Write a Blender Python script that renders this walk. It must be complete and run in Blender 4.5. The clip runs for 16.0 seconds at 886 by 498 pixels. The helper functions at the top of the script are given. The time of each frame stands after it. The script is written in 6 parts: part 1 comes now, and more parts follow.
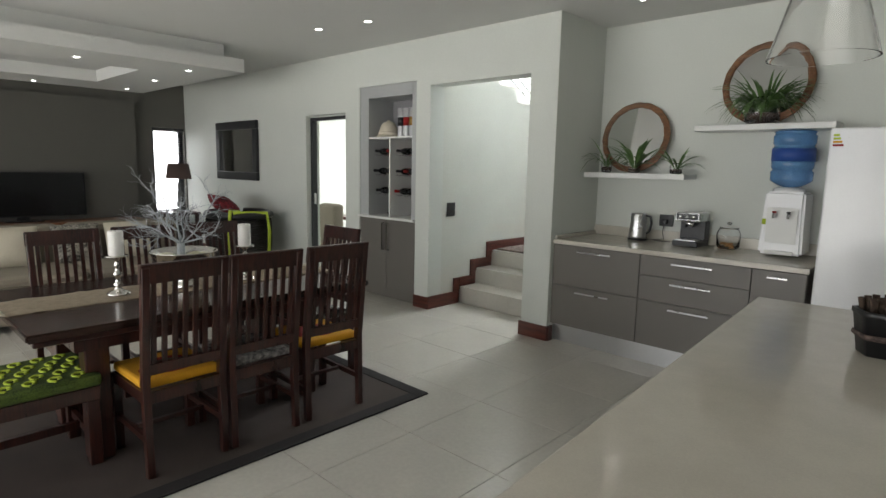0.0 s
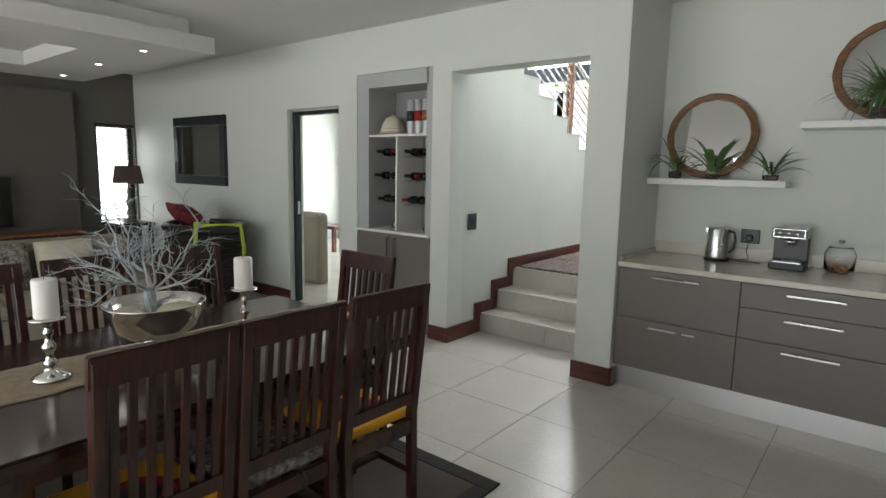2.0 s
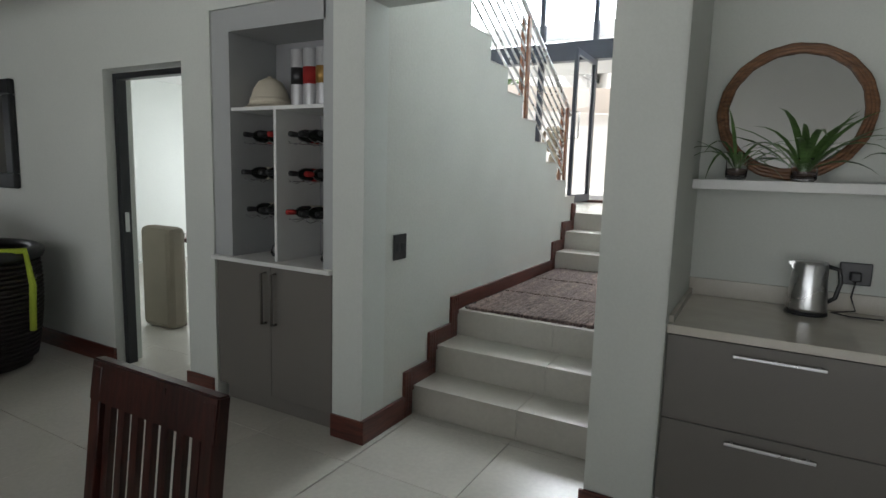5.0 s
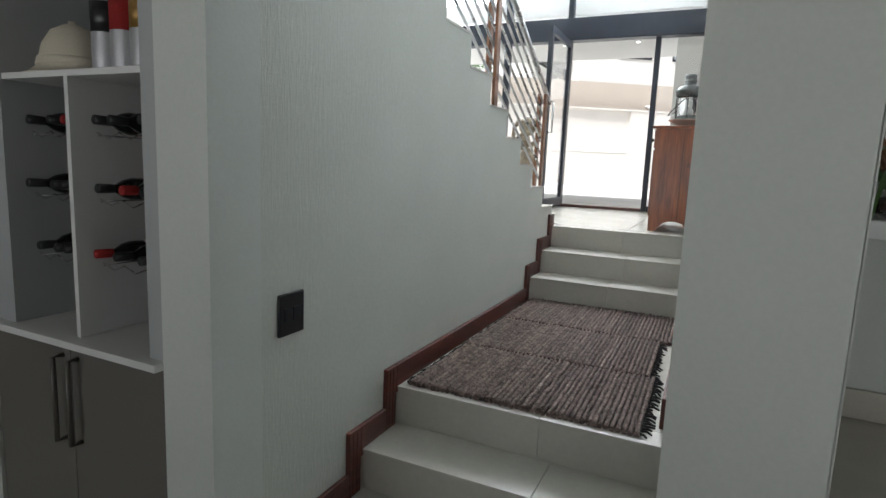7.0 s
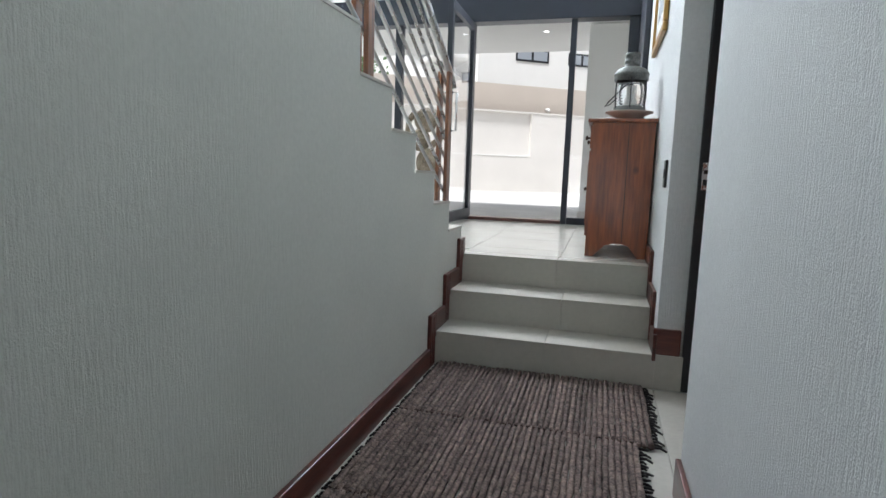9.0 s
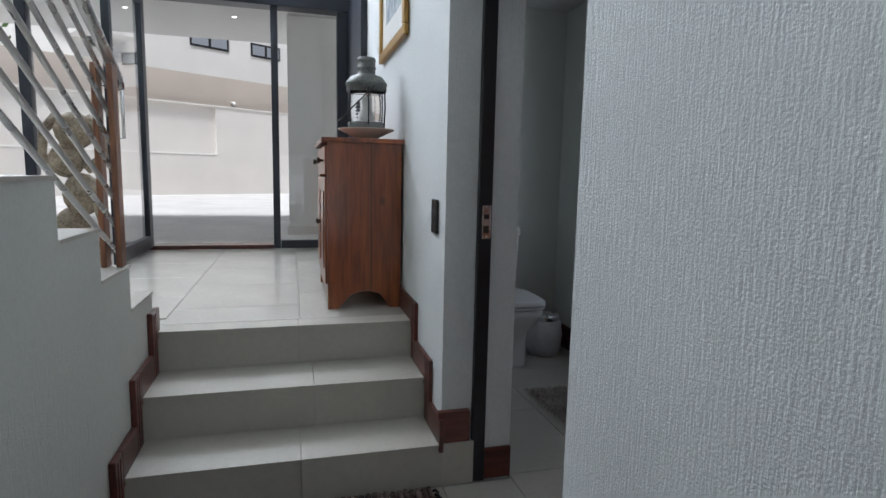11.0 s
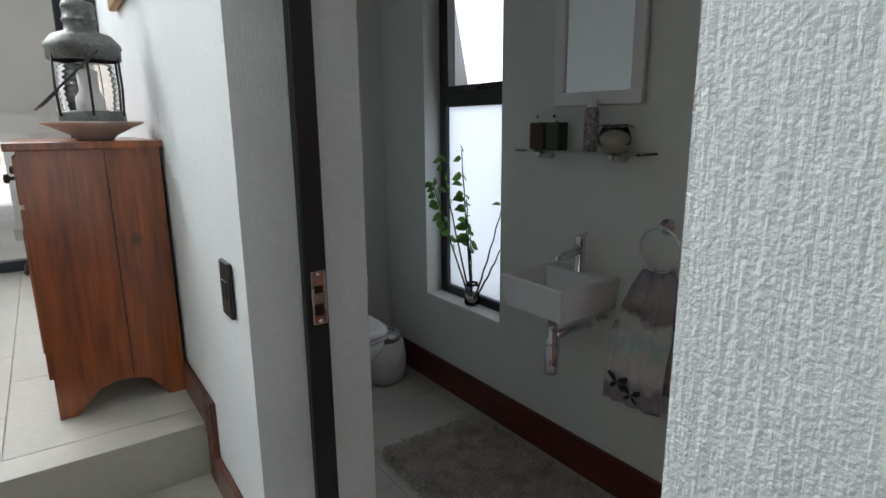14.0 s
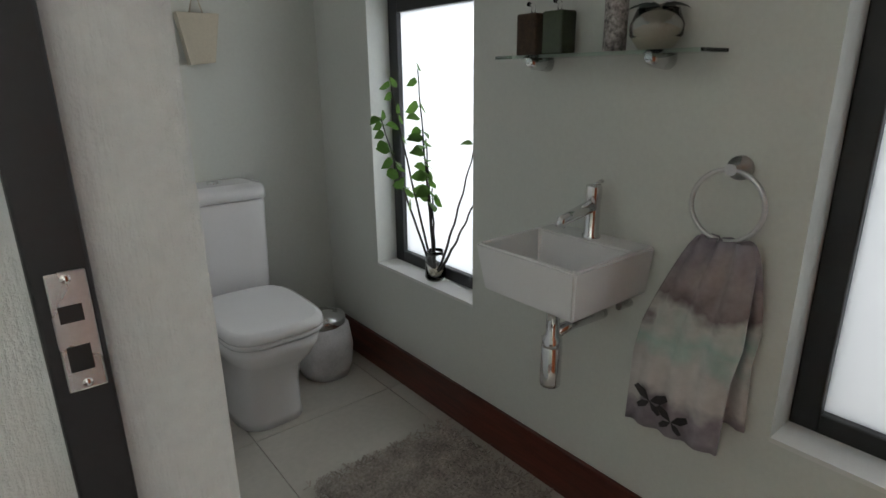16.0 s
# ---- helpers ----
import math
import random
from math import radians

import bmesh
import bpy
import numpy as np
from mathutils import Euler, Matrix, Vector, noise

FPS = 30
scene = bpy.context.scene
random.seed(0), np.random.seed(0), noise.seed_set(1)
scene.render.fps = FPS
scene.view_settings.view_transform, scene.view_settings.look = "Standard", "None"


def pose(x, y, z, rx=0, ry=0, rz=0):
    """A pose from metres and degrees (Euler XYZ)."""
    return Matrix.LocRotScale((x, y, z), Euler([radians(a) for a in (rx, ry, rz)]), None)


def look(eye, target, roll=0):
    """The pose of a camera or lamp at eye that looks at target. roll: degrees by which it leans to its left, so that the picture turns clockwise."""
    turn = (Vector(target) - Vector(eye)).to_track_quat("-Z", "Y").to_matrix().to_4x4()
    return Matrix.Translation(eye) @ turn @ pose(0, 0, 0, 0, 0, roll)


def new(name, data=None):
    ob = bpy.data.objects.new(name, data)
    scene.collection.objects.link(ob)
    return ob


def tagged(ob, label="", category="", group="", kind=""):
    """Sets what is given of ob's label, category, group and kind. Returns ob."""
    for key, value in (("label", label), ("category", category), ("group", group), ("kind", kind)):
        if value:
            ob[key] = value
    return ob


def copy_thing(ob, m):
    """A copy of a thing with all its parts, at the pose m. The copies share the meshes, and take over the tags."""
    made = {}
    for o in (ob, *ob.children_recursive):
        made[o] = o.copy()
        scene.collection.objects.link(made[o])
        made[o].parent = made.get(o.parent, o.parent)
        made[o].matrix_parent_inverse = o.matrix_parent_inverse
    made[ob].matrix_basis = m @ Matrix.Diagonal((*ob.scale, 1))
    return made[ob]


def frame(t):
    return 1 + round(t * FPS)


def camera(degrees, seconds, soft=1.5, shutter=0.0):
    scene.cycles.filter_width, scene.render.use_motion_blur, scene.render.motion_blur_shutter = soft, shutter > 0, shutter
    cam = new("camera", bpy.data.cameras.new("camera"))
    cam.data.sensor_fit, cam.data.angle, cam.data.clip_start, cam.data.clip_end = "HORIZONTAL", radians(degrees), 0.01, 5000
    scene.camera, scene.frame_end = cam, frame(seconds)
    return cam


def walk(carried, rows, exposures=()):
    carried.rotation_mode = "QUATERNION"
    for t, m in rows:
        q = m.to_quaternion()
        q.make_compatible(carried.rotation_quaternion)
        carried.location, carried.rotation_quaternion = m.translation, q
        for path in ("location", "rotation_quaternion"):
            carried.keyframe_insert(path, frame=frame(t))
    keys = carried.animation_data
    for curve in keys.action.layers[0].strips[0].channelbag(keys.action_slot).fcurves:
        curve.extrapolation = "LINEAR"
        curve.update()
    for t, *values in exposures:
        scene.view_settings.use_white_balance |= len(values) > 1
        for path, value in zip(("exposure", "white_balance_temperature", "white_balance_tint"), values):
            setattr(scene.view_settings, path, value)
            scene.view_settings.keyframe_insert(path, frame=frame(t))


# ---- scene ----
cam = camera(76.3, 16.0)
PATH = [
    (0, (0.387, -0.29, 1.494), (-0.97, 1.151, 1.206), 1.2),
    (0.5, (0.102, -0.267, 1.5), (-1.25, 1.179, 1.212), 1.3),
    (1, (-0.173, -0.222, 1.513), (-1.484, 1.261, 1.226), 1.3),
    (1.5, (-0.462, -0.076, 1.502), (-1.723, 1.45, 1.22), 1.2),
    (2, (-0.755, 0.08, 1.512), (-1.994, 1.624, 1.229), 1.2),
    (2.5, (-1.034, 0.265, 1.5), (-2.255, 1.825, 1.224), 1.2),
    (3, (-1.264, 0.453, 1.495), (-2.466, 2.028, 1.223), 1.3),
    (3.5, (-1.478, 0.686, 1.491), (-2.662, 2.275, 1.219), 1.3),
    (3.7, (-1.549, 0.776, 1.497), (-2.725, 2.37, 1.222), 1.3),
    (4.7, (-1.86, 1.36, 1.475), (-2.88, 3.06, 1.205), 1.6),
    (5.4, (-2.08, 1.72, 1.465), (-3.0, 3.49, 1.195), 1.6),
    (6, (-2.306, 2.02, 1.509), (-3.168, 3.804, 1.234), 1.4),
    (6.5, (-2.401, 2.398, 1.554), (-3.244, 4.187, 1.26), 2.6),
    (7, (-2.466, 2.713, 1.558), (-3.309, 4.504, 1.266), 2.4),
    (7.5, (-2.612, 3.055, 1.565), (-3.425, 4.861, 1.285), 2.1),
    (8, (-2.763, 3.396, 1.559), (-3.499, 5.235, 1.279), 3.1),
    (8.2, (-2.785, 3.536, 1.564), (-3.501, 5.38, 1.286), 2.8),
    (10.5, (-3.058, 4.735, 1.694), (-2.817, 6.707, 1.463), 1.6),
    (11, (-3.121, 4.902, 1.785), (-2.605, 6.817, 1.527), 1.2),
    (11.5, (-3.139, 5.026, 1.848), (-2.455, 6.881, 1.542), 0.5),
    (12, (-3.116, 5.186, 1.921), (-2.303, 6.979, 1.571), 0.0),
    (12.5, (-3.113, 5.286, 1.989), (-2.179, 7.012, 1.605), -0.2),
    (13, (-3.1, 5.433, 2.005), (-2.058, 7.091, 1.598), -0.5),
    (13.5, (-3.025, 5.592, 2.004), (-1.931, 7.214, 1.589), -0.6),
    (14, (-2.882, 5.756, 2.003), (-1.762, 7.356, 1.573), -0.6),
    (14.5, (-2.763, 5.912, 1.961), (-1.616, 7.478, 1.48), -0.6),
    (15, (-2.659, 6.072, 1.937), (-1.474, 7.596, 1.412), -0.8),
    (15.5, (-2.552, 6.198, 1.873), (-1.343, 7.7, 1.344), -0.4),
    (16, (-2.429, 6.317, 1.855), (-1.238, 7.812, 1.267), -0.7),
]
EXPOSURES = [(0.0, 1.05, 6550, 10), (1.5, 1.05, 6500, 10), (3.5, 0.72, 6350, 10), (6.0, 0.15, 6250, 10), (8.0, 0.0, 6150, 10), (10.5, -0.68, 5950, 12), (12.5, -0.82, 5950, 12), (13.5, -0.5, 6150, 12), (14.5, -0.2, 6500, 11), (16.0, 0.4, 6900, 11)]
walk(cam, [(t, look(eye, target, roll)) for t, eye, target, roll in PATH], EXPOSURES)

# ---- world and light ----
world = bpy.data.worlds.new("sky")
scene.world = world
world.use_nodes = True
wn = world.node_tree.nodes
sky = wn.new("ShaderNodeTexSky")
sky.sky_type, sky.sun_disc = "NISHITA", False
sky.sun_elevation, sky.sun_rotation = radians(60), radians(201)
sky.dust_density, sky.air_density = 4.0, 0.8
soft_sky = wn.new("ShaderNodeHueSaturation")
soft_sky.inputs["Saturation"].default_value = 0.25
world.node_tree.links.new(sky.outputs[0], soft_sky.inputs["Color"])
world.node_tree.links.new(soft_sky.outputs[0], wn["Background"].inputs[0])
wn["Background"].inputs[1].default_value = 0.15


def lamp(name, kind, m, energy, color, **more):
    data = bpy.data.lights.new(name, kind)
    data.energy, data.color = energy, color
    if kind == "AREA":
        data.shape, data.size, data.size_y = "RECTANGLE", more["size"], more["size_y"]
    else:
        data.angle = more["angle"]
    ob = new(name, data)
    ob.matrix_world = m
    return ob


WEST_X = -9.66
DAY = (0.93, 0.97, 1.0)
lamp("sun", "SUN", look((-5, -13, 24), (0, 0, 0)), 5.0, (1.0, 0.97, 0.92), angle=radians(12))
lamp("sky_south_window", "AREA", look((-3.4, -4.1, 1.2), (-3.4, 0, 1.2)), 70, DAY, size=8.4, size_y=2.4)
lamp("sky_front_glass", "AREA", look((-4.8, 10.5, 4.45), (-4.6, 5, 3.4)), 400, DAY, size=4.2, size_y=1.8)
lamp("sky_wc_window_near", "AREA", look((-0.80, 6.33, 1.9), (-2.2, 6.33, 1.6)), 3.4, DAY, size=0.75, size_y=1.7)
lamp("sky_wc_window_far", "AREA", look((-0.80, 8.04, 1.9), (-2.2, 8.04, 1.6)), 7.0, DAY, size=0.65, size_y=1.7)
lamp("sky_hall_window", "AREA", look((-7.4, 8.1, 1.3), (-7.4, 4, 1.3)), 75, DAY, size=4.2, size_y=2.0)
lamp("sky_west_window", "AREA", look((WEST_X - 0.22, 3.55, 1.32), (0, 3.55, 1.2)), 9, DAY, size=0.46, size_y=1.4)

# ---- materials ----


def mat(name, color, rough=0.5, metal=0.0, vary=0.06, scale=6.0, grain=120.0, bump=0.05, spec=0.5, stretch=(1, 1, 1), random_tone=0.0, color2=None, coat=0.0):
    """A plain surface with a broad and a fine variation of tone, roughness and relief."""
    m = bpy.data.materials.new(name)
    m.use_nodes = True
    n, l = m.node_tree.nodes, m.node_tree.links
    b = n["Principled BSDF"]
    co = n.new("ShaderNodeTexCoord")
    mp = n.new("ShaderNodeMapping")
    mp.inputs["Scale"].default_value = stretch
    l.new(co.outputs["Object"], mp.inputs[0])
    big, fine = n.new("ShaderNodeTexNoise"), n.new("ShaderNodeTexNoise")
    big.inputs["Scale"].default_value, fine.inputs["Scale"].default_value = scale, grain
    big.inputs["Detail"].default_value, fine.inputs["Detail"].default_value = 4, 3
    l.new(mp.outputs[0], big.inputs["Vector"]), l.new(mp.outputs[0], fine.inputs["Vector"])
    add = n.new("ShaderNodeMath")
    add.operation = "MULTIPLY_ADD"
    add.inputs[1].default_value = 0.5
    l.new(fine.outputs["Fac"], add.inputs[0])
    half = n.new("ShaderNodeMath")
    half.operation = "MULTIPLY"
    half.inputs[1].default_value = 0.5
    l.new(big.outputs["Fac"], half.inputs[0]), l.new(half.outputs[0], add.inputs[2])
    ramp = n.new("ShaderNodeValToRGB")
    c2 = color2 or tuple(min(1, c * (1 + vary)) for c in color)
    c1 = tuple(c * (1 - vary) for c in color)
    ramp.color_ramp.elements[0].position, ramp.color_ramp.elements[1].position = 0.36, 0.64
    ramp.color_ramp.elements[0].color, ramp.color_ramp.elements[1].color = (*c1, 1), (*c2, 1)
    l.new(add.outputs[0], ramp.inputs[0])
    out = ramp.outputs[0]
    if random_tone:
        info, hsv, rng = n.new("ShaderNodeObjectInfo"), n.new("ShaderNodeHueSaturation"), n.new("ShaderNodeMapRange")
        rng.inputs["To Min"].default_value, rng.inputs["To Max"].default_value = 1 - random_tone, 1 + random_tone
        l.new(info.outputs["Random"], rng.inputs["Value"]), l.new(rng.outputs[0], hsv.inputs["Value"]), l.new(out, hsv.inputs["Color"])
        out = hsv.outputs[0]
    l.new(out, b.inputs["Base Color"])
    rr = n.new("ShaderNodeMapRange")
    rr.inputs["To Min"].default_value, rr.inputs["To Max"].default_value = max(0.02, rough - 0.07), min(1, rough + 0.07)
    l.new(big.outputs["Fac"], rr.inputs["Value"]), l.new(rr.outputs[0], b.inputs["Roughness"])
    b.inputs["Metallic"].default_value, b.inputs["Specular IOR Level"].default_value = metal, spec
    b.inputs["Coat Weight"].default_value, b.inputs["Coat Roughness"].default_value = coat, 0.12
    if bump:
        bp = n.new("ShaderNodeBump")
        bp.inputs["Strength"].default_value, bp.inputs["Distance"].default_value = bump, 0.004
        l.new(fine.outputs["Fac"], bp.inputs["Height"]), l.new(bp.outputs[0], b.inputs["Normal"])
    return m


def wood(name, dark, light, rough=0.35, along=2, coat=0.3, scale=1.0):
    s = [14 * scale] * 3
    s[along] = 1.1 * scale
    m = mat(name, dark, rough, vary=0.25, scale=1.6, grain=7, bump=0.12, stretch=s, random_tone=0.06, color2=light, coat=coat)
    return m


def glass(name, color=(1, 1, 1), rough=0.0, ior=1.45):
    m = bpy.data.materials.new(name)
    m.use_nodes = True
    b = m.node_tree.nodes["Principled BSDF"]
    b.inputs["Base Color"].default_value = (*color, 1)
    b.inputs["Transmission Weight"].default_value, b.inputs["Roughness"].default_value, b.inputs["IOR"].default_value = 1, rough, ior
    return m


def frosted(name, color):
    m = bpy.data.materials.new(name)
    m.use_nodes = True
    n, l = m.node_tree.nodes, m.node_tree.links
    tr, gl, mx, no, rp = (n.new("ShaderNode" + k) for k in ("BsdfTranslucent", "BsdfGlossy", "MixShader", "TexNoise", "ValToRGB"))
    no.inputs["Scale"].default_value = 3
    rp.color_ramp.elements[0].color, rp.color_ramp.elements[1].color = (*[c * 0.94 for c in color], 1), (*color, 1)
    l.new(no.outputs["Fac"], rp.inputs[0]), l.new(rp.outputs[0], tr.inputs[0])
    gl.inputs["Roughness"].default_value, mx.inputs[0].default_value = 0.3, 0.06
    l.new(tr.outputs[0], mx.inputs[1]), l.new(gl.outputs[0], mx.inputs[2])
    l.new(mx.outputs[0], n["Material Output"].inputs[0])
    return m


def glow(name, color, strength):
    m = bpy.data.materials.new(name)
    m.use_nodes = True
    b = m.node_tree.nodes["Principled BSDF"]
    b.inputs["Base Color"].default_value = (0.8, 0.8, 0.8, 1)
    b.inputs["Emission Color"].default_value, b.inputs["Emission Strength"].default_value = (*color, 1), strength
    return m


def plaster(name, color, relief, crumb=0.45):
    """Trowelled plaster scored by upright drags, with crumbs standing proud."""
    m = mat(name, color, 0.85, vary=0.05, scale=2, grain=60, bump=0)
    n, l = m.node_tree.nodes, m.node_tree.links
    co, mp = n.new("ShaderNodeTexCoord"), n.new("ShaderNodeMapping")
    mp.inputs["Scale"].default_value = (1, 1, 0.10)
    drag, crumbs, mx, half, bp = n.new("ShaderNodeTexNoise"), n.new("ShaderNodeTexNoise"), n.new("ShaderNodeMath"), n.new("ShaderNodeMath"), n.new("ShaderNodeBump")
    drag.inputs["Scale"].default_value, drag.inputs["Detail"].default_value = 170, 4
    crumbs.inputs["Scale"].default_value, crumbs.inputs["Detail"].default_value = 230, 8
    l.new(co.outputs["Object"], mp.inputs[0]), l.new(mp.outputs[0], drag.inputs["Vector"]), l.new(co.outputs["Object"], crumbs.inputs["Vector"])
    mx.operation, half.operation, half.inputs[1].default_value = "MULTIPLY_ADD", "MULTIPLY", crumb
    mx.inputs[1].default_value = 0.8
    l.new(crumbs.outputs["Fac"], half.inputs[0])
    l.new(drag.outputs["Fac"], mx.inputs[0]), l.new(half.outputs[0], mx.inputs[2])
    bp.inputs["Strength"].default_value, bp.inputs["Distance"].default_value = relief, 0.012
    l.new(mx.outputs[0], bp.inputs["Height"]), l.new(bp.outputs[0], n["Principled BSDF"].inputs["Normal"])
    return m


WALL = mat("wall_paint", (0.62, 0.64, 0.60), 0.75, vary=0.03, scale=1.5, grain=90, bump=0.12)
STAIR_PLASTER = plaster("stair_plaster", (0.60, 0.61, 0.56), 0.4)
ROUGH_PLASTER = plaster("rough_plaster", (0.64, 0.66, 0.66), 0.36, 0.6)
CEIL = mat("ceiling_paint", (0.64, 0.64, 0.62), 0.8, vary=0.02, scale=1, grain=60, bump=0.04)
TAUPE = mat("taupe_paint", (0.11, 0.105, 0.092), 0.7, vary=0.05, scale=1.5, grain=80, bump=0.06)
TILE = mat("porcelain_tile", (0.51, 0.49, 0.44), 0.24, vary=0.05, scale=3, grain=40, bump=0.02, random_tone=0.012)
TILE_TOP = mat("porcelain_tile_stairs", (0.46, 0.44, 0.39), 0.35, vary=0.05, scale=3, grain=40, bump=0.02, random_tone=0.02)
GROUT = mat("grout", (0.43, 0.41, 0.37), 0.9, grain=200, bump=0.2)
SKIRT = wood("mahogany_skirting", (0.060, 0.011, 0.007), (0.135, 0.030, 0.018), 0.35, along=1)
SKIRT_X = wood("mahogany_skirting_across", (0.060, 0.011, 0.007), (0.135, 0.030, 0.018), 0.35, along=0)
DARKWOOD = wood("dark_stained_wood", (0.016, 0.0045, 0.0035), (0.055, 0.014, 0.009), 0.3, along=2)
DARKTOP = wood("dark_polished_tabletop", (0.017, 0.006, 0.004), (0.040, 0.014, 0.009), 0.22, along=1, coat=0.5)
PINE = wood("varnished_pine", (0.17, 0.034, 0.006), (0.30, 0.076, 0.014), 0.33, along=2, coat=0.4, scale=0.7)
pn, pk = PINE.node_tree.nodes, PINE.node_tree.links
kco, kmap, knot, kramp, kmix = (pn.new("ShaderNode" + k) for k in ("TexCoord", "Mapping", "TexVoronoi", "ValToRGB", "MixRGB"))
kmap.inputs["Scale"].default_value = (5.5, 5.5, 4.0)
knot.inputs["Scale"].default_value = 1.0
kramp.color_ramp.elements[0].position, kramp.color_ramp.elements[1].position = 0.05, 0.15
kramp.color_ramp.elements[0].color = (0.16, 0.11, 0.10, 1)
kmix.blend_type, kmix.inputs[0].default_value = "MULTIPLY", 1.0
pine_in = pn["Principled BSDF"].inputs["Base Color"]
pk.new(kco.outputs["Object"], kmap.inputs[0]), pk.new(kmap.outputs[0], knot.inputs["Vector"]), pk.new(knot.outputs["Distance"], kramp.inputs[0])
pk.new(pine_in.links[0].from_socket, kmix.inputs[1]), pk.new(kramp.outputs[0], kmix.inputs[2]), pk.new(kmix.outputs[0], pine_in)
OAKRAIL = wood("post_wood", (0.16, 0.05, 0.018), (0.30, 0.12, 0.05), 0.4, along=2)
GREY = mat("taupe_cabinet_laminate", (0.150, 0.138, 0.122), 0.42, vary=0.03, scale=3, grain=150, bump=0.03)
QUARTZ = mat("pale_quartz", (0.58, 0.545, 0.475), 0.14, vary=0.05, scale=9, grain=220, bump=0.0)
STEEL = mat("brushed_steel", (0.60, 0.60, 0.60), 0.28, 1.0, vary=0.05, grain=200, bump=0.03)
CHROME = mat("chrome", (0.75, 0.75, 0.76), 0.08, 1.0, vary=0.02, bump=0)
SILVER = mat("polished_silver", (0.66, 0.64, 0.61), 0.13, 1.0, vary=0.05, bump=0.02, grain=40)
BLACKMETAL = mat("black_aluminium", (0.012, 0.013, 0.016), 0.4, vary=0.1, bump=0.02)
NAVYMETAL = mat("dark_blue_aluminium", (0.018, 0.022, 0.035), 0.4, vary=0.1, bump=0.02)
BLACK = mat("black_plastic", (0.012, 0.012, 0.013), 0.35, vary=0.1, bump=0.02)
WHITE = mat("white_lacquer", (0.72, 0.72, 0.70), 0.4, vary=0.02, bump=0.01)
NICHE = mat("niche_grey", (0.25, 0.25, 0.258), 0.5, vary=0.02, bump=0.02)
CERAMIC = mat("white_ceramic", (0.78, 0.78, 0.79), 0.1, vary=0.015, bump=0)
GLASS = glass("clear_glass")
GREENGLASS = glass("green_shelf_glass", (0.80, 0.95, 0.88))
FROST = frosted("frosted_glass", (0.86, 0.90, 0.95))
MIRROR = mat("mirror", (0.85, 0.86, 0.85), 0.02, 1.0, vary=0.005, bump=0)
PLINTH = mat("brushed_plinth", (0.60, 0.60, 0.60), 0.34, 1.0, vary=0.03, scale=80, grain=300, bump=0.02)
RUG = mat("brown_sisal", (0.055, 0.040, 0.034), 0.95, vary=0.25, scale=4, grain=260, bump=0.5)
RUGEDGE = mat("black_rug_border", (0.014, 0.012, 0.012), 0.9, vary=0.2, grain=250, bump=0.4)
RUNNER = mat("woven_straw_cloth", (0.29, 0.235, 0.17), 0.95, vary=0.25, scale=30, grain=240, bump=0.8)
CANDLE = mat("white_wax", (0.80, 0.78, 0.74), 0.45, vary=0.02, bump=0.02)
YELLOW = mat("yellow_cotton", (0.62, 0.30, 0.008), 0.85, vary=0.12, scale=6, grain=200, bump=0.25)
RED = mat("red_print", (0.28, 0.012, 0.010), 0.85, vary=0.2, grain=200, bump=0.2)
SOFA = mat("beige_upholstery", (0.24, 0.21, 0.165), 0.9, vary=0.1, scale=4, grain=220, bump=0.35)
WICKER = mat("dark_wicker", (0.018, 0.014, 0.013), 0.6, vary=0.3, scale=20, grain=120, bump=0.6)
TWIG = mat("silvered_twig", (0.36, 0.38, 0.40), 0.5, 0.3, vary=0.2, scale=30, grain=200, bump=0.3)
LEAF = mat("green_leaf", (0.060, 0.130, 0.030), 0.45, vary=0.3, scale=18, grain=90, bump=0.1)
ln, ll = LEAF.node_tree.nodes, LEAF.node_tree.links
thin, blend = ln.new("ShaderNodeBsdfTranslucent"), ln.new("ShaderNodeMixShader")
thin.inputs[0].default_value, blend.inputs[0].default_value = (0.10, 0.22, 0.035, 1), 0.35
ll.new(ln["Principled BSDF"].outputs[0], blend.inputs[1]), ll.new(thin.outputs[0], blend.inputs[2]), ll.new(blend.outputs[0], ln["Material Output"].inputs[0])
GRASSY = mat("spider_plant_leaf", (0.085, 0.165, 0.045), 0.45, vary=0.3, scale=18, grain=90, bump=0.1)
RAG = mat("rag_weave", (0.085, 0.056, 0.048), 0.95, vary=0.6, scale=34, grain=90, bump=0.9, random_tone=0.22, color2=(0.25, 0.18, 0.155))
RAGPALE = mat("pale_rag_weave", (0.36, 0.32, 0.285), 0.95, vary=0.4, scale=12, grain=90, bump=0.9)
PEWTER = mat("weathered_zinc", (0.16, 0.165, 0.16), 0.5, 0.8, vary=0.35, scale=12, grain=80, bump=0.25)
GILT = mat("gilt_wood", (0.33, 0.19, 0.05), 0.4, 0.5, vary=0.2, bump=0.1)
CREAM = mat("cream_cloth", (0.55, 0.50, 0.40), 0.85, vary=0.06, grain=150, bump=0.2)
RATTAN = wood("rattan_frame", (0.12, 0.050, 0.020), (0.26, 0.12, 0.05), 0.45, along=0)
BLUEWATER = mat("blue_bottle", (0.13, 0.30, 0.55), 0.14, vary=0.12, scale=8, bump=0.02)
BLUEWATER.node_tree.nodes["Principled BSDF"].inputs["Transmission Weight"].default_value = 0.4
BOTTLE = mat("dark_wine_glass", (0.008, 0.010, 0.008), 0.12, vary=0.2, bump=0)
LIGHT = glow("lamp_glow", (1.0, 0.97, 0.92), 14)
PAVING = mat("pale_paving", (0.70, 0.69, 0.66), 0.85, vary=0.12, scale=1.5, grain=30, bump=0.3)
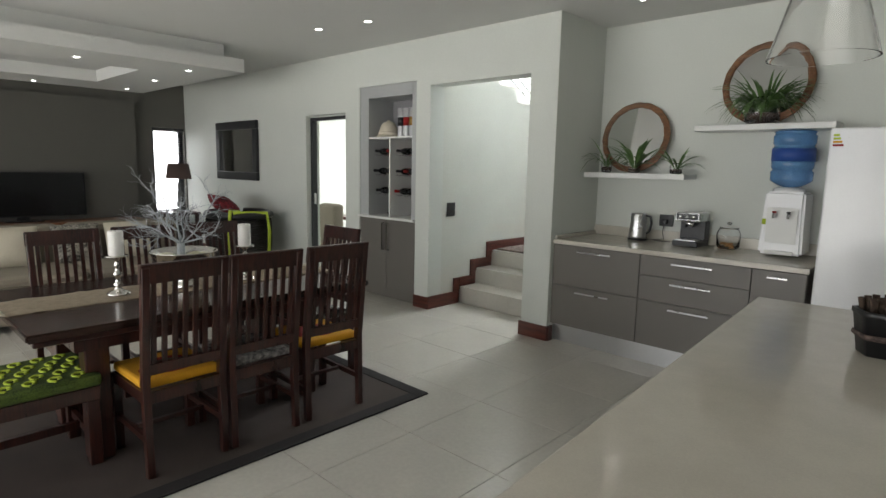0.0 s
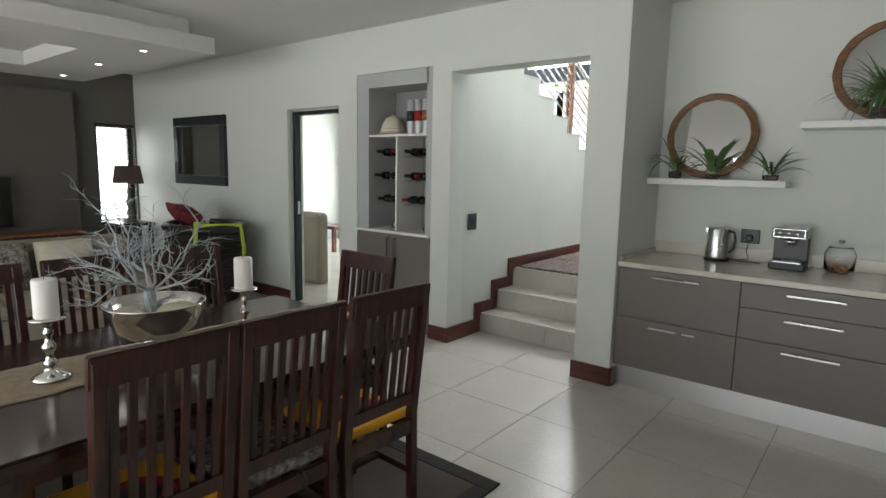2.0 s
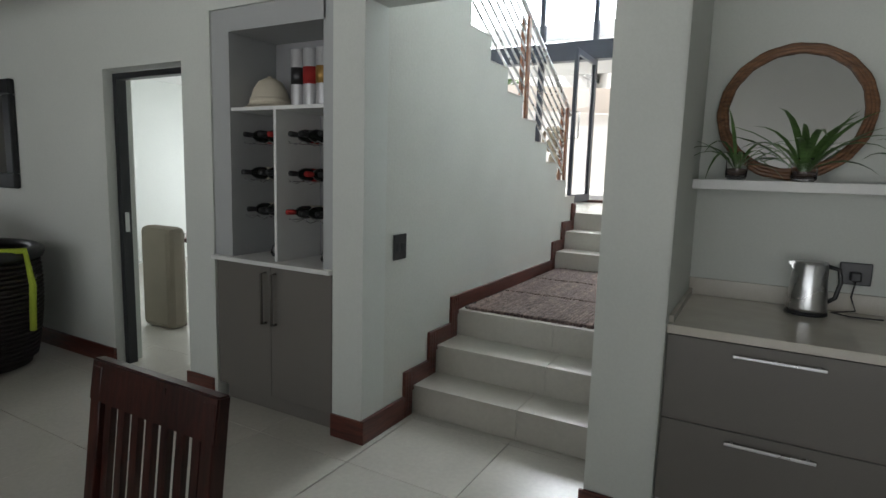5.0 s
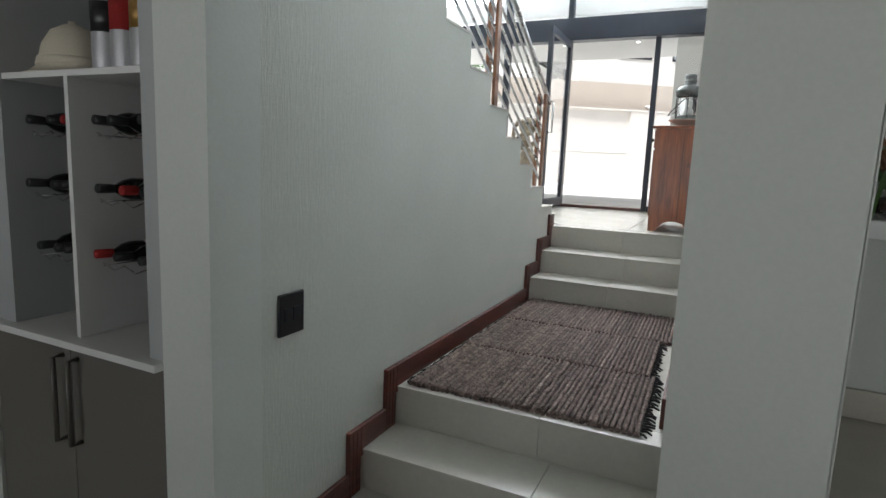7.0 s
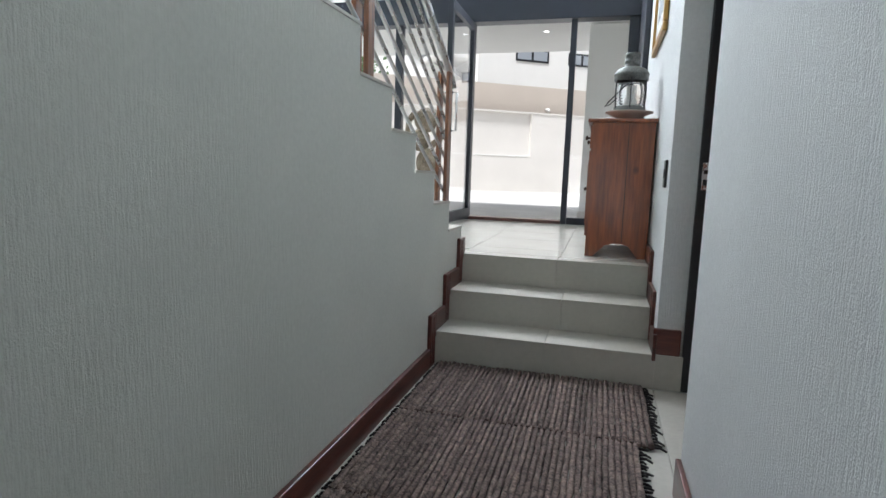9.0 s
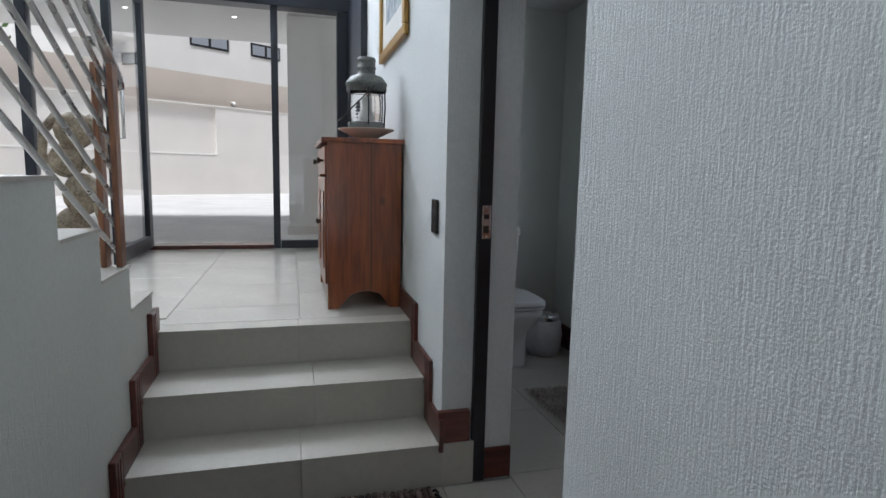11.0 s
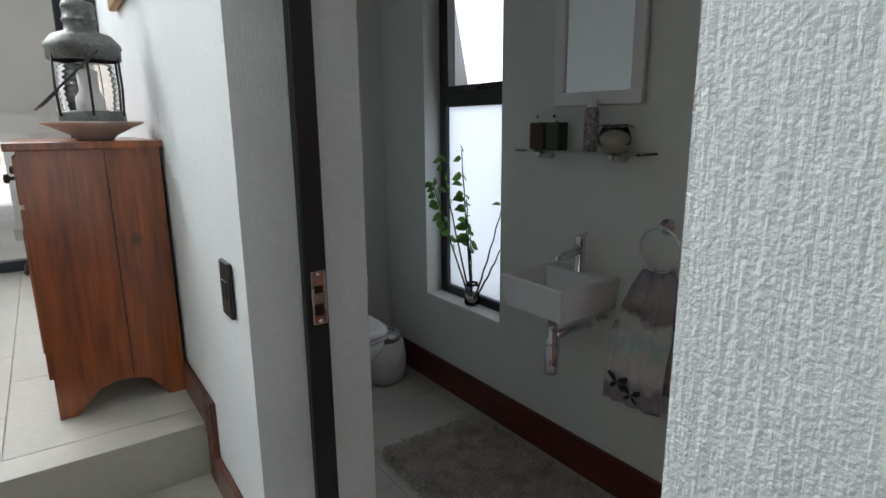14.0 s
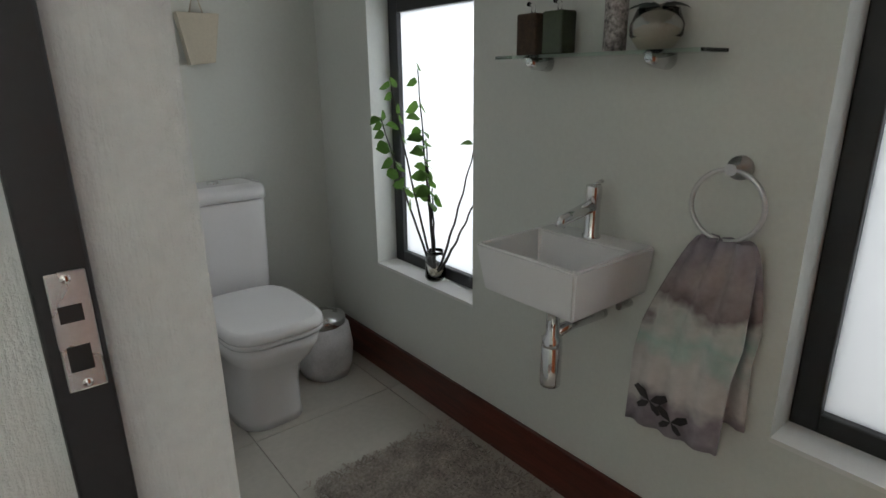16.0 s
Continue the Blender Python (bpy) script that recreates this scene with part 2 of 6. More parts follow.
BEIGEWALL = mat("beige_render", (0.64, 0.61, 0.57), 0.9, vary=0.05, scale=1, grain=60, bump=0.2)
TANWALL = mat("tan_render", (0.50, 0.44, 0.38), 0.9, vary=0.05, scale=1, grain=60, bump=0.2)
WHITEWALL = mat("white_render", (0.78, 0.77, 0.74), 0.9, vary=0.03, scale=1, grain=60, bump=0.15)

# ---- mesh helpers ----


def box(bm, x0, y0, z0, x1, y1, z1, bevel=0.0):
    tmp = bmesh.new() if bevel else bm
    v = [tmp.verts.new((x, y, z)) for x in (x0, x1) for y in (y0, y1) for z in (z0, z1)]
    for f in ((0, 1, 3, 2), (4, 6, 7, 5), (0, 4, 5, 1), (2, 3, 7, 6), (0, 2, 6, 4), (1, 5, 7, 3)):
        tmp.faces.new([v[i] for i in f])
    if bevel:
        bmesh.ops.bevel(tmp, geom=list(tmp.edges), offset=bevel, segments=2, affect="EDGES", profile=0.5)
        merge(bm, tmp)
    return bm


def merge(bm, tmp, m=None):
    tmp.verts.index_update()
    vs = [bm.verts.new((m @ v.co) if m else v.co) for v in tmp.verts]
    for f in tmp.faces:
        g = bm.faces.new([vs[v.index] for v in f.verts])
        g.smooth = f.smooth
    tmp.free()


def lathe(bm, profile, seg=24, center=(0, 0, 0), squash=1.0):
    """Turns a profile of (radius, height) round an upright axis."""
    rings = []
    for r, z in profile:
        if r < 1e-5:
            rings.append([bm.verts.new((center[0], center[1], center[2] + z))])
        else:
            rings.append([bm.verts.new((center[0] + r * math.cos(2 * math.pi * i / seg), center[1] + squash * r * math.sin(2 * math.pi * i / seg), center[2] + z)) for i in range(seg)])
    for a, b in zip(rings, rings[1:]):
        for i in range(seg):
            j = (i + 1) % seg
            q = [a[i % len(a)], a[j % len(a)], b[j % len(b)], b[i % len(b)]]
            q = [v for k, v in enumerate(q) if v not in q[:k]]
            if len(q) > 2:
                bm.faces.new(q).smooth = True
    return bm


def tube(bm, pts, radii, seg=8, cap=True):
    """A round bar along points, its radius one number or one each."""
    pts = [Vector(p) for p in pts]
    if not hasattr(radii, "__len__"):
        radii = [radii] * len(pts)
    rings, side = [], None
    for i, p in enumerate(pts):
        d = (pts[min(i + 1, len(pts) - 1)] - pts[max(i - 1, 0)]).normalized()
        if side is None or side.cross(d).length < 1e-3:
            side = d.orthogonal()
        side = (side - d * side.dot(d)).normalized()
        up = d.cross(side)
        rings.append([bm.verts.new(p + radii[i] * (side * math.cos(2 * math.pi * k / seg) + up * math.sin(2 * math.pi * k / seg))) for k in range(seg)])
    for a, b in zip(rings, rings[1:]):
        for k in range(seg):
            bm.faces.new((a[k], a[(k + 1) % seg], b[(k + 1) % seg], b[k])).smooth = True
    if cap:
        bm.faces.new(rings[0][::-1]), bm.faces.new(rings[-1])
    return bm


def prism(bm, outline, axis, a, b):
    """Pulls an outline of (u, v) from a to b along an axis: x takes (y, z), y takes (x, z), z takes (x, y)."""
    put = {"x": lambda u, v, w: (w, u, v), "y": lambda u, v, w: (u, w, v), "z": lambda u, v, w: (u, v, w)}[axis]
    va, vb = [bm.verts.new(put(u, v, a)) for u, v in outline], [bm.verts.new(put(u, v, b)) for u, v in outline]
    bm.faces.new(va), bm.faces.new(vb[::-1])
    for i in range(len(va)):
        j = (i + 1) % len(va)
        bm.faces.new((va[i], vb[i], vb[j], va[j]))
    return bm


def part(name, bm, material, parent=None, label=""):
    me = bpy.data.meshes.new(name)
    bmesh.ops.recalc_face_normals(bm, faces=list(bm.faces))
    bm.to_mesh(me)
    bm.free()
    me.materials.append(material)
    ob = new(name, me)
    if parent:
        ob.parent = parent
    if material in (GLASS, GREENGLASS, BLUEWATER):
        ob.visible_shadow = False
    if label:
        ob["label"] = label
    return ob


def thing(name, label, category, loc=(0, 0, 0), turn=0.0, group=""):
    ob = new(name)
    ob.matrix_world = pose(*loc, 0, 0, turn)
    return tagged(ob, label, category, group)


def struct(name, bm, material, label, category="wall"):
    return tagged(part(name, bm, material), label, category, "", "structure")


def B(*a, bevel=0.0):
    return box(bmesh.new(), *a, bevel=bevel)


def bar(parent, name, material, *a, bevel=0.0, label=""):
    return part(name, B(*a, bevel=bevel), material, parent, label)


# ---- plan ----
NORTH, WEST, EAST, SOUTH, CEILING = 3.84, -9.66, 3.4, -4.0, 2.77
LANDING, ENTRY, HIGH, FRONT = 0.54, 1.08, 5.4, 10.40
STAIR_L, STAIR_R, WC_IN, WC_E, WC_N, WC_S = -3.715, -2.55, -2.25, -1.17, 8.805, 5.55
KITCHEN = 4.60


def wall_y(name, x0, x1, y0, y1, z0, z1, holes, material, label):
    """A wall along x with openings (x0, x1, z0, z1) cut through."""
    bm = bmesh.new()
    xs = sorted({x0, x1, *[h[0] for h in holes], *[h[1] for h in holes]})
    for a, b in zip(xs, xs[1:]):
        cuts = sorted((h[2], h[3]) for h in holes if h[0] <= a + 1e-6 and h[1] >= b - 1e-6)
        z = z0
        for c, d in cuts + [(z1, z1)]:
            if c > z + 1e-6:
                box(bm, a, y0, z, b, y1, c)
            z = max(z, d)
    clean(bm)
    return struct(name, bm, material, label)


def wall_x(name, x0, x1, y0, y1, z0, z1, holes, material, label):
    bm = bmesh.new()
    ys = sorted({y0, y1, *[h[0] for h in holes], *[h[1] for h in holes]})
    for a, b in zip(ys, ys[1:]):
        cuts = sorted((h[2], h[3]) for h in holes if h[0] <= a + 1e-6 and h[1] >= b - 1e-6)
        z = z0
        for c, d in cuts + [(z1, z1)]:
            if c > z + 1e-6:
                box(bm, x0, a, z, x1, b, c)
            z = max(z, d)
    clean(bm)
    return struct(name, bm, material, label)


def clean(bm):
    """Welds boxes that touch and takes out the faces between them."""
    bmesh.ops.remove_doubles(bm, verts=list(bm.verts), dist=1e-5)
    bm.verts.index_update()
    seen = {}
    for f in bm.faces:
        seen.setdefault(frozenset(v.index for v in f.verts), []).append(f)
    bmesh.ops.delete(bm, geom=[f for fs in seen.values() if len(fs) > 1 for f in fs], context="FACES_ONLY")


struct("floor", B(WEST - 0.2, SOUTH - 0.2, -0.12, EAST + 0.2, 4.9, -0.006), GROUT, "grey grout bed under the pale floor tiles", "floor")
struct("ceiling", B(WEST - 0.2, SOUTH - 0.2, CEILING, EAST + 0.2, NORTH, CEILING + 0.15), CEIL, "white painted plaster ceiling", "ceiling")
struct("ceiling_kitchen", B(-2.25, NORTH, CEILING, EAST + 0.2, KITCHEN + 0.2, CEILING + 0.15), CEIL, "white painted plaster ceiling over the counter recess", "ceiling")
DOOR = (-5.957, -5.12, -0.1, 2.10)
wall_y("wall_north", WEST - 0.2, STAIR_L, NORTH, NORTH + 0.2, -0.1, HIGH, [DOOR, (-4.857, -3.918, -0.1, 2.364)], WALL, "pale painted wall with a doorway and a display niche")
wall_y("wall_lintel", STAIR_L, -2.50, NORTH, NORTH + 0.2, 2.304, HIGH, [], WALL, "pale painted beam over the stair opening")
wall_x("wall_west", WEST - 0.25, WEST, SOUTH - 0.2, NORTH, -0.1, CEILING, [(3.29, NORTH - 0.02, 0.60, 2.05)], TAUPE, "dark taupe painted wall with a window")
struct("wall_west_panel", B(WEST + 0.002, -2.6, 0, WEST + 0.12, 3.0, 2.43), TAUPE, "dark taupe raised chimney panel behind the television")
wall_y("wall_south", WEST - 0.2, EAST + 0.2, SOUTH - 0.2, SOUTH, -0.1, CEILING, [(-7.6, 0.8, 0, 2.4)], WALL, "pale painted wall with a wide glazed opening")
wall_x("wall_east", EAST, EAST + 0.2, SOUTH - 0.2, KITCHEN + 0.2, -0.1, CEILING, [], WALL, "pale painted kitchen wall")
wall_y("wall_kitchen", -2.25, EAST + 0.2, KITCHEN, KITCHEN + 0.2, -0.1, CEILING, [], WALL, "pale painted wall behind the kitchen counter")
bm = prism(bmesh.new(), [(-2.505, NORTH), (-2.235, NORTH), (-2.235, 4.95), (WC_IN, 4.95), (WC_IN, 5.96), (STAIR_R, 5.96)], "z", -0.1, HIGH)
struct("wall_column", bm, ROUGH_PLASTER, "pale wall end clad in rough dragged plaster")
struct("column_face", B(-2.507, NORTH - 0.004, 0, -2.233, NORTH - 0.0005, CEILING - 0.001), WALL, "smooth painted end of the column")
struct("column_side", B(-2.2345, NORTH - 0.004, 0, -2.230, KITCHEN, CEILING - 0.001), WALL, "smooth painted side of the column")
wall_x("wall_entry_east", STAIR_R, WC_IN, 5.96, FRONT + 0.1, -0.1, HIGH, [(5.96, 6.995, LANDING - 0.03, LANDING + 2.12)], ROUGH_PLASTER, "white wall of rough dragged plaster with the washroom doorway")
# washroom and entry shell
wall_x("wall_wc_east", WC_E, WC_E + 0.18, WC_S - 0.2, WC_N + 0.2, 0.3, 3.0, [(5.95, 6.715, 1.05, 2.75), (7.73, 8.363, 1.05, 2.75)], WALL, "pale washroom wall with two tall frosted windows")
wall_y("wall_wc_north", WC_IN, WC_E, WC_N, WC_N + 0.2, 0.3, 3.0, [], WALL, "pale washroom wall behind the toilet")
wall_y("wall_wc_south", WC_IN, WC_E, WC_S - 0.2, WC_S, 0.3, 3.0, [], WALL, "pale washroom end wall")
struct("ceiling_wc", B(WC_IN, WC_S - 0.2, 2.98, WC_E + 0.18, WC_N + 0.2, 3.1), CEIL, "white washroom ceiling", "ceiling")
struct("floor_wc", B(WC_IN, WC_S - 0.2, 0.3, WC_E, WC_N, LANDING - 0.005), GROUT, "grout bed of the washroom floor", "floor")
struct("floor_landing", B(-4.95, 4.92, -0.1, STAIR_R, 6.99, LANDING - 0.006), GROUT, "grout bed of the stair landing", "floor")
struct("floor_doorway", B(STAIR_R, 5.96, 0.3, WC_IN, 6.96, LANDING - 0.005), GROUT, "grout bed in the washroom doorway", "floor")
struct("floor_entry", B(-7.0, 7.56, 0.5, STAIR_R, FRONT + 0.2, ENTRY - 0.006), GROUT, "grout bed of the entrance hall floor", "floor")
struct("ceiling_high", B(-7.2, NORTH, HIGH, -0.9, FRONT + 0.1, HIGH + 0.15), CEIL, "white ceiling high over the stairs", "ceiling")
wall_x("wall_stair_far", -7.2, -7.0, NORTH + 0.2, FRONT + 0.1, -0.1, HIGH, [(NORTH + 0.2, 8.2, -0.1, 2.75)], WALL, "white wall beyond the upper flight")
# stepped wall of the upper flight
RUN, RISE, FOOT = 0.322, 0.168, 7.55
outline = [(NORTH + 0.2, -0.1), (7.59, -0.1), (7.59, ENTRY - 0.001), (FOOT, ENTRY - 0.001)]
for k in range(1, 11):
    outline += [(FOOT - RUN * (k - 1), ENTRY + RISE * k), (FOOT - RUN * k, ENTRY + RISE * k)]
outline += [(NORTH + 0.2, outline[-1][1])]
struct("wall_stair_left", prism(bmesh.new(), outline, "x", STAIR_L - 0.12, STAIR_L), STAIR_PLASTER, "pale plastered stair wall with a stepped top")
upper = thing("stairs_upper", "pale tiled upper flight behind the stepped wall", "stairs")
upper["kind"] = "structure"
for k in range(1, 11):
    part("step", B(-4.95, NORTH + 0.46, ENTRY + RISE * (k - 1), STAIR_L - 0.12, FOOT - RUN * (k - 1), ENTRY + RISE * k), TILE_TOP, upper)
for k in range(1, 11):
    part("tread", B(STAIR_L - 0.125, FOOT - RUN * k - 0.003, ENTRY + RISE * k + 0.0005, STAIR_L + 0.004, FOOT - RUN * (k - 1) + 0.006, ENTRY + RISE * k + 0.012), TILE_TOP, upper, "thin pale tile capping")


# lower flights: every tread and riser is cut into two tiles
def flight(name, label, noses, x0, x1, split, back):
    """noses: (y, z) of each step's front edge."""
    top = thing(name, label, "stairs")
    top["kind"] = "structure"
    for i, (y, z) in enumerate(noses):
        zb = noses[i - 1][1] if i else z - 0.18
        yb = noses[i + 1][0] + 0.012 if i + 1 < len(noses) else back
        s = split + (0.06 if i % 2 else 0.0)
        for a, b in ((x0, s - 0.0015), (s + 0.0015, x1)):
            part("riser_tile", B(a, y, zb, b, y + 0.012, z - 0.0115, bevel=0.001), TILE_TOP, top)
            if yb:
                part("tread_tile", B(a, y - 0.006, z - 0.011, b, yb - 0.002, z, bevel=0.0015), TILE_TOP, top)
        box_bm = B(x0 + 0.002, y + 0.013, zb - 0.02, x1 - 0.002, (yb or y + 0.3) + 0.02, z - 0.012)
        part("step_core", box_bm, GROUT, top, "grey screed core")
    return top


flight("stairs_lower", "three pale porcelain-tiled steps rising from the dining room", [(4.334, 0.18), (4.612, 0.36), (4.895, 0.54)], STAIR_L, STAIR_R + 0.03, -3.02, 5.02)
flight("stairs_entry", "three pale porcelain-tiled steps up to the entrance hall", [(6.962, 0.72), (7.243, 0.90), (7.545, 1.08)], STAIR_L, STAIR_R, -3.10, 7.66)
bar(None, "doorway_riser", TILE_TOP, STAIR_R, 6.962, LANDING, -2.42, 6.974, 0.72)
tagged(bpy.data.objects["doorway_riser"], "pale tile filling beside the lowest entry step", "trim", "", "structure")


# skirtings
def skirting(name, pts, axis, a, b, material, label="moulded red mahogany skirting board"):
    bm = prism(bmesh.new(), pts, axis, a, b)
    return struct(name, bm, material, label, "baseboard")


H, HS = 0.13, 0.105


def stepped_skirt(name, noses, x0, x1, start, end, z_start, z_end):
    """A skirting that climbs with the steps: upright blocks at the risers, boards along the treads."""
    base = thing(name, "moulded red mahogany skirting that climbs beside the steps", "baseboard")
    base["kind"] = "structure"
    segs, y, z = [], start, z_start
    for ny, nz in noses:
        segs.append((y, ny - 0.10, z))
        y, z = ny - 0.10, nz
    segs.append((y, end, z_end))
    for i, (a, b, zz) in enumerate(segs):
        up = segs[i + 1][2] if i + 1 < len(segs) else None
        if b - a > 0.01:
            part("board", B(x0, a + (0.085 if i else 0), zz - 0.03, x1, b, zz + HS, bevel=0.004), SKIRT, base)
        if up is not None:
            part("block", B(x0, b, zz - 0.03, x1, b + 0.085, up + HS, bevel=0.004), SKIRT, base)
            for g in (0.028, 0.056):
                part("bead", B(min(x0, x1) - 0.003, b + g - 0.006, zz + 0.01, max(x0, x1) + 0.003, b + g + 0.006, up + HS - 0.012, bevel=0.003), SKIRT, base)
    return base


stepped_skirt("skirting_stair_left", [(4.334, 0.18), (4.612, 0.36), (4.895, 0.54)], STAIR_L, STAIR_L + 0.022, NORTH - 0.016, 6.86, 0.03, 0.54)
stepped_skirt("skirting_entry_left", [(6.962, 0.72), (7.243, 0.90), (7.545, 1.08)], STAIR_L, STAIR_L + 0.022, 6.87, 7.58, 0.54, 1.08)
stepped_skirt("skirting_entry_right", [(7.243, 0.90), (7.545, 1.08)], STAIR_R - 0.018, STAIR_R, 6.945, 10.3, 0.72, 1.08)
for i, (x0, x1) in enumerate(((WEST + 0.02, -5.94), (-5.14, -4.88), (-3.92, STAIR_L + 0.022))):
    struct("baseboard", B(x0, NORTH - 0.017, 0, x1, NORTH - 0.001, H, bevel=0.004), SKIRT_X, "red mahogany skirting board", "baseboard")
struct("baseboard", B(-2.525, NORTH - 0.022, 0, -2.222, NORTH - 0.005, H, bevel=0.004), SKIRT_X, "red mahogany block at the foot of the column", "baseboard")
struct("baseboard", B(-2.213 - 0.02, NORTH - 0.004, 0, -2.213, 3.90, H), SKIRT, "red mahogany return at the column", "baseboard")
struct("baseboard", B(STAIR_R - 0.018, 5.05, LANDING, STAIR_R + 0.001, 5.96, LANDING + H, bevel=0.004), SKIRT, "red mahogany skirting along the landing", "baseboard")
struct("baseboard", B(STAIR_R - 0.018, 6.964, 0.72, -2.437, 6.994, 0.72 + H, bevel=0.003), SKIRT_X, "red mahogany skirting at the doorway's corner", "baseboard")
struct("baseboard", B(-2.368, 6.977, LANDING, WC_IN, 6.994, LANDING + H, bevel=0.003), SKIRT_X, "dark mahogany skirting inside the doorway", "baseboard")
struct("baseboard", B(WC_E - 0.018, WC_S, LANDING, WC_E, WC_N - 0.02, LANDING + 0.165, bevel=0.004), SKIRT, "dark red mahogany skirting under the windows", "baseboard")
struct("baseboard", B(WC_IN, WC_N - 0.018, LANDING, WC_E, WC_N, LANDING + 0.165, bevel=0.004), SKIRT_X, "dark red mahogany skirting behind the toilet", "baseboard")

# dropped ceiling tray
bm = bmesh.new()
x0, x1, y0, y1 = -8.75, -5.66, -2.4, 2.87
ix0, ix1, iy0, iy1 = -7.95, -6.45, -1.6, 2.05
for a in ((x0, y0, ix0, y1), (ix1, y0, x1, y1), (ix0, y0, ix1, iy0), (ix0, iy1, ix1, y1)):
    box(bm, a[0], a[1], 2.48, a[2], a[3], 2.62)
clean(bm)
struct("ceiling_tray", bm, CEIL, "white dropped ceiling tray with a square recess", "ceiling")
bm = bmesh.new()
for a in ((x0 + 0.15, y0 + 0.15, x1 - 0.14, y1 - 0.16),):
    box(bm, a[0], a[1], 2.621, a[2], a[3], CEILING - 0.001)
struct("ceiling_tray_upstand", bm, CEIL, "white upstand between the tray and the ceiling", "ceiling")


def downlight(x, y, z):
    t = thing("downlight", "small round recessed ceiling downlight, lit", "downlight", (x, y, z), group="ceiling downlights")
    part("trim_ring", lathe(bmesh.new(), [(0.030, -0.001), (0.033, -0.006), (0.043, -0.005), (0.045, 0.0)], 24), WHITE, t)
    part("bulb", lathe(bmesh.new(), [(0.0, -0.004), (0.020, -0.004), (0.031, -0.001)], 20), LIGHT, t, "glowing bulb")


for x, y, z in ((-4.36, 2.96, 2.77), (-3.76, 3.07, 2.77), (-1.60, 3.95, 2.77), (-6.05, 2.42, 2.48), (-7.17, 2.47, 2.48), (-8.37, 2.54, 2.48), (-8.55, 1.50, 2.48), (-6.13, 1.38, 2.48), (-0.6, 2.9, 2.77), (-1.6, 0.3, 2.77), (-2.4, 1.2, 2.77)):
    downlight(x, y, z)


# glazing
def pane(parent, *a):
    p = bar(parent, "pane", GLASS, *a)
    p.visible_shadow = False
    return p


front = thing("window_1", "tall dark blue aluminium glazed entrance front with an open door", "window")
front["kind"] = "structure"
for a in ((-4.395, -4.325, ENTRY, 3.24), (-3.285, -3.225, ENTRY, 3.24), (-2.70, -2.56, ENTRY, HIGH), (-5.25, -5.17, ENTRY, HIGH), (-6.99, -6.91, ENTRY, HIGH), (-4.395, -4.325, 3.52, HIGH)):
    bar(front, "mullion", NAVYMETAL, a[0], FRONT - 0.05, a[2], a[1], FRONT + 0.05, a[3], bevel=0.004)
bar(front, "transom", NAVYMETAL, -6.9, FRONT - 0.09, 3.24, -2.56, FRONT + 0.09, 3.52, bevel=0.006)
for x0, x1 in ((-6.9, -5.26), (-5.16, -4.40), (-3.22, -2.71)):
    bar(front, "bottom_rail", NAVYMETAL, x0, FRONT - 0.04, ENTRY, x1, FRONT + 0.04, ENTRY + 0.07)
    pane(front, x0, FRONT - 0.004, ENTRY + 0.07, x1, FRONT + 0.004, 3.24)
for x0, x1 in ((-6.9, -5.26), (-5.16, -4.40), (-4.32, -2.71)):
    pane(front, x0, FRONT - 0.004, 3.52, x1, FRONT + 0.004, HIGH)
bar(front, "sill", SKIRT_X, -4.325, FRONT - 0.06, ENTRY - 0.002, -3.285, FRONT + 0.16, ENTRY + 0.035, label="red-stained timber threshold")
leaf = thing("door_1", "open dark aluminium glass door with a chrome pull handle", "door", (-4.31, FRONT - 0.06, ENTRY), 0)
leaf["kind"] = "structure"
for a in ((-0.05, -0.97, 0.02, 0.0, -0.90, 2.14), (-0.05, -0.07, 0.02, 0.0, 0.0, 2.14), (-0.05, -0.90, 0.02, 0.0, -0.07, 0.13), (-0.05, -0.90, 2.06, 0.0, -0.07, 2.14)):
    bar(leaf, "door_frame", NAVYMETAL, *a, bevel=0.004)
pane(leaf, -0.029, -0.90, 0.13, -0.021, -0.07, 2.06)
for s in (1, -1):
    x = -0.025 + s * 0.075
    part("handle", tube(bmesh.new(), [(-0.025 + s * 0.02, -0.935, 0.92), (x, -0.935, 0.92), (x, -0.935, 1.28), (-0.025 + s * 0.02, -0.935, 1.28)], 0.011, 10), CHROME, leaf, "chrome pull handle")


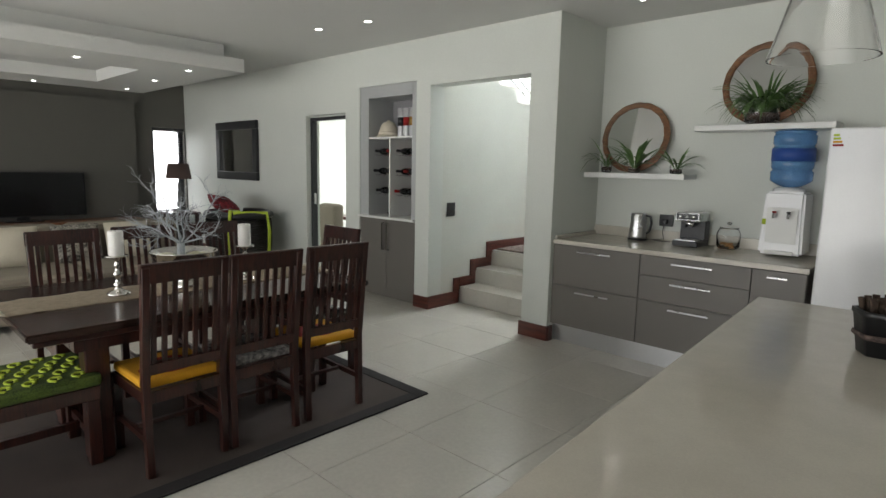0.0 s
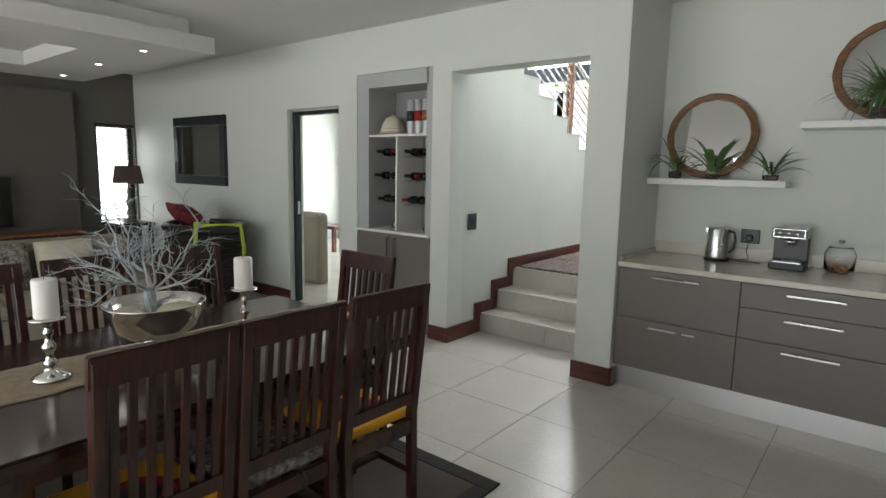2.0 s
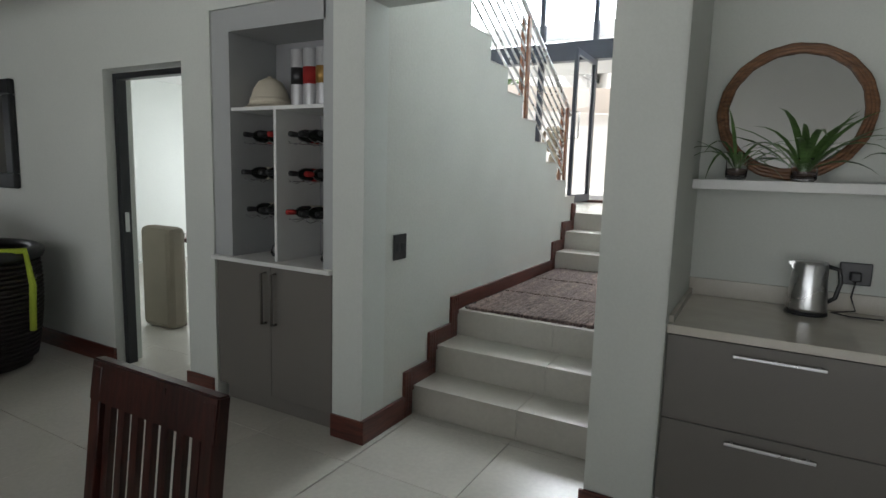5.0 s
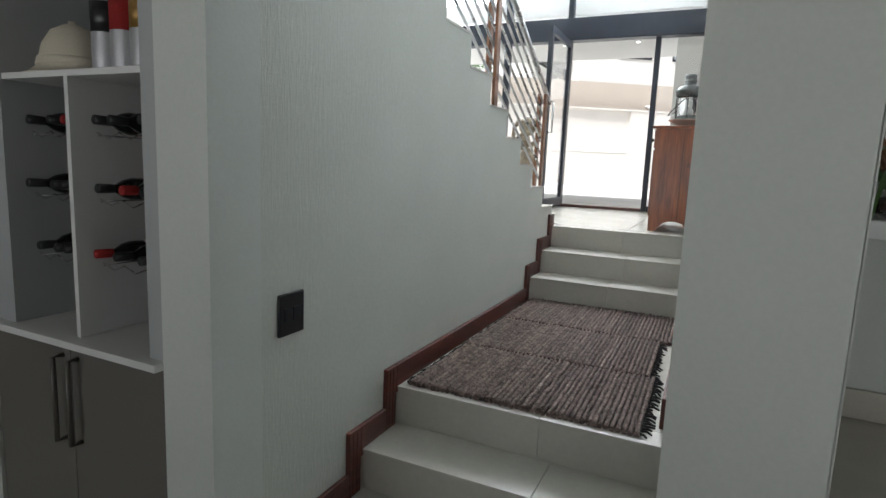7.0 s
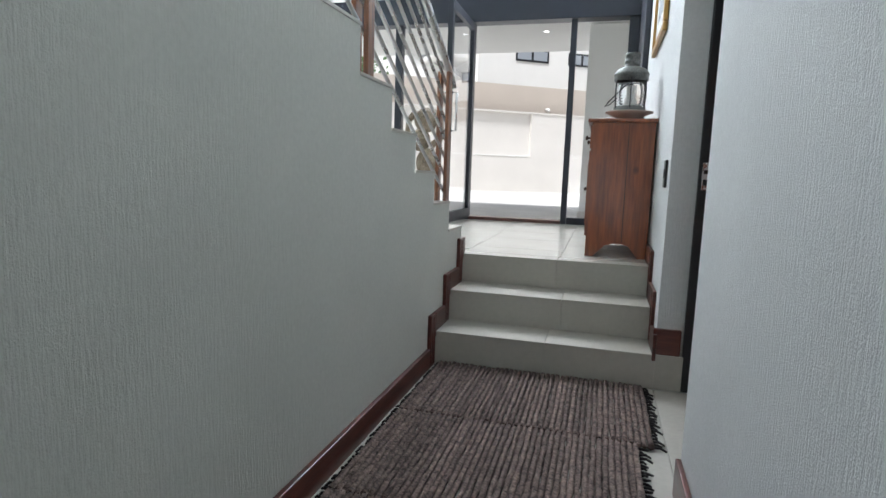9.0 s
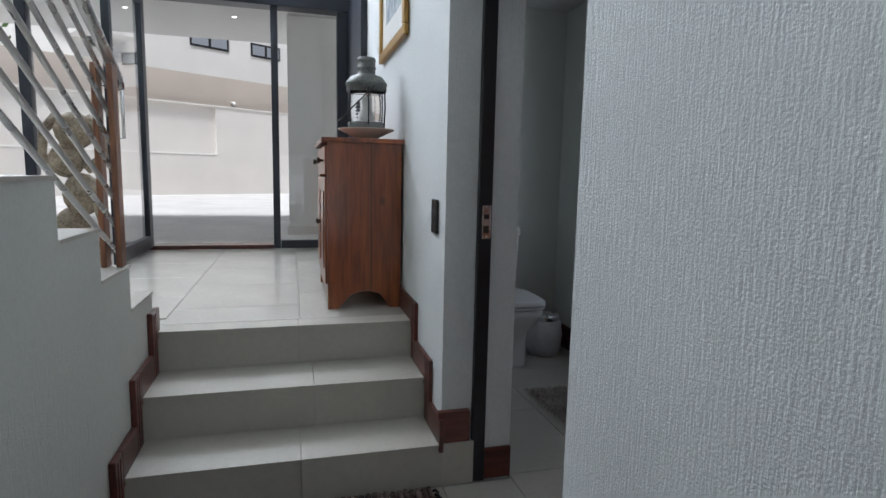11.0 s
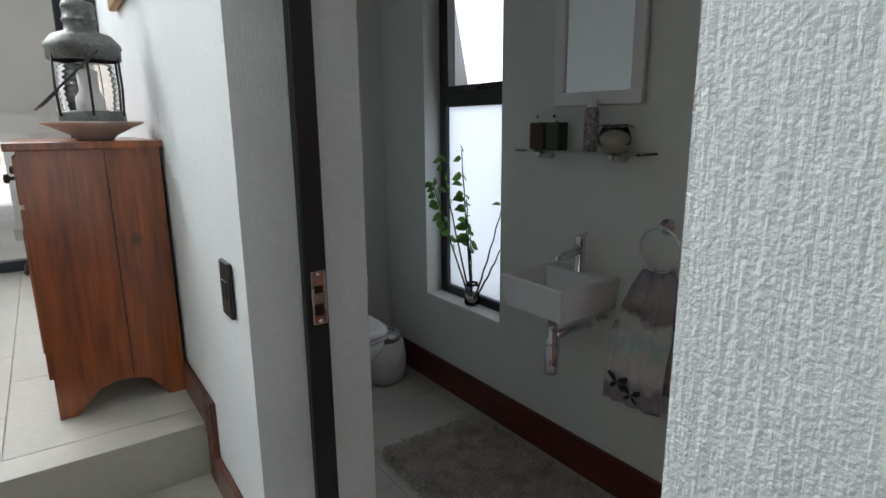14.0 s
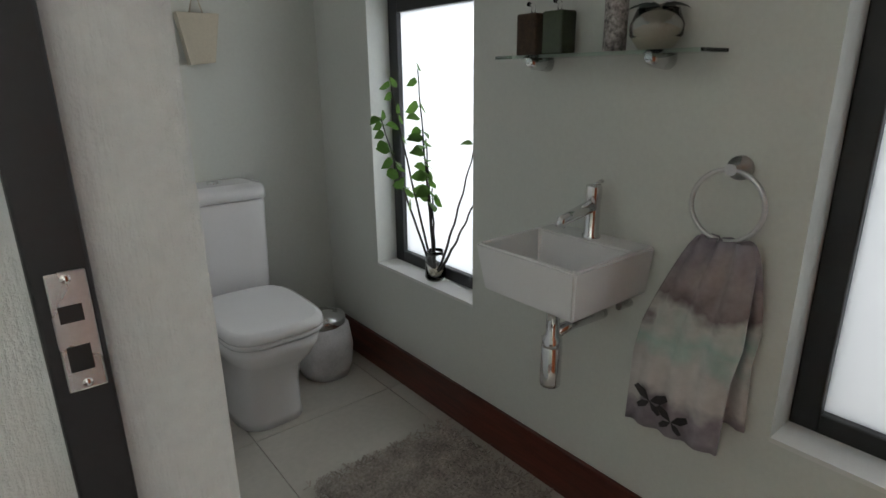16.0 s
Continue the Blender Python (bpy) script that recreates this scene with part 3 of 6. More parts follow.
def wc_window(name, y0, y1):
    w = thing(name, "tall black aluminium window, frosted below and clear above", "window")
    w["kind"] = "structure"
    xa, xb, z0, z1, mid = WC_E + 0.10, WC_E + 0.15, 1.05, 2.75, 2.095
    bar(w, "window_sill", WHITE, WC_E - 0.001, y0 + 0.001, z0, xa, y1 - 0.001, z0 + 0.012)
    for a in ((y0, y0 + 0.06, z0, z1), (y1 - 0.06, y1, z0, z1), (y0 + 0.06, y1 - 0.06, z0, z0 + 0.06), (y0 + 0.06, y1 - 0.06, z1 - 0.06, z1), (y0 + 0.06, y1 - 0.06, mid, mid + 0.07)):
        bar(w, "window_frame", BLACKMETAL, xa, a[0], a[2], xb, a[1], a[3], bevel=0.004)
    for a in ((y0 + 0.06, y0 + 0.10, mid + 0.07, z1 - 0.06), (y1 - 0.10, y1 - 0.06, mid + 0.07, z1 - 0.06), (y0 + 0.10, y1 - 0.10, mid + 0.07, mid + 0.105), (y0 + 0.10, y1 - 0.10, z1 - 0.10, z1 - 0.06)):
        bar(w, "sash", BLACKMETAL, xa - 0.015, a[0], a[2], xb - 0.012, a[1], a[3], bevel=0.003)
    bar(w, "stay_handle", BLACKMETAL, xa - 0.045, (y0 + y1) / 2 - 0.06, mid + 0.08, xa - 0.016, (y0 + y1) / 2 + 0.03, mid + 0.098, bevel=0.004)
    p = bar(w, "frosted_pane", FROST, xa + 0.022, y0 + 0.06, z0 + 0.06, xa + 0.028, y1 - 0.06, mid)
    p.visible_shadow = False
    pane(w, xa + 0.022, y0 + 0.10, mid + 0.105, xa + 0.028, y1 - 0.10, z1 - 0.10)


wc_window("window_2", 7.73, 8.363)
wc_window("window_3", 5.95, 6.715)
# living-room window with a slatted blind
win = thing("window_4", "narrow window behind a half-open slatted blind", "window")
win["kind"] = "structure"
for a in ((3.29, 3.35), (3.76, 3.82)):
    bar(win, "window_frame", BLACKMETAL, WEST - 0.16, a[0], 0.60, WEST - 0.10, a[1], 2.05)
for a in ((0.60, 0.66), (1.99, 2.05)):
    bar(win, "window_frame", BLACKMETAL, WEST - 0.16, 3.35, a[0], WEST - 0.10, 3.76, a[1])
pane(win, WEST - 0.135, 3.35, 0.66, WEST - 0.128, 3.76, 1.99)
blind = thing("blind", "dark wooden venetian blind, slats tilted open", "blind")
bar(blind, "head_rail", BLACK, WEST - 0.07, 3.30, 2.00, WEST - 0.01, 3.815, 2.045)
for k in range(36):
    bm = B(-0.021, 3.31, -0.002, 0.021, 3.81, 0.002)
    o = part("slat", bm, BLACK, blind)
    o.matrix_basis = pose(WEST - 0.04, 0, 0.645 + 0.0378 * k, 0, 22, 0)

# rear glazing of the room behind the walker
rear = thing("window_5", "wide black-framed sliding doors to the garden", "window")
rear["kind"] = "structure"
for k in range(6):
    x = -7.6 + k * 8.34 / 5
    bar(rear, "mullion", BLACKMETAL, x, SOUTH - 0.13, 0.0, x + 0.06, SOUTH - 0.07, 2.4)
bar(rear, "rail", BLACKMETAL, -7.6, SOUTH - 0.15, 2.34, 0.8, SOUTH - 0.132, 2.4)

# hall beyond the doorway
wall_x("wall_hall_west", -10.1, -9.95, NORTH + 0.2, 8.2, -0.1, 2.7, [], WALL, "white bedroom wall")
wall_y("wall_hall_north", -9.95, -4.95, 8.0, 8.2, -0.1, 2.7, [(-9.6, -5.2, 0.3, 2.3)], WALL, "white bedroom wall with a wide bright window")
wall_x("wall_hall_east", -5.06, -4.95, NORTH + 0.2, 8.2, -0.1, 2.7, [], WALL, "white bedroom wall")
struct("floor_hall", B(-10.1, NORTH + 0.0, -0.1, -4.95, 8.2, -0.0035), TILE, "pale tiled bedroom floor", "floor")
struct("ceiling_hall", B(-10.1, NORTH + 0.2, 2.7, -4.95, 8.2, 2.75), CEIL, "white bedroom ceiling", "ceiling")
dfr = thing("door_2", "black metal door frame in the wall, door slid out of sight", "door")
dfr["kind"] = "structure"
for a in ((-5.945, -5.90, 0, 2.08), (-5.165, -5.125, 0, 2.08), (-5.90, -5.165, 2.04, 2.08)):
    bar(dfr, "door_frame", BLACKMETAL, a[0], NORTH + 0.06, a[2], a[1], NORTH + 0.13, a[3], bevel=0.003)
bar(dfr, "latch_plate", STEEL, -5.903, NORTH + 0.08, 0.98, -5.897, NORTH + 0.11, 1.12)
bench = thing("bench", "low dark wooden bench in the bedroom beyond", "bench", (-9.0, 6.75, 0))
bar(bench, "seat", SKIRT_X, -0.6, -0.2, 0.40, 0.6, 0.2, 0.46, bevel=0.006)
for x in (-0.55, 0.49):
    for y in (-0.17, 0.11):
        bar(bench, "leg", SKIRT, x, y, 0, x + 0.06, y + 0.06, 0.40)
sc = thing("headboard", "beige upholstered headboard standing in the bedroom beyond", "headboard", (-6.63, 4.70, -0.0035))
bar(sc, "panel", SOFA, -0.21, -0.09, 0.0, 0.21, 0.09, 0.92, bevel=0.05)
bar(sc, "mount", DARKWOOD, -0.15, 0.09, 0.0, 0.15, 0.11, 0.60)

# washroom doorway frame and door
fr = thing("door_3", "black metal washroom door frame with a chrome strike plate", "door")
fr["kind"] = "structure"
for a in ((-2.425, 6.964, LANDING, -2.370, 6.993, 2.66), (-2.44, 5.962, LANDING, -2.365, 6.0, 2.66), (-2.435, 6.0, 2.60, -2.370, 6.964, 2.66)):
    bar(fr, "door_frame", BLACKMETAL, *a, bevel=0.004)
plate = part("strike_plate", B(-2.412, 6.959, 1.545, -2.376, 6.9635, 1.675, bevel=0.002), STEEL, fr, "worn chrome strike plate")
for z0, z1 in ((1.568, 1.596), (1.622, 1.640)):
    bar(plate, "latch_slot", BLACK, -2.406, 6.9575, z0, -2.385, 6.9595, z1)
for z in (1.553, 1.667):
    part("screw", lathe(bmesh.new(), [(0, 0.002), (0.004, 0.001), (0.005, 0)], 10), CHROME, plate).matrix_basis = pose(-2.394, 6.959, z, 90, 0, 0)
lf = thing("door_leaf", "varnished reddish wooden washroom door standing open inwards", "door", (-2.32, 6.02, LANDING), -13)
bar(lf, "leaf", PINE, 0.0, -0.02, 0.008, 0.80, 0.02, 2.05, bevel=0.003)
for s in (1,):
    part("handle", tube(bmesh.new(), [(0.74, 0.02, 1.05), (0.74, 0.065, 1.05), (0.62, 0.065, 1.05)], 0.010, 10), CHROME, lf, "chrome lever handle")
# ---- dining room ----
TABLE = (-2.97, 1.07)
rug = thing("rug", "flat brown sisal rug with a black woven border under the table", "rug", (0, 0, 0.001))
part("field", B(-3.80, -1.2, 0.0, -2.20, 2.16, 0.008), RUG, rug)
for a in ((-3.9, 2.16, -2.11, 2.25), (-3.9, -1.29, -2.11, -1.2), (-2.20, -1.2, -2.11, 2.16), (-3.9, -1.2, -3.80, 2.16)):
    bar(rug, "border", RUGEDGE, a[0], a[1], 0.0, a[2], a[3], 0.011, bevel=0.003)

table = thing("dining_table", "long dark polished wooden dining table with a moulded edge", "table", (TABLE[0], TABLE[1], 0.009))
tmp = prism(bmesh.new(), [(-0.56, -0.90), (0.56, -0.90), (0.56, 0.92), (-0.56, 0.92)], "z", 0.715, 0.752)
bmesh.ops.bevel(tmp, geom=list(tmp.edges), offset=0.008, segments=2, affect="EDGES")
part("tabletop", tmp, DARKTOP, table)
part("edge_moulding", B(-0.535, -0.875, 0.685, 0.535, 0.895, 0.714, bevel=0.008), DARKWOOD, table)
for a in ((-0.42, -0.70, -0.39, 0.72), (0.39, -0.70, 0.42, 0.72)):
    bar(table, "apron", DARKWOOD, a[0], a[1], 0.60, a[2], a[3], 0.685)
for y in (-0.70, 0.69):
    bar(table, "apron", DARKWOOD, -0.39, y, 0.60, 0.39, y + 0.03, 0.685)
for x in (-0.33, 0.22):
    for y in (-0.64, 0.55):
        bar(table, "leg", DARKWOOD, x, y, 0, x + 0.11, y + 0.11, 0.60, bevel=0.008)


def chair(cushion):
    """A slat-backed chair; its back is towards +x."""
    c = thing("dining_chair", "dark-stained wooden dining chair with a tall slatted back", "chair", (0, 0, 0), group="chairs round the table")
    for y in (-0.20, 0.165):
        tmp = prism(bmesh.new(), [(0.185, 0), (0.222, 0), (0.212, 0.46), (0.280, 1.04), (0.246, 1.045), (0.176, 0.46)], "y", y, y + 0.035)
        bmesh.ops.bevel(tmp, geom=list(tmp.edges), offset=0.003, segments=1, affect="EDGES")
        part("back_leg", tmp, DARKWOOD, c)
        bar(c, "front_leg", DARKWOOD, -0.235, y, 0, -0.195, y + 0.04, 0.42, bevel=0.003)
        bar(c, "side_stretcher", DARKWOOD, -0.195, y + 0.008, 0.17, 0.19, y + 0.028, 0.20)
        bar(c, "side_rail", DARKWOOD, -0.195, y + 0.006, 0.37, 0.178, y + 0.032, 0.43)
    bar(c, "front_rail", DARKWOOD, -0.228, -0.16, 0.37, -0.203, 0.165, 0.43)
    bar(c, "back_rail", DARKWOOD, 0.182, -0.165, 0.37, 0.208, 0.165, 0.43)
    bar(c, "cross_stretcher", DARKWOOD, -0.02, -0.17, 0.175, 0.005, 0.17, 0.195)
    tmp = prism(bmesh.new(), [(0.236, 0.965), (0.266, 0.962), (0.279, 1.055), (0.250, 1.058)], "y", -0.205, 0.205)
    bmesh.ops.bevel(tmp, geom=list(tmp.edges), offset=0.004, segments=2, affect="EDGES")
    part("top_rail", tmp, DARKWOOD, c)
    part("lower_rail", prism(bmesh.new(), [(0.190, 0.515), (0.214, 0.513), (0.220, 0.565), (0.196, 0.567)], "y", -0.165, 0.165), DARKWOOD, c)
    for k in range(7):
        y = -0.144 + k * 0.048
        part("slat", prism(bmesh.new(), [(0.199, 0.566), (0.213, 0.565), (0.258, 0.965), (0.244, 0.966)], "y", y - 0.011, y + 0.011), DARKWOOD, c)
    seat = B(-0.225, -0.19, 0.43, 0.175, 0.19, 0.475, bevel=0.016)
    s = part("seat", seat, cushion, c)
    if cushion == YELLOW:
        ring = bmesh.new()
        bmesh.ops.create_cone(ring, cap_ends=True, segments=28, radius1=0.125, radius2=0.115, depth=0.006, matrix=Matrix.Translation((0.0, 0, 0.478)))
        r = part("print_ring", ring, RED, s, "dark red printed roundel")
        dot = bmesh.new()
        bmesh.ops.create_cone(dot, cap_ends=True, segments=24, radius1=0.075, radius2=0.07, depth=0.006, matrix=Matrix.Translation((0.0, 0, 0.481)))
        part("print_dot", dot, BLACK, s, "black printed disc")
        for y in (-0.13, 0.13):
            part("print_leaf", lathe(bmesh.new(), [(0, 0.477), (0.04, 0.4765), (0.05, 0.470)], 14, (0.03, y, 0), 0.5), RED, s)
    return c


PRINT = mat("black_white_print", (0.02, 0.02, 0.022), 0.9, vary=0.6, scale=26, grain=50, bump=0.2, color2=(0.30, 0.29, 0.28))
yellow, patterned, plain = chair(YELLOW), chair(PRINT), chair(DARKTOP)
yellow["label"] = "dark wooden slat-backed dining chair with a yellow printed seat"
patterned["label"] = "dark wooden slat-backed dining chair with a black-and-white seat"
yellow.matrix_world = pose(-2.51, 0.765, 0.010, 0, 0, 1)
patterned.matrix_world = pose(-2.51, 1.19, 0.010, 0, 0, -1)
plain.matrix_world = pose(-3.60, 0.65, 0.010, 0, 0, 180)
for seat_ob in (yellow, patterned, plain):
    seat_ob.scale = (1, 1, 0.977)
copy_thing(yellow, pose(-2.51, 1.645, 0.010, 0, 0, -2))
copy_thing(plain, pose(-3.60, 1.13, 0.010, 0, 0, 179))
copy_thing(plain, pose(-3.60, 1.63, 0.010, 0, 0, 181))
copy_thing(plain, pose(-2.99, 1.945, 0.010, 0, 0, 90))

GREENCLOTH = mat("green_swirl_cloth", (0.030, 0.060, 0.012), 0.9, vary=0.4, scale=9, grain=160, bump=0.2, color2=(0.10, 0.15, 0.02))
LIME = mat("lime_print", (0.42, 0.52, 0.05), 0.9, vary=0.15, grain=160, bump=0.15)
stool = thing("bench", "dark wooden bench with a green and lime swirl-print seat", "bench", (-2.83, 0.12, 0.010))
seat = part("seat", B(-0.235, -0.55, 0.40, 0.235, 0.37, 0.462, bevel=0.02), GREENCLOTH, stool)
rnd = random.Random(2)
for i in range(5):
    for j in range(9):
        c = (-0.17 + i * 0.085 + rnd.uniform(-0.01, 0.01), -0.47 + j * 0.095 + (0.04 if i % 2 else 0), 0.4625)
        pts = [(c[0] + (0.006 + 0.0042 * a) * math.cos(a * 0.75), c[1] + (0.006 + 0.0042 * a) * math.sin(a * 0.75), c[2]) for a in range(9)]
        part("swirl", tube(bmesh.new(), pts, 0.0085, 5), LIME, seat)
bar(stool, "frame", DARKWOOD, -0.225, -0.54, 0.33, 0.225, 0.36, 0.40, bevel=0.004)
for x in (-0.22, 0.165):
    for y in (-0.53, 0.30):
        bar(stool, "leg", DARKWOOD, x, y, 0, x + 0.055, y + 0.055, 0.33, bevel=0.004)
bar(stool, "stretcher", DARKWOOD, -0.012, -0.5, 0.12, 0.012, 0.31, 0.16)
for y in (-0.515, 0.315):
    bar(stool, "stretcher", DARKWOOD, -0.17, y, 0.12, 0.17, y + 0.022, 0.16)

TOP = 0.7615
run = thing("table_runner", "loosely woven straw-coloured runner with fringed ends on the table", "cloth", (0, 0, TOP))
tmp = bmesh.new()
rnd = random.Random(8)
nx, ny = 10, 60
grid = [[tmp.verts.new((-3.17 + 0.35 * i / nx + 0.006 * math.sin(j * 0.9), 0.17 + 1.78 * j / ny, 0.004 + 0.004 * noise.noise((i * 0.5, j * 0.35, 0)) ** 2 * 4)) for i in range(nx + 1)] for j in range(ny + 1)]
for j in range(ny):
    for i in range(nx):
        tmp.faces.new((grid[j][i], grid[j][i + 1], grid[j + 1][i + 1], grid[j + 1][i])).smooth = True
cloth = part("cloth", tmp, RUNNER, run)
cloth.modifiers.new("thick", "SOLIDIFY").thickness = 0.004
for y, s in ((0.17, -1), (1.95, 1)):
    tmp = bmesh.new()
    for k in range(46):
        x = -3.17 + 0.35 * k / 45
        tube(tmp, [(x, y, 0.006), (x + rnd.uniform(-0.006, 0.006), y + s * 0.02, 0.010), (x + rnd.uniform(-0.01, 0.01), y + s * rnd.uniform(0.03, 0.05), 0.004)], 0.0026, 4)
    part("fringe", tmp, CREAM, run, "straw fringe")


def candlestick(x, y, h):
    c = thing("candlestick", "turned polished silver candlestick with a thick white candle", "candlestick", (x, y, TOP + 0.008), group="candlesticks on the table")
    k = h / 0.215
    prof = [(0, 0), (0.058, 0), (0.060, 0.006), (0.046, 0.016), (0.024, 0.026), (0.016, 0.042), (0.024, 0.056), (0.014, 0.068), (0.011, 0.088), (0.021, 0.104), (0.023, 0.116), (0.012, 0.130), (0.010, 0.150), (0.018, 0.162), (0.011, 0.174), (0.012, 0.190), (0.030, 0.202), (0.056, 0.208), (0.057, 0.214), (0, 0.214)]
    part("stem", lathe(bmesh.new(), [(r, z * k) for r, z in prof], 28), SILVER, c)
    cn = part("candle", lathe(bmesh.new(), [(0, h), (0.036, h), (0.038, h + 0.004), (0.038, h + 0.128), (0.034, h + 0.133), (0.012, h + 0.129), (0, h + 0.129)], 28), CANDLE, c, "white pillar candle")
    part("wick", tube(bmesh.new(), [(0, 0, h + 0.128), (0.001, 0, h + 0.136), (0.004, 0, h + 0.142)], 0.0014, 5), BLACK, cn)


candlestick(-2.96, 0.69, 0.215)
candlestick(-2.91, 1.40, 0.215)
EGG = mat("pale_egg", (0.52, 0.50, 0.36), 0.5, vary=0.08, bump=0.05)
bowl = thing("bowl", "footed polished silver bowl on the table runner", "bowl", (-2.955, 1.045, TOP + 0.006))
prof = [(0, 0.004), (0.075, 0.0), (0.078, 0.006), (0.062, 0.026), (0.050, 0.05), (0.055, 0.062), (0.10, 0.078), (0.145, 0.115), (0.168, 0.165), (0.178, 0.205), (0.186, 0.209), (0.184, 0.214), (0.172, 0.210), (0.160, 0.165), (0.138, 0.12), (0.09, 0.085), (0, 0.075)]
part("body", lathe(bmesh.new(), prof, 40), SILVER, bowl)
for x, y, z, r in ((0.085, 0.03, 0.17, 0.064), (-0.01, -0.095, 0.165, 0.060), (0.02, 0.10, 0.16, 0.055)):
    f = thing("ornament_ball", "cream egg-shaped ornament lying in the silver bowl", "ornament", (-2.955 + x, 1.045 + y, TOP + z), 30, "balls in the bowl")
    part("shell", lathe(bmesh.new(), [(0, -r * 0.8)] + [(r * math.sin(a) * 1.05, -r * 0.8 * math.cos(a)) for a in (0.35, 0.7, 1.05, 1.4, 1.75, 2.1, 2.45, 2.8)] + [(0, r * 0.8)], 22), EGG, f)
twigs = thing("twig_arrangement", "bundle of silver-grey branching dried twigs standing in the bowl", "decoration", (-2.955, 1.03, TOP + 0.085))
rnd = random.Random(11)
tw = bmesh.new()


def twig(p, d, length, r, depth):
    n = 7
    pts = [p]
    for k in range(n):
        d = (d + Vector((rnd.gauss(0, 0.24), rnd.gauss(0, 0.24), rnd.gauss(0.0, 0.16)))).normalized()
        pts.append(pts[-1] + d * length / n)
    tube(tw, pts, [r * (1 - 0.72 * k / n) for k in range(n + 1)], 5)
    if depth:
        for k in range(2, n + 1, 2 if depth > 1 else 1):
            for _ in range(2 if depth > 1 else 1):
                e = (d + Vector((rnd.gauss(0, 0.6), rnd.gauss(0, 0.6), rnd.gauss(0.1, 0.35)))).normalized()
                twig(pts[k], e, length * rnd.uniform(0.35, 0.6), r * 0.5, depth - 1)


for k in range(9):
    a = 2 * math.pi * k / 9 + rnd.uniform(-0.2, 0.2)
    tube(tw, [(0.03 * math.cos(a + 2), 0.03 * math.sin(a + 2), 0), (0.017 * math.cos(a + 1), 0.017 * math.sin(a + 1), 0.10), (0.015 * math.cos(a), 0.015 * math.sin(a), 0.19)], [0.010, 0.009, 0.008], 7)
    sp = rnd.uniform(0.4, 1.15)
    twig(Vector((0.015 * math.cos(a), 0.015 * math.sin(a), 0.18)), Vector((math.cos(a) * sp, math.sin(a) * sp, 0.75)).normalized(), rnd.uniform(0.27, 0.37), 0.0062, 2)
tagged(part("branch", tw, TWIG, twigs), kind="stuff")

# ---- living room ----
sofa = thing("sofa", "long low beige upholstered sofa with a rounded back", "sofa", (-6.35, 0.6, 0))
bar(sofa, "base", SOFA, 0.05, -1.6, 0.06, 0.85, 1.75, 0.40, bevel=0.04)
for y0, y1 in ((-1.58, -0.50), (-0.48, 0.60), (0.62, 1.73)):
    bar(sofa, "backrest", SOFA, -0.22, y0, 0.10, 0.06, y1, 0.84, bevel=0.07)
    bar(sofa, "seat_cushion", SOFA, 0.07, y0, 0.395, 0.86, y1, 0.48, bevel=0.04)
for y in (-1.5, 1.65):
    for x in (-0.1, 0.75):
        bar(sofa, "leg", DARKWOOD, x, y - 0.04, 0, x + 0.06, y + 0.02, 0.10)
TRIBAL = mat("tribal_print", (0.03, 0.03, 0.03), 0.9, vary=0.7, scale=14, grain=60, bump=0.2, color2=(0.45, 0.42, 0.36))


def cushion(m, material, label):
    c = thing("cushion", label, "cushion", (0, 0, 0), group="cushions")
    tmp = B(-0.07, -0.21, -0.19, 0.07, 0.21, 0.19)
    bmesh.ops.subdivide_edges(tmp, edges=list(tmp.edges), cuts=5, use_grid_fill=True)
    for v in tmp.verts:
        e = max(abs(v.co.y) / 0.21, abs(v.co.z) / 0.19)
        v.co.x *= max(0.12, (1 - e ** 3)) * 1.2
    for f in tmp.faces:
        f.smooth = True
    part("cover", tmp, material, c)
    c.matrix_world = m


for y, mt, lb in ((0.30, TRIBAL, "black-and-white tribal print cushion on the sofa"), (0.75, CREAM, "cream patterned cushion on the sofa"), (1.28, TRIBAL, "black-and-white tribal print cushion on the sofa"), (1.75, CREAM, "cream patterned cushion on the sofa")):
    cushion(pose(-6.17, y, 0.66, 0, -18, 0), mt, lb)
arm = thing("armchair", "dark wicker armchair with a draped black and lime throw", "chair", (-6.75, 3.30, 0), -10)
for k in range(24):
    z = 0.08 + k * 0.032
    sq = 0.36 + 0.05 * math.sin(k / 23 * 2.4)
    part("woven_row", tube(bmesh.new(), [(sq * math.cos(a) * 1.15, sq * math.sin(a), z) for a in [math.radians(d) for d in range(-150, 151, 15)]], 0.013, 5), WICKER, arm)
part("shell", lathe(bmesh.new(), [(0.33, 0.0), (0.36, 0.4), (0.385, 0.80), (0.37, 0.80), (0.34, 0.4), (0.31, 0.0)], 28), WICKER, arm)
part("seat", lathe(bmesh.new(), [(0, 0.40), (0.33, 0.40), (0.35, 0.36), (0.33, 0.05), (0, 0.05)], 24), WICKER, arm)
tmp = bmesh.new()
tube(tmp, [(0.42 * math.cos(math.radians(d)) * 1.1, 0.39 * math.sin(math.radians(d)), 0.82) for d in range(-150, 151, 12)], 0.05, 8)
part("padded_rim", tmp, BLACK, arm, "black padded rim")
tmp = bmesh.new()
tube(tmp, [(0.43, -0.25, 0.30), (0.45, -0.26, 0.60), (0.44, -0.24, 0.85), (0.3, -0.2, 0.88), (0.2, -0.05, 0.86)], 0.022, 8)
tube(tmp, [(0.44, 0.24, 0.30), (0.46, 0.25, 0.62), (0.45, 0.22, 0.86), (0.44, -0.2, 0.87)], 0.022, 8)
part("throw", tmp, LIME, arm, "lime-green edge of a throw")
FLORAL = mat("dark_red_floral", (0.03, 0.010, 0.012), 0.9, vary=0.6, scale=22, grain=60, bump=0.2, color2=(0.28, 0.02, 0.03))
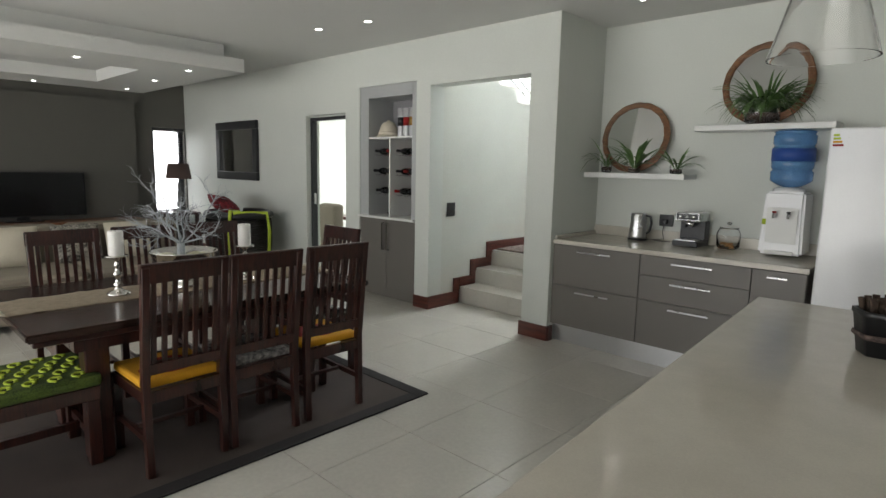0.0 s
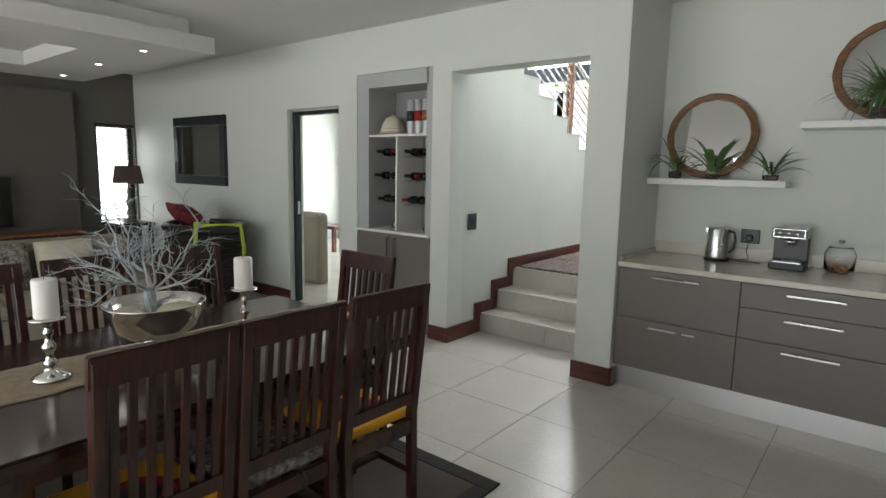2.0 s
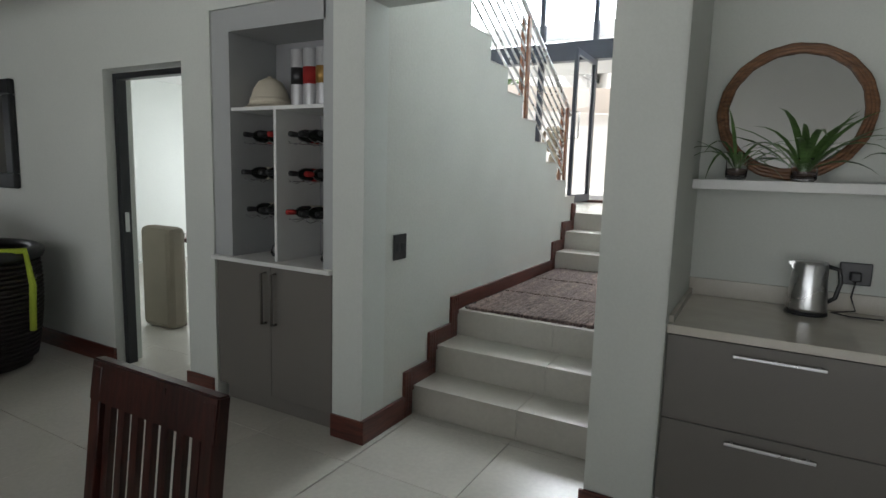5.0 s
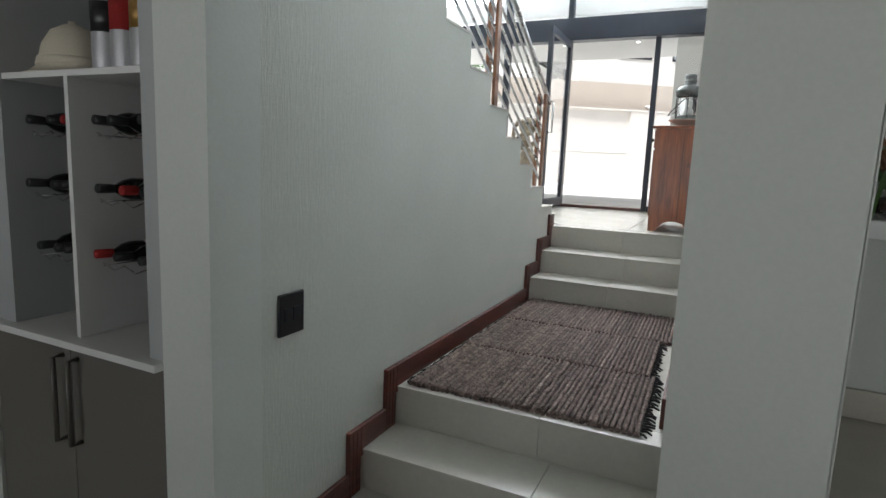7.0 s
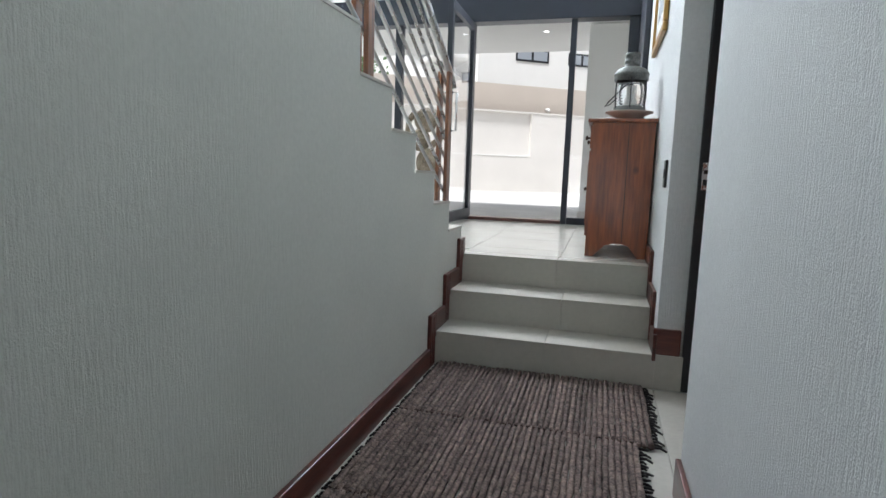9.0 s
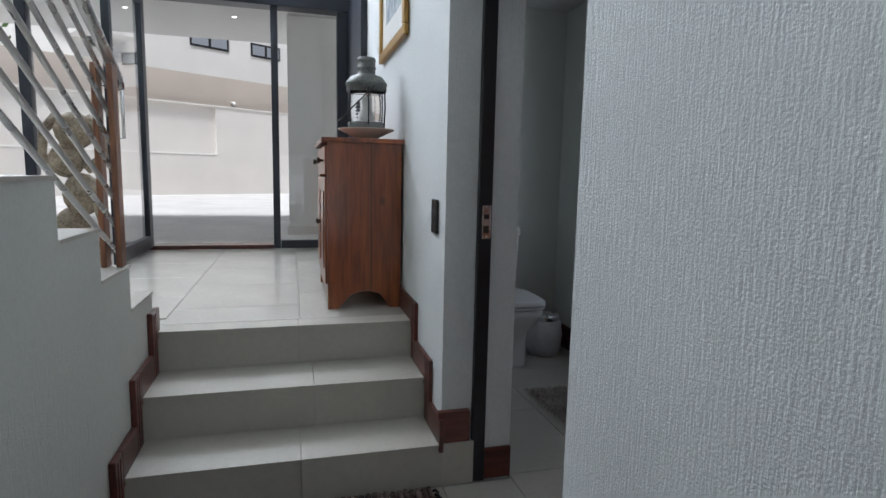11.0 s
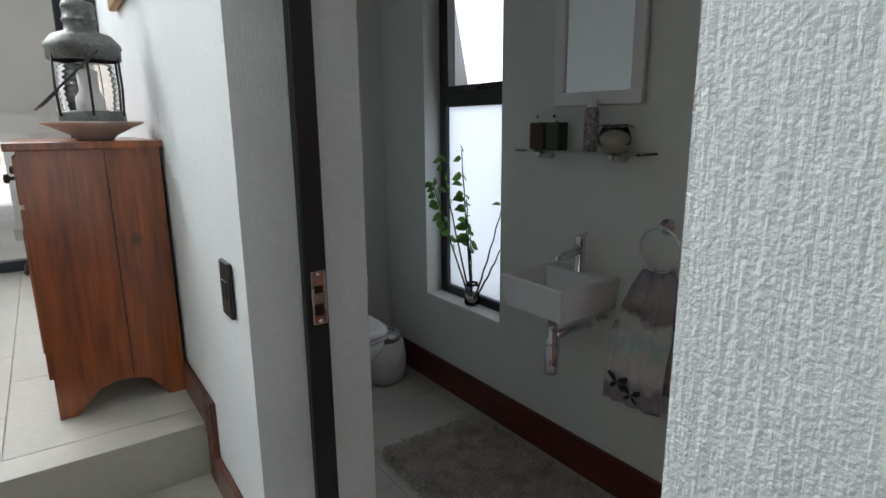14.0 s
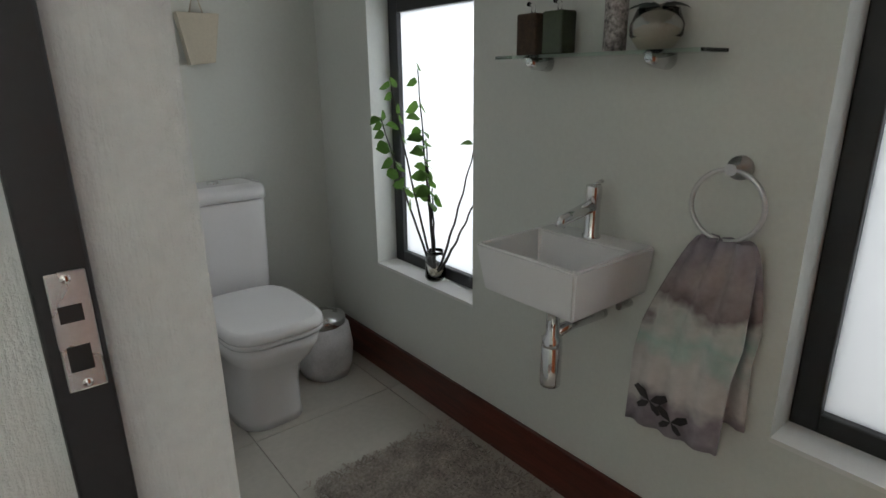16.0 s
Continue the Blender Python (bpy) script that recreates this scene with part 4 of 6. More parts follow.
cushion(pose(-6.85, 3.2, 0.92, 0, -50, 60), FLORAL, "dark red floral cushion on the wicker armchair")
cushion(pose(-7.25, 3.3, 0.90, 0, -40, 80), FLORAL, "dark red floral cushion on the wicker armchair")
side = thing("side_table", "dark wooden side table under the lamp", "table", (-9.30, 3.55, 0))
bar(side, "top", DARKWOOD, -0.24, -0.24, 0.62, 0.24, 0.24, 0.66, bevel=0.005)
for x in (-0.22, 0.17):
    for y in (-0.22, 0.17):
        bar(side, "leg", DARKWOOD, x, y, 0, x + 0.05, y + 0.05, 0.62)
lampt = thing("table_lamp", "turned silver table lamp with a brown drum shade", "lamp", (-9.30, 3.55, 0.66))
part("base", lathe(bmesh.new(), [(0, 0), (0.10, 0), (0.10, 0.02), (0.03, 0.06), (0.05, 0.13), (0.025, 0.2), (0.045, 0.3), (0.02, 0.36), (0.03, 0.45), (0.012, 0.5), (0.012, 0.6), (0, 0.6)], 22), PEWTER, lampt)
SHADE = mat("brown_linen", (0.10, 0.065, 0.055), 0.9, vary=0.1, grain=200, bump=0.2)
part("shade", lathe(bmesh.new(), [(0.20, 0.55), (0.16, 0.80), (0.157, 0.80), (0.197, 0.55)], 30), SHADE, lampt)
tv = thing("television", "large flat black television, switched off", "television", (WEST + 0.13, 1.3, 0.60))
bar(tv, "bezel", BLACK, 0.06, -0.62, 0.06, 0.10, 0.92, 0.70, bevel=0.006)
SCREEN = mat("dark_screen", (0.006, 0.006, 0.007), 0.15, vary=0.1, bump=0)
bar(tv, "screen", SCREEN, 0.1002, -0.60, 0.08, 0.103, 0.90, 0.68)
bar(tv, "foot", BLACK, 0.02, -0.1, 0.0, 0.22, 0.35, 0.015)
bar(tv, "stem", BLACK, 0.06, 0.05, 0.015, 0.09, 0.2, 0.07)
tvu = thing("tv_cabinet", "long low wooden television cabinet", "cabinet", (WEST + 0.13, 0.9, 0))
bar(tvu, "body", DARKWOOD, 0, -1.7, 0.05, 0.48, 1.95, 0.57, bevel=0.004)
bar(tvu, "top", OAKRAIL, -0.005, -1.75, 0.57, 0.5, 2.0, 0.60, bevel=0.004)
for k in range(4):
    bar(tvu, "door", DARKWOOD, 0.481, -1.66 + k * 0.9, 0.08, 0.497, -0.8 + k * 0.9, 0.55, bevel=0.003)
mirr = thing("wall_mirror", "square mirror in a dark carved wooden frame", "mirror", (-7.78, NORTH, 1.67))
for a in ((-0.63, 0.31, 0.63, 0.43), (-0.63, -0.43, 0.63, -0.31), (-0.63, -0.31, -0.51, 0.31), (0.51, -0.31, 0.63, 0.31)):
    bar(mirr, "frame", BLACK, a[0], -0.05, a[1], a[2], -0.002, a[3], bevel=0.012)
bar(mirr, "glass", MIRROR, -0.512, -0.018, -0.312, 0.512, -0.004, 0.312)
# ---- display niche ----
BRONZE = mat("dull_bronze", (0.13, 0.12, 0.105), 0.45, 0.6)
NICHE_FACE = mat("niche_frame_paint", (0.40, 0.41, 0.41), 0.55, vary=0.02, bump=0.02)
TINSILVER = mat("silver_print", (0.42, 0.42, 0.43), 0.35, 0.3)
NX0, NX1, NB = -4.857, -3.918, NORTH + 0.40
cab = thing("wine_cabinet", "built-in grey display cabinet with wine racks over two doors", "cabinet")
NZ = 0.93
for a in ((NX0 + 0.002, NX0 + 0.15, 0.0, 2.362), (NX1 - 0.075, NX1 - 0.002, 0.0, 2.362)):
    bar(cab, "side", NICHE_FACE, a[0], NORTH + 0.012, NZ if a[0] < -4.8 else NZ, a[1], NB, a[3])
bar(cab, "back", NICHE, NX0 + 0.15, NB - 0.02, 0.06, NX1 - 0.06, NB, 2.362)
bar(cab, "top", NICHE_FACE, NX0 + 0.15, NORTH + 0.012, 2.235, NX1 - 0.06, NB - 0.02, 2.362)
bar(cab, "shelf", WHITE, NX0 + 0.15, NORTH + 0.02, 1.79, NX1 - 0.06, NB - 0.02, 1.81)
bar(cab, "divider", WHITE, -4.365, NORTH + 0.02, NZ + 0.001, -4.345, NB - 0.02, 1.79)
bar(cab, "ledge", WHITE, NX0 + 0.002, NORTH - 0.03, NZ - 0.025, NX1 - 0.002, NB - 0.02, NZ, bevel=0.003)
bar(cab, "plinth", GREY, NX0 + 0.03, NORTH + 0.06, 0.0, NX1 - 0.03, NB, 0.10)
bar(cab, "carcass", GREY, NX0 + 0.002, NORTH + 0.03, 0.10, NX1 - 0.002, NB - 0.02, NZ - 0.026)
for x0, x1, hx in ((NX0 + 0.012, -4.392, -4.43), (-4.388, NX1 - 0.012, -4.35)):
    d = bar(cab, "door", GREY, x0, NORTH + 0.008, 0.11, x1, NORTH + 0.029, NZ - 0.03, bevel=0.002)
    part("handle", tube(bmesh.new(), [(hx, NORTH + 0.008, 0.56), (hx, NORTH - 0.028, 0.56), (hx, NORTH - 0.028, 0.86), (hx, NORTH + 0.008, 0.86)], 0.009, 8), BRONZE, d, "dull bronze bar handle")


def bottle(x, y, z, cap, flip):
    b = thing("wine_bottle", "dark wine bottle lying on a wire rack", "bottle", group="wine bottles in the niche")
    part("glass", lathe(bmesh.new(), [(0, 0), (0.036, 0), (0.038, 0.01), (0.038, 0.18), (0.030, 0.21), (0.015, 0.235), (0.014, 0.25)], 16), BOTTLE, b)
    part("capsule", lathe(bmesh.new(), [(0.0145, 0.245), (0.0155, 0.25), (0.0155, 0.30), (0, 0.301)], 12), cap, b, "foil capsule")
    part("wine_label", lathe(bmesh.new(), [(0.0384, 0.06), (0.0386, 0.06), (0.0386, 0.14), (0.0384, 0.14)], 16), CREAM if flip else RED, b)
    b.matrix_world = pose(x, y, z, 88, 0, flip)


rnd = random.Random(5)
for col, (xa, xb) in enumerate(((-4.69, -4.38), (-4.33, -4.0))):
    for row, z in enumerate((1.17, 1.39, 1.61)):
        r = thing("wine_rack", "chrome wire bottle rack fixed in the niche", "rack", group="wine racks")
        for y in (NORTH + 0.10, NORTH + 0.26):
            pts = [(xa + (xb - xa) * k / 12, y, z + 0.010 * math.cos(k * math.pi / 2)) for k in range(13)]
            part("wire", tube(bmesh.new(), pts, 0.003, 6), CHROME, r)
        for x in (xa, xb):
            part("arm", tube(bmesh.new(), [(x, NORTH + 0.10, z), (x, NB - 0.02, z)], 0.003, 6), CHROME, r)
        for k in range(3):
            bottle(xa + 0.055 + k * 0.098, NB - 0.045, z + 0.038, rnd.choice((BLACK, RED, BLACK)), rnd.choice((0, 4, -5)))
for x in (-4.50, -4.10):
    d = thing("decanter", "clear glass wine decanter with a long neck", "decanter", (x, NORTH + 0.2, NZ))
    part("glass", lathe(bmesh.new(), [(0, 0.002), (0.05, 0), (0.062, 0.02), (0.05, 0.06), (0.02, 0.10), (0.017, 0.16), (0.026, 0.19), (0.024, 0.19), (0.015, 0.16), (0.018, 0.10), (0.047, 0.06), (0.058, 0.02), (0, 0.006)], 24), GLASS, d)
hat = thing("pith_helmet", "cream pith helmet on the niche shelf", "hat", (-4.545, NORTH + 0.17, 1.811))
part("crown", lathe(bmesh.new(), [(0.172, 0.004), (0.168, 0.0), (0.13, 0.028), (0.118, 0.06), (0.105, 0.11), (0.075, 0.155), (0.03, 0.178), (0.016, 0.181), (0.014, 0.190), (0, 0.192)], 32, squash=0.85), CREAM, hat)
part("band", lathe(bmesh.new(), [(0.124, 0.036), (0.129, 0.038), (0.123, 0.062), (0.118, 0.062)], 32, squash=0.85), CREAM, hat, "cloth band")
for k, (x, c) in enumerate(((-4.225, BLACK), (-4.135, RED), (-4.045, GILT))):
    t = thing("whisky_tube", "tall silver gift tube with a coloured printed band", "tube", (x, NORTH + 0.075, 1.811), group="gift tubes on the niche shelf")
    part("tube", lathe(bmesh.new(), [(0, 0), (0.042, 0), (0.043, 0.006), (0.043, 0.29), (0.041, 0.296), (0, 0.296)], 24), TINSILVER, t)
    part("printed_band", lathe(bmesh.new(), [(0.0432, 0.11), (0.0436, 0.11), (0.0436, 0.20), (0.0432, 0.20)], 24), c, t, "printed band")

# ---- kitchen ----
KF = 3.88


def drawer_unit(x0, x1, fronts, label):
    u = thing("drawer_unit", label, "cabinet", group="kitchen drawer units")
    bar(u, "carcass", GREY, x0 + 0.001, KF + 0.021, 0.158, x1 - 0.001, KITCHEN - 0.003, 0.862)
    for z0, z1, hz, hx0, hx1 in fronts:
        d = bar(u, "drawer", GREY, x0 + 0.003, KF, z0 + 0.002, x1 - 0.003, KF + 0.019, z1 - 0.002, bevel=0.0015)
        hb = B(hx0, KF - 0.026, hz - 0.006, hx1, KF - 0.018, hz + 0.006, bevel=0.002)
        for x in (hx0 + 0.02, hx1 - 0.03):
            box(hb, x, KF - 0.019, hz - 0.004, x + 0.01, KF + 0.002, hz + 0.004)
        part("handle", hb, STEEL, d, "brushed steel bar handle")


drawer_unit(-2.229, -1.452, [(0.512, 0.860, 0.815, -1.99, -1.69), (0.158, 0.512, 0.467, -1.99, -1.69)], "taupe laminate unit with two deep drawers")
drawer_unit(-1.452, -0.667, [(0.706, 0.860, 0.815, -1.205, -0.915), (0.512, 0.706, 0.660, -1.205, -0.915), (0.158, 0.512, 0.467, -1.205, -0.915)], "taupe laminate unit with three drawers")
drawer_unit(-0.667, -0.345, [(0.158, 0.860, 0.815, -0.57, -0.45)], "narrow taupe laminate unit with one door")
pl = thing("kitchen_plinth", "brushed steel plinth under the drawer units", "plinth")
bar(pl, "strip", PLINTH, -2.229, KF + 0.05, 0.0, -0.345, KF + 0.065, 0.157)
wt = thing("worktop", "pale polished quartz worktop with a low upstand", "worktop")
bar(wt, "slab", QUARTZ, -2.229, KF - 0.012, 0.864, -0.335, KITCHEN - 0.002, 0.900, bevel=0.003)
bar(wt, "upstand", QUARTZ, -2.229, KITCHEN - 0.02, 0.901, -0.335, KITCHEN - 0.002, 0.985, bevel=0.002)
bar(wt, "end_upstand", QUARTZ, -2.229, KF + 0.02, 0.901, -2.21, KITCHEN - 0.021, 0.93)
for x0, x1, z in ((-2.229, -1.335, 1.452), (-1.29, -0.36, 1.832)):
    s = thing("floating_shelf", "thick white lacquered floating shelf", "shelf", group="floating shelves")
    bar(s, "board", WHITE, x0, 4.33, z - 0.022, x1, KITCHEN - 0.002, z + 0.022, bevel=0.003)


def round_mirror(x, z, r):
    m = thing("round_mirror", "round mirror in a coiled rattan frame leaning on the wall", "mirror", (x, KITCHEN - 0.072, z), group="round rattan mirrors")
    m.matrix_world = pose(x, KITCHEN - 0.072, z, -9, 0, 0)
    for k in range(3):
        rr, yy = r - 0.008 - k * 0.014, -0.006 * k
        tmp = bmesh.new()
        tube(tmp, [((rr + 0.002 * math.sin(i * 1.7 + k)) * math.cos(2 * math.pi * i / 60), yy, (rr + 0.002 * math.sin(i * 1.7 + k)) * math.sin(2 * math.pi * i / 60)) for i in range(61)], 0.0115, 8, cap=False)
        part("cane_ring", tmp, RATTAN, m)
    tmp = bmesh.new()
    bmesh.ops.create_cone(tmp, cap_ends=True, segments=56, radius1=r - 0.03, radius2=r - 0.03, depth=0.008, matrix=pose(0, 0.0, 0, 90, 0, 0))
    part("glass", tmp, MIRROR, m)


round_mirror(-1.86, 1.785, 0.305)
round_mirror(-0.855, 2.165, 0.31)


def blade(bm, p, d, length, w, droop, rnd):
    side = Vector((d.y, -d.x, 0))
    side = side.normalized() if side.length > 1e-4 else Vector((1, 0, 0))
    q, rows = Vector(p), []
    n = 6
    for k in range(n + 1):
        f = k / n
        ww = w * math.sin(math.pi * (0.15 + 0.85 * f)) if k < n else 0.0005
        rows.append((bm.verts.new(q - side * ww), bm.verts.new(q + Vector((0, 0, -ww * 0.4))), bm.verts.new(q + side * ww)))
        q = q + d * length / n
        d = (d + Vector((0, 0, -droop / n))).normalized()
    for a, b in zip(rows, rows[1:]):
        for i in (0, 1):
            bm.faces.new((a[i], a[i + 1], b[i + 1], b[i])).smooth = True


def jar_plant(x, y, z, r, h, n, length, w, seed, label, spread=0.9, droop=1.6):
    rnd = random.Random(seed)
    t = thing("jar_plant", label, "plant", (x, y, z), group="plants on the shelves")
    part("jar", lathe(bmesh.new(), [(0, 0.002), (r * 0.8, 0), (r, h * 0.12), (r, h * 0.7), (r * 0.8, h * 0.85), (r * 0.82, h), (r * 0.76, h), (r * 0.74, h * 0.85), (r * 0.94, h * 0.7), (r * 0.94, h * 0.14), (0, 0.006)], 24), GLASS, t)
    part("soil", lathe(bmesh.new(), [(0, 0.007), (r * 0.9, 0.008 + h * 0.1), (r * 0.92, h * 0.38), (0, h * 0.42)], 20), SOIL, t, "dark soil and pebbles")
    bm = bmesh.new()
    for k in range(n):
        a = rnd.uniform(0, 6.283)
        d = Vector((math.cos(a) * spread * rnd.uniform(0.4, 1), -abs(math.sin(a)) * spread * 0.6, rnd.uniform(0.5, 1.3))).normalized()
        blade(bm, (r * 0.3 * math.cos(a), r * 0.3 * math.sin(a), h * 0.4), d, length * rnd.uniform(0.7, 1.1), w, rnd.uniform(0.35, 1.3) * droop, rnd)
    part("leaves", bm, GRASSY, t)


SOIL = mat("brown_soil", (0.06, 0.038, 0.026), 0.95, vary=0.4, scale=60, grain=200, bump=0.6)
jar_plant(-2.06, 4.42, 1.475, 0.045, 0.12, 13, 0.34, 0.008, 1, "small arching plant in a glass jar on the shelf", 1.1, 2.8)
jar_plant(-1.80, 4.42, 1.475, 0.05, 0.10, 16, 0.38, 0.015, 2, "aloe-like plant in a glass jar before the mirror", 0.7)
jar_plant(-1.44, 4.42, 1.475, 0.05, 0.09, 12, 0.28, 0.011, 3, "small leafy plant in a squat glass jar on the shelf", 1.1)
jar_plant(-0.84, 4.415, 1.855, 0.118, 0.19, 110, 0.40, 0.010, 4, "bushy spider plant in a large round glass bowl", 0.85, 2.6)
ket = thing("kettle", "brushed steel electric kettle with a black handle", "kettle", (-1.735, 4.44, 0.901))
part("base", lathe(bmesh.new(), [(0, 0), (0.082, 0), (0.082, 0.012), (0, 0.013)], 28), BLACK, ket)
part("body", lathe(bmesh.new(), [(0, 0.016), (0.077, 0.016), (0.078, 0.03), (0.066, 0.22), (0.062, 0.232), (0, 0.234)], 32), STEEL, ket)
part("handle", tube(bmesh.new(), [(0.062, 0, 0.215), (0.105, 0, 0.205), (0.115, 0, 0.15), (0.10, 0, 0.08), (0.074, 0, 0.06)], 0.010, 8), BLACK, ket)
part("spout", prism(bmesh.new(), [(-0.062, 0.19), (-0.085, 0.225), (-0.055, 0.232)], "y", -0.018, 0.018), STEEL, ket)
sk = thing("wall_socket", "black wall socket with a plug and cord above the worktop", "socket", (-1.555, KITCHEN - 0.002, 1.075))
bar(sk, "plate", BLACK, -0.06, -0.012, -0.05, 0.06, 0.0, 0.05, bevel=0.004)
bar(sk, "plug", BLACK, -0.02, -0.05, -0.03, 0.02, -0.012, 0.01, bevel=0.006)
part("cord", tube(bmesh.new(), [(0, -0.045, -0.03), (-0.01, -0.05, -0.10), (0.01, -0.06, -0.158), (-0.08, -0.10, -0.168), (-0.02, -0.15, -0.168), (0.10, -0.14, -0.168)], 0.0035, 6), BLACK, sk)
cof = thing("coffee_machine", "black and steel espresso machine on the worktop", "coffee machine", (-1.285, 4.44, 0.901))
bar(cof, "base", BLACK, -0.10, -0.13, 0.0, 0.10, 0.13, 0.045, bevel=0.006)
bar(cof, "tower", BLACK, -0.10, 0.03, 0.045, 0.10, 0.13, 0.20, bevel=0.005)
bar(cof, "head", STEEL, -0.10, -0.11, 0.20, 0.10, 0.13, 0.275, bevel=0.010, label="dark steel head")
bar(cof, "control_panel", BLACK, -0.085, -0.114, 0.215, 0.085, -0.111, 0.262)
for k in range(3):
    part("knob", lathe(bmesh.new(), [(0, 0.014), (0.014, 0.012), (0.016, 0)], 14), CHROME, cof).matrix_basis = pose(-0.05 + 0.05 * k, -0.114, 0.238, 90, 0, 0)
part("brew_group", lathe(bmesh.new(), [(0, 0.155), (0.03, 0.155), (0.034, 0.20), (0, 0.20)], 20, (0, -0.04, 0)), CHROME, cof)
part("filter_handle", tube(bmesh.new(), [(0, -0.07, 0.17), (0.0, -0.16, 0.165)], [0.010, 0.013], 8), BLACK, cof)
bar(cof, "drip_tray", STEEL, -0.08, -0.125, 0.046, 0.08, 0.02, 0.052)
jr = thing("biscuit_jar", "clear glass jar with a lid, a few biscuits inside", "jar", (-1.01, 4.48, 0.901))
part("glass", lathe(bmesh.new(), [(0, 0.003), (0.07, 0), (0.085, 0.02), (0.088, 0.12), (0.07, 0.155), (0.065, 0.165), (0.062, 0.165), (0.067, 0.153), (0.083, 0.118), (0.08, 0.022), (0, 0.008)], 28), GLASS, jr)
part("lid", lathe(bmesh.new(), [(0.07, 0.166), (0.072, 0.172), (0.03, 0.185), (0.012, 0.19), (0.02, 0.205), (0, 0.212)], 24), GLASS, jr)
BISC = mat("biscuit", (0.42, 0.22, 0.08), 0.8, vary=0.3, scale=40, grain=150, bump=0.4)
rnd = random.Random(9)
tmp = bmesh.new()
for k in range(9):
    lathe(tmp, [(0, 0), (0.022, 0.001), (0.022, 0.008), (0, 0.009)], 10, (rnd.uniform(-0.045, 0.045), rnd.uniform(-0.045, 0.045), 0.009 + 0.006 * (k // 2)))
part("biscuits", tmp, BISC, jr, "golden biscuits")
cool = thing("water_cooler", "white countertop water dispenser with two taps", "water dispenser", (-0.612, 4.42, 0.901))
tmp = B(-0.14, -0.13, 0.015, 0.14, 0.15, 0.47)
for v in tmp.verts:
    if v.co.z > 0.3:
        v.co.x *= 0.90
        v.co.y = v.co.y * 0.92 + 0.01
bmesh.ops.bevel(tmp, geom=list(tmp.edges), offset=0.018, segments=3, affect="EDGES")
part("body", tmp, CERAMIC, cool)
part("neck", lathe(bmesh.new(), [(0.10, 0.465), (0.105, 0.485), (0.07, 0.50), (0, 0.50)], 26), CERAMIC, cool)
panel = bar(cool, "tap_panel", WHITE, -0.098, -0.1335, 0.10, 0.098, -0.128, 0.355, bevel=0.002)
for x, c in ((-0.045, RED), (0.045, BLACKMETAL)):
    tp = part("tap", tube(bmesh.new(), [(x, -0.13, 0.31), (x, -0.165, 0.315), (x, -0.17, 0.28)], 0.010, 8), STEEL, cool)
    bar(tp, "tap_lever", c, x - 0.011, -0.178, 0.318, x + 0.011, -0.15, 0.33, bevel=0.003)
bar(cool, "drip_tray", WHITE, -0.09, -0.16, 0.02, 0.09, -0.13, 0.045, bevel=0.004)
bar(cool, "label", LIME, -0.125, -0.1335, 0.23, -0.10, -0.1315, 0.27, label="yellow-green sticker")
bt = thing("water_bottle", "large ribbed blue water bottle upturned on the dispenser", "bottle", (-0.612, 4.43, 1.395))
prof = [(0.03, 0.0), (0.09, 0.02), (0.132, 0.05)]
for k in range(4):
    z = 0.06 + k * 0.085
    prof += [(0.135, z), (0.137, z + 0.055), (0.127, z + 0.064), (0.127, z + 0.074)]
prof += [(0.135, 0.40), (0.10, 0.41), (0, 0.41)]
part("bottle", lathe(bmesh.new(), prof, 36), BLUEWATER, bt)
part("bottle_label", lathe(bmesh.new(), [(0.1375, 0.19), (0.1385, 0.19), (0.1385, 0.28), (0.1375, 0.28)], 36), mat("blue_label", (0.02, 0.07, 0.30), 0.5), bt, "dark blue label band")
fri = thing("fridge", "tall white upright fridge with an energy sticker", "fridge", (-0.305, 3.86, 0))
bar(fri, "body", WHITE, 0.0, 0.03, 0.02, 0.78, 0.72, 1.775, bevel=0.006)
bar(fri, "door", CERAMIC, 0.0, -0.03, 0.03, 0.78, 0.027, 1.775, bevel=0.012)
part("handle", tube(bmesh.new(), [(0.72, -0.03, 0.75), (0.72, -0.07, 0.76), (0.72, -0.07, 1.3), (0.72, -0.03, 1.31)], 0.012, 8), STEEL, fri)
stk = bar(fri, "energy_sticker", CERAMIC, 0.015, -0.0318, 1.62, 0.095, -0.0305, 1.75)
for k, c in enumerate((LIME, LIME, YELLOW, RED)):
    bar(stk, "rating_bar", c, 0.02, -0.0328, 1.725 - k * 0.02, 0.05 + k * 0.008, -0.032, 1.738 - k * 0.02)
isl = thing("kitchen_island", "kitchen island with a pale polished quartz top", "counter", (-0.335, 2.72, 0), 3.7)
bar(isl, "slab", QUARTZ, 0.0, -2.52, 0.862, 0.98, 0.0, 0.902, bevel=0.004)
bar(isl, "carcass", GREY, 0.10, -2.45, 0.10, 0.92, -0.06, 0.862)
bar(isl, "plinth", STEEL, 0.15, -2.40, 0.0, 0.87, -0.11, 0.10)
vs = thing("plant_pot", "black hexagonal pot with dried dark pods on the island", "pot", (0.215, 2.05, 0.903))
part("pot", lathe(bmesh.new(), [(0, 0), (0.075, 0), (0.095, 0.13), (0.10, 0.135), (0.10, 0.15), (0.09, 0.15), (0.088, 0.13), (0, 0.12)], 6), BLACK, vs)
part("rope", lathe(bmesh.new(), [(0.088, 0.055), (0.095, 0.062), (0.092, 0.075), (0.088, 0.07)], 6), RAG, vs, "rope band")
rnd = random.Random(12)
tmp = bmesh.new()
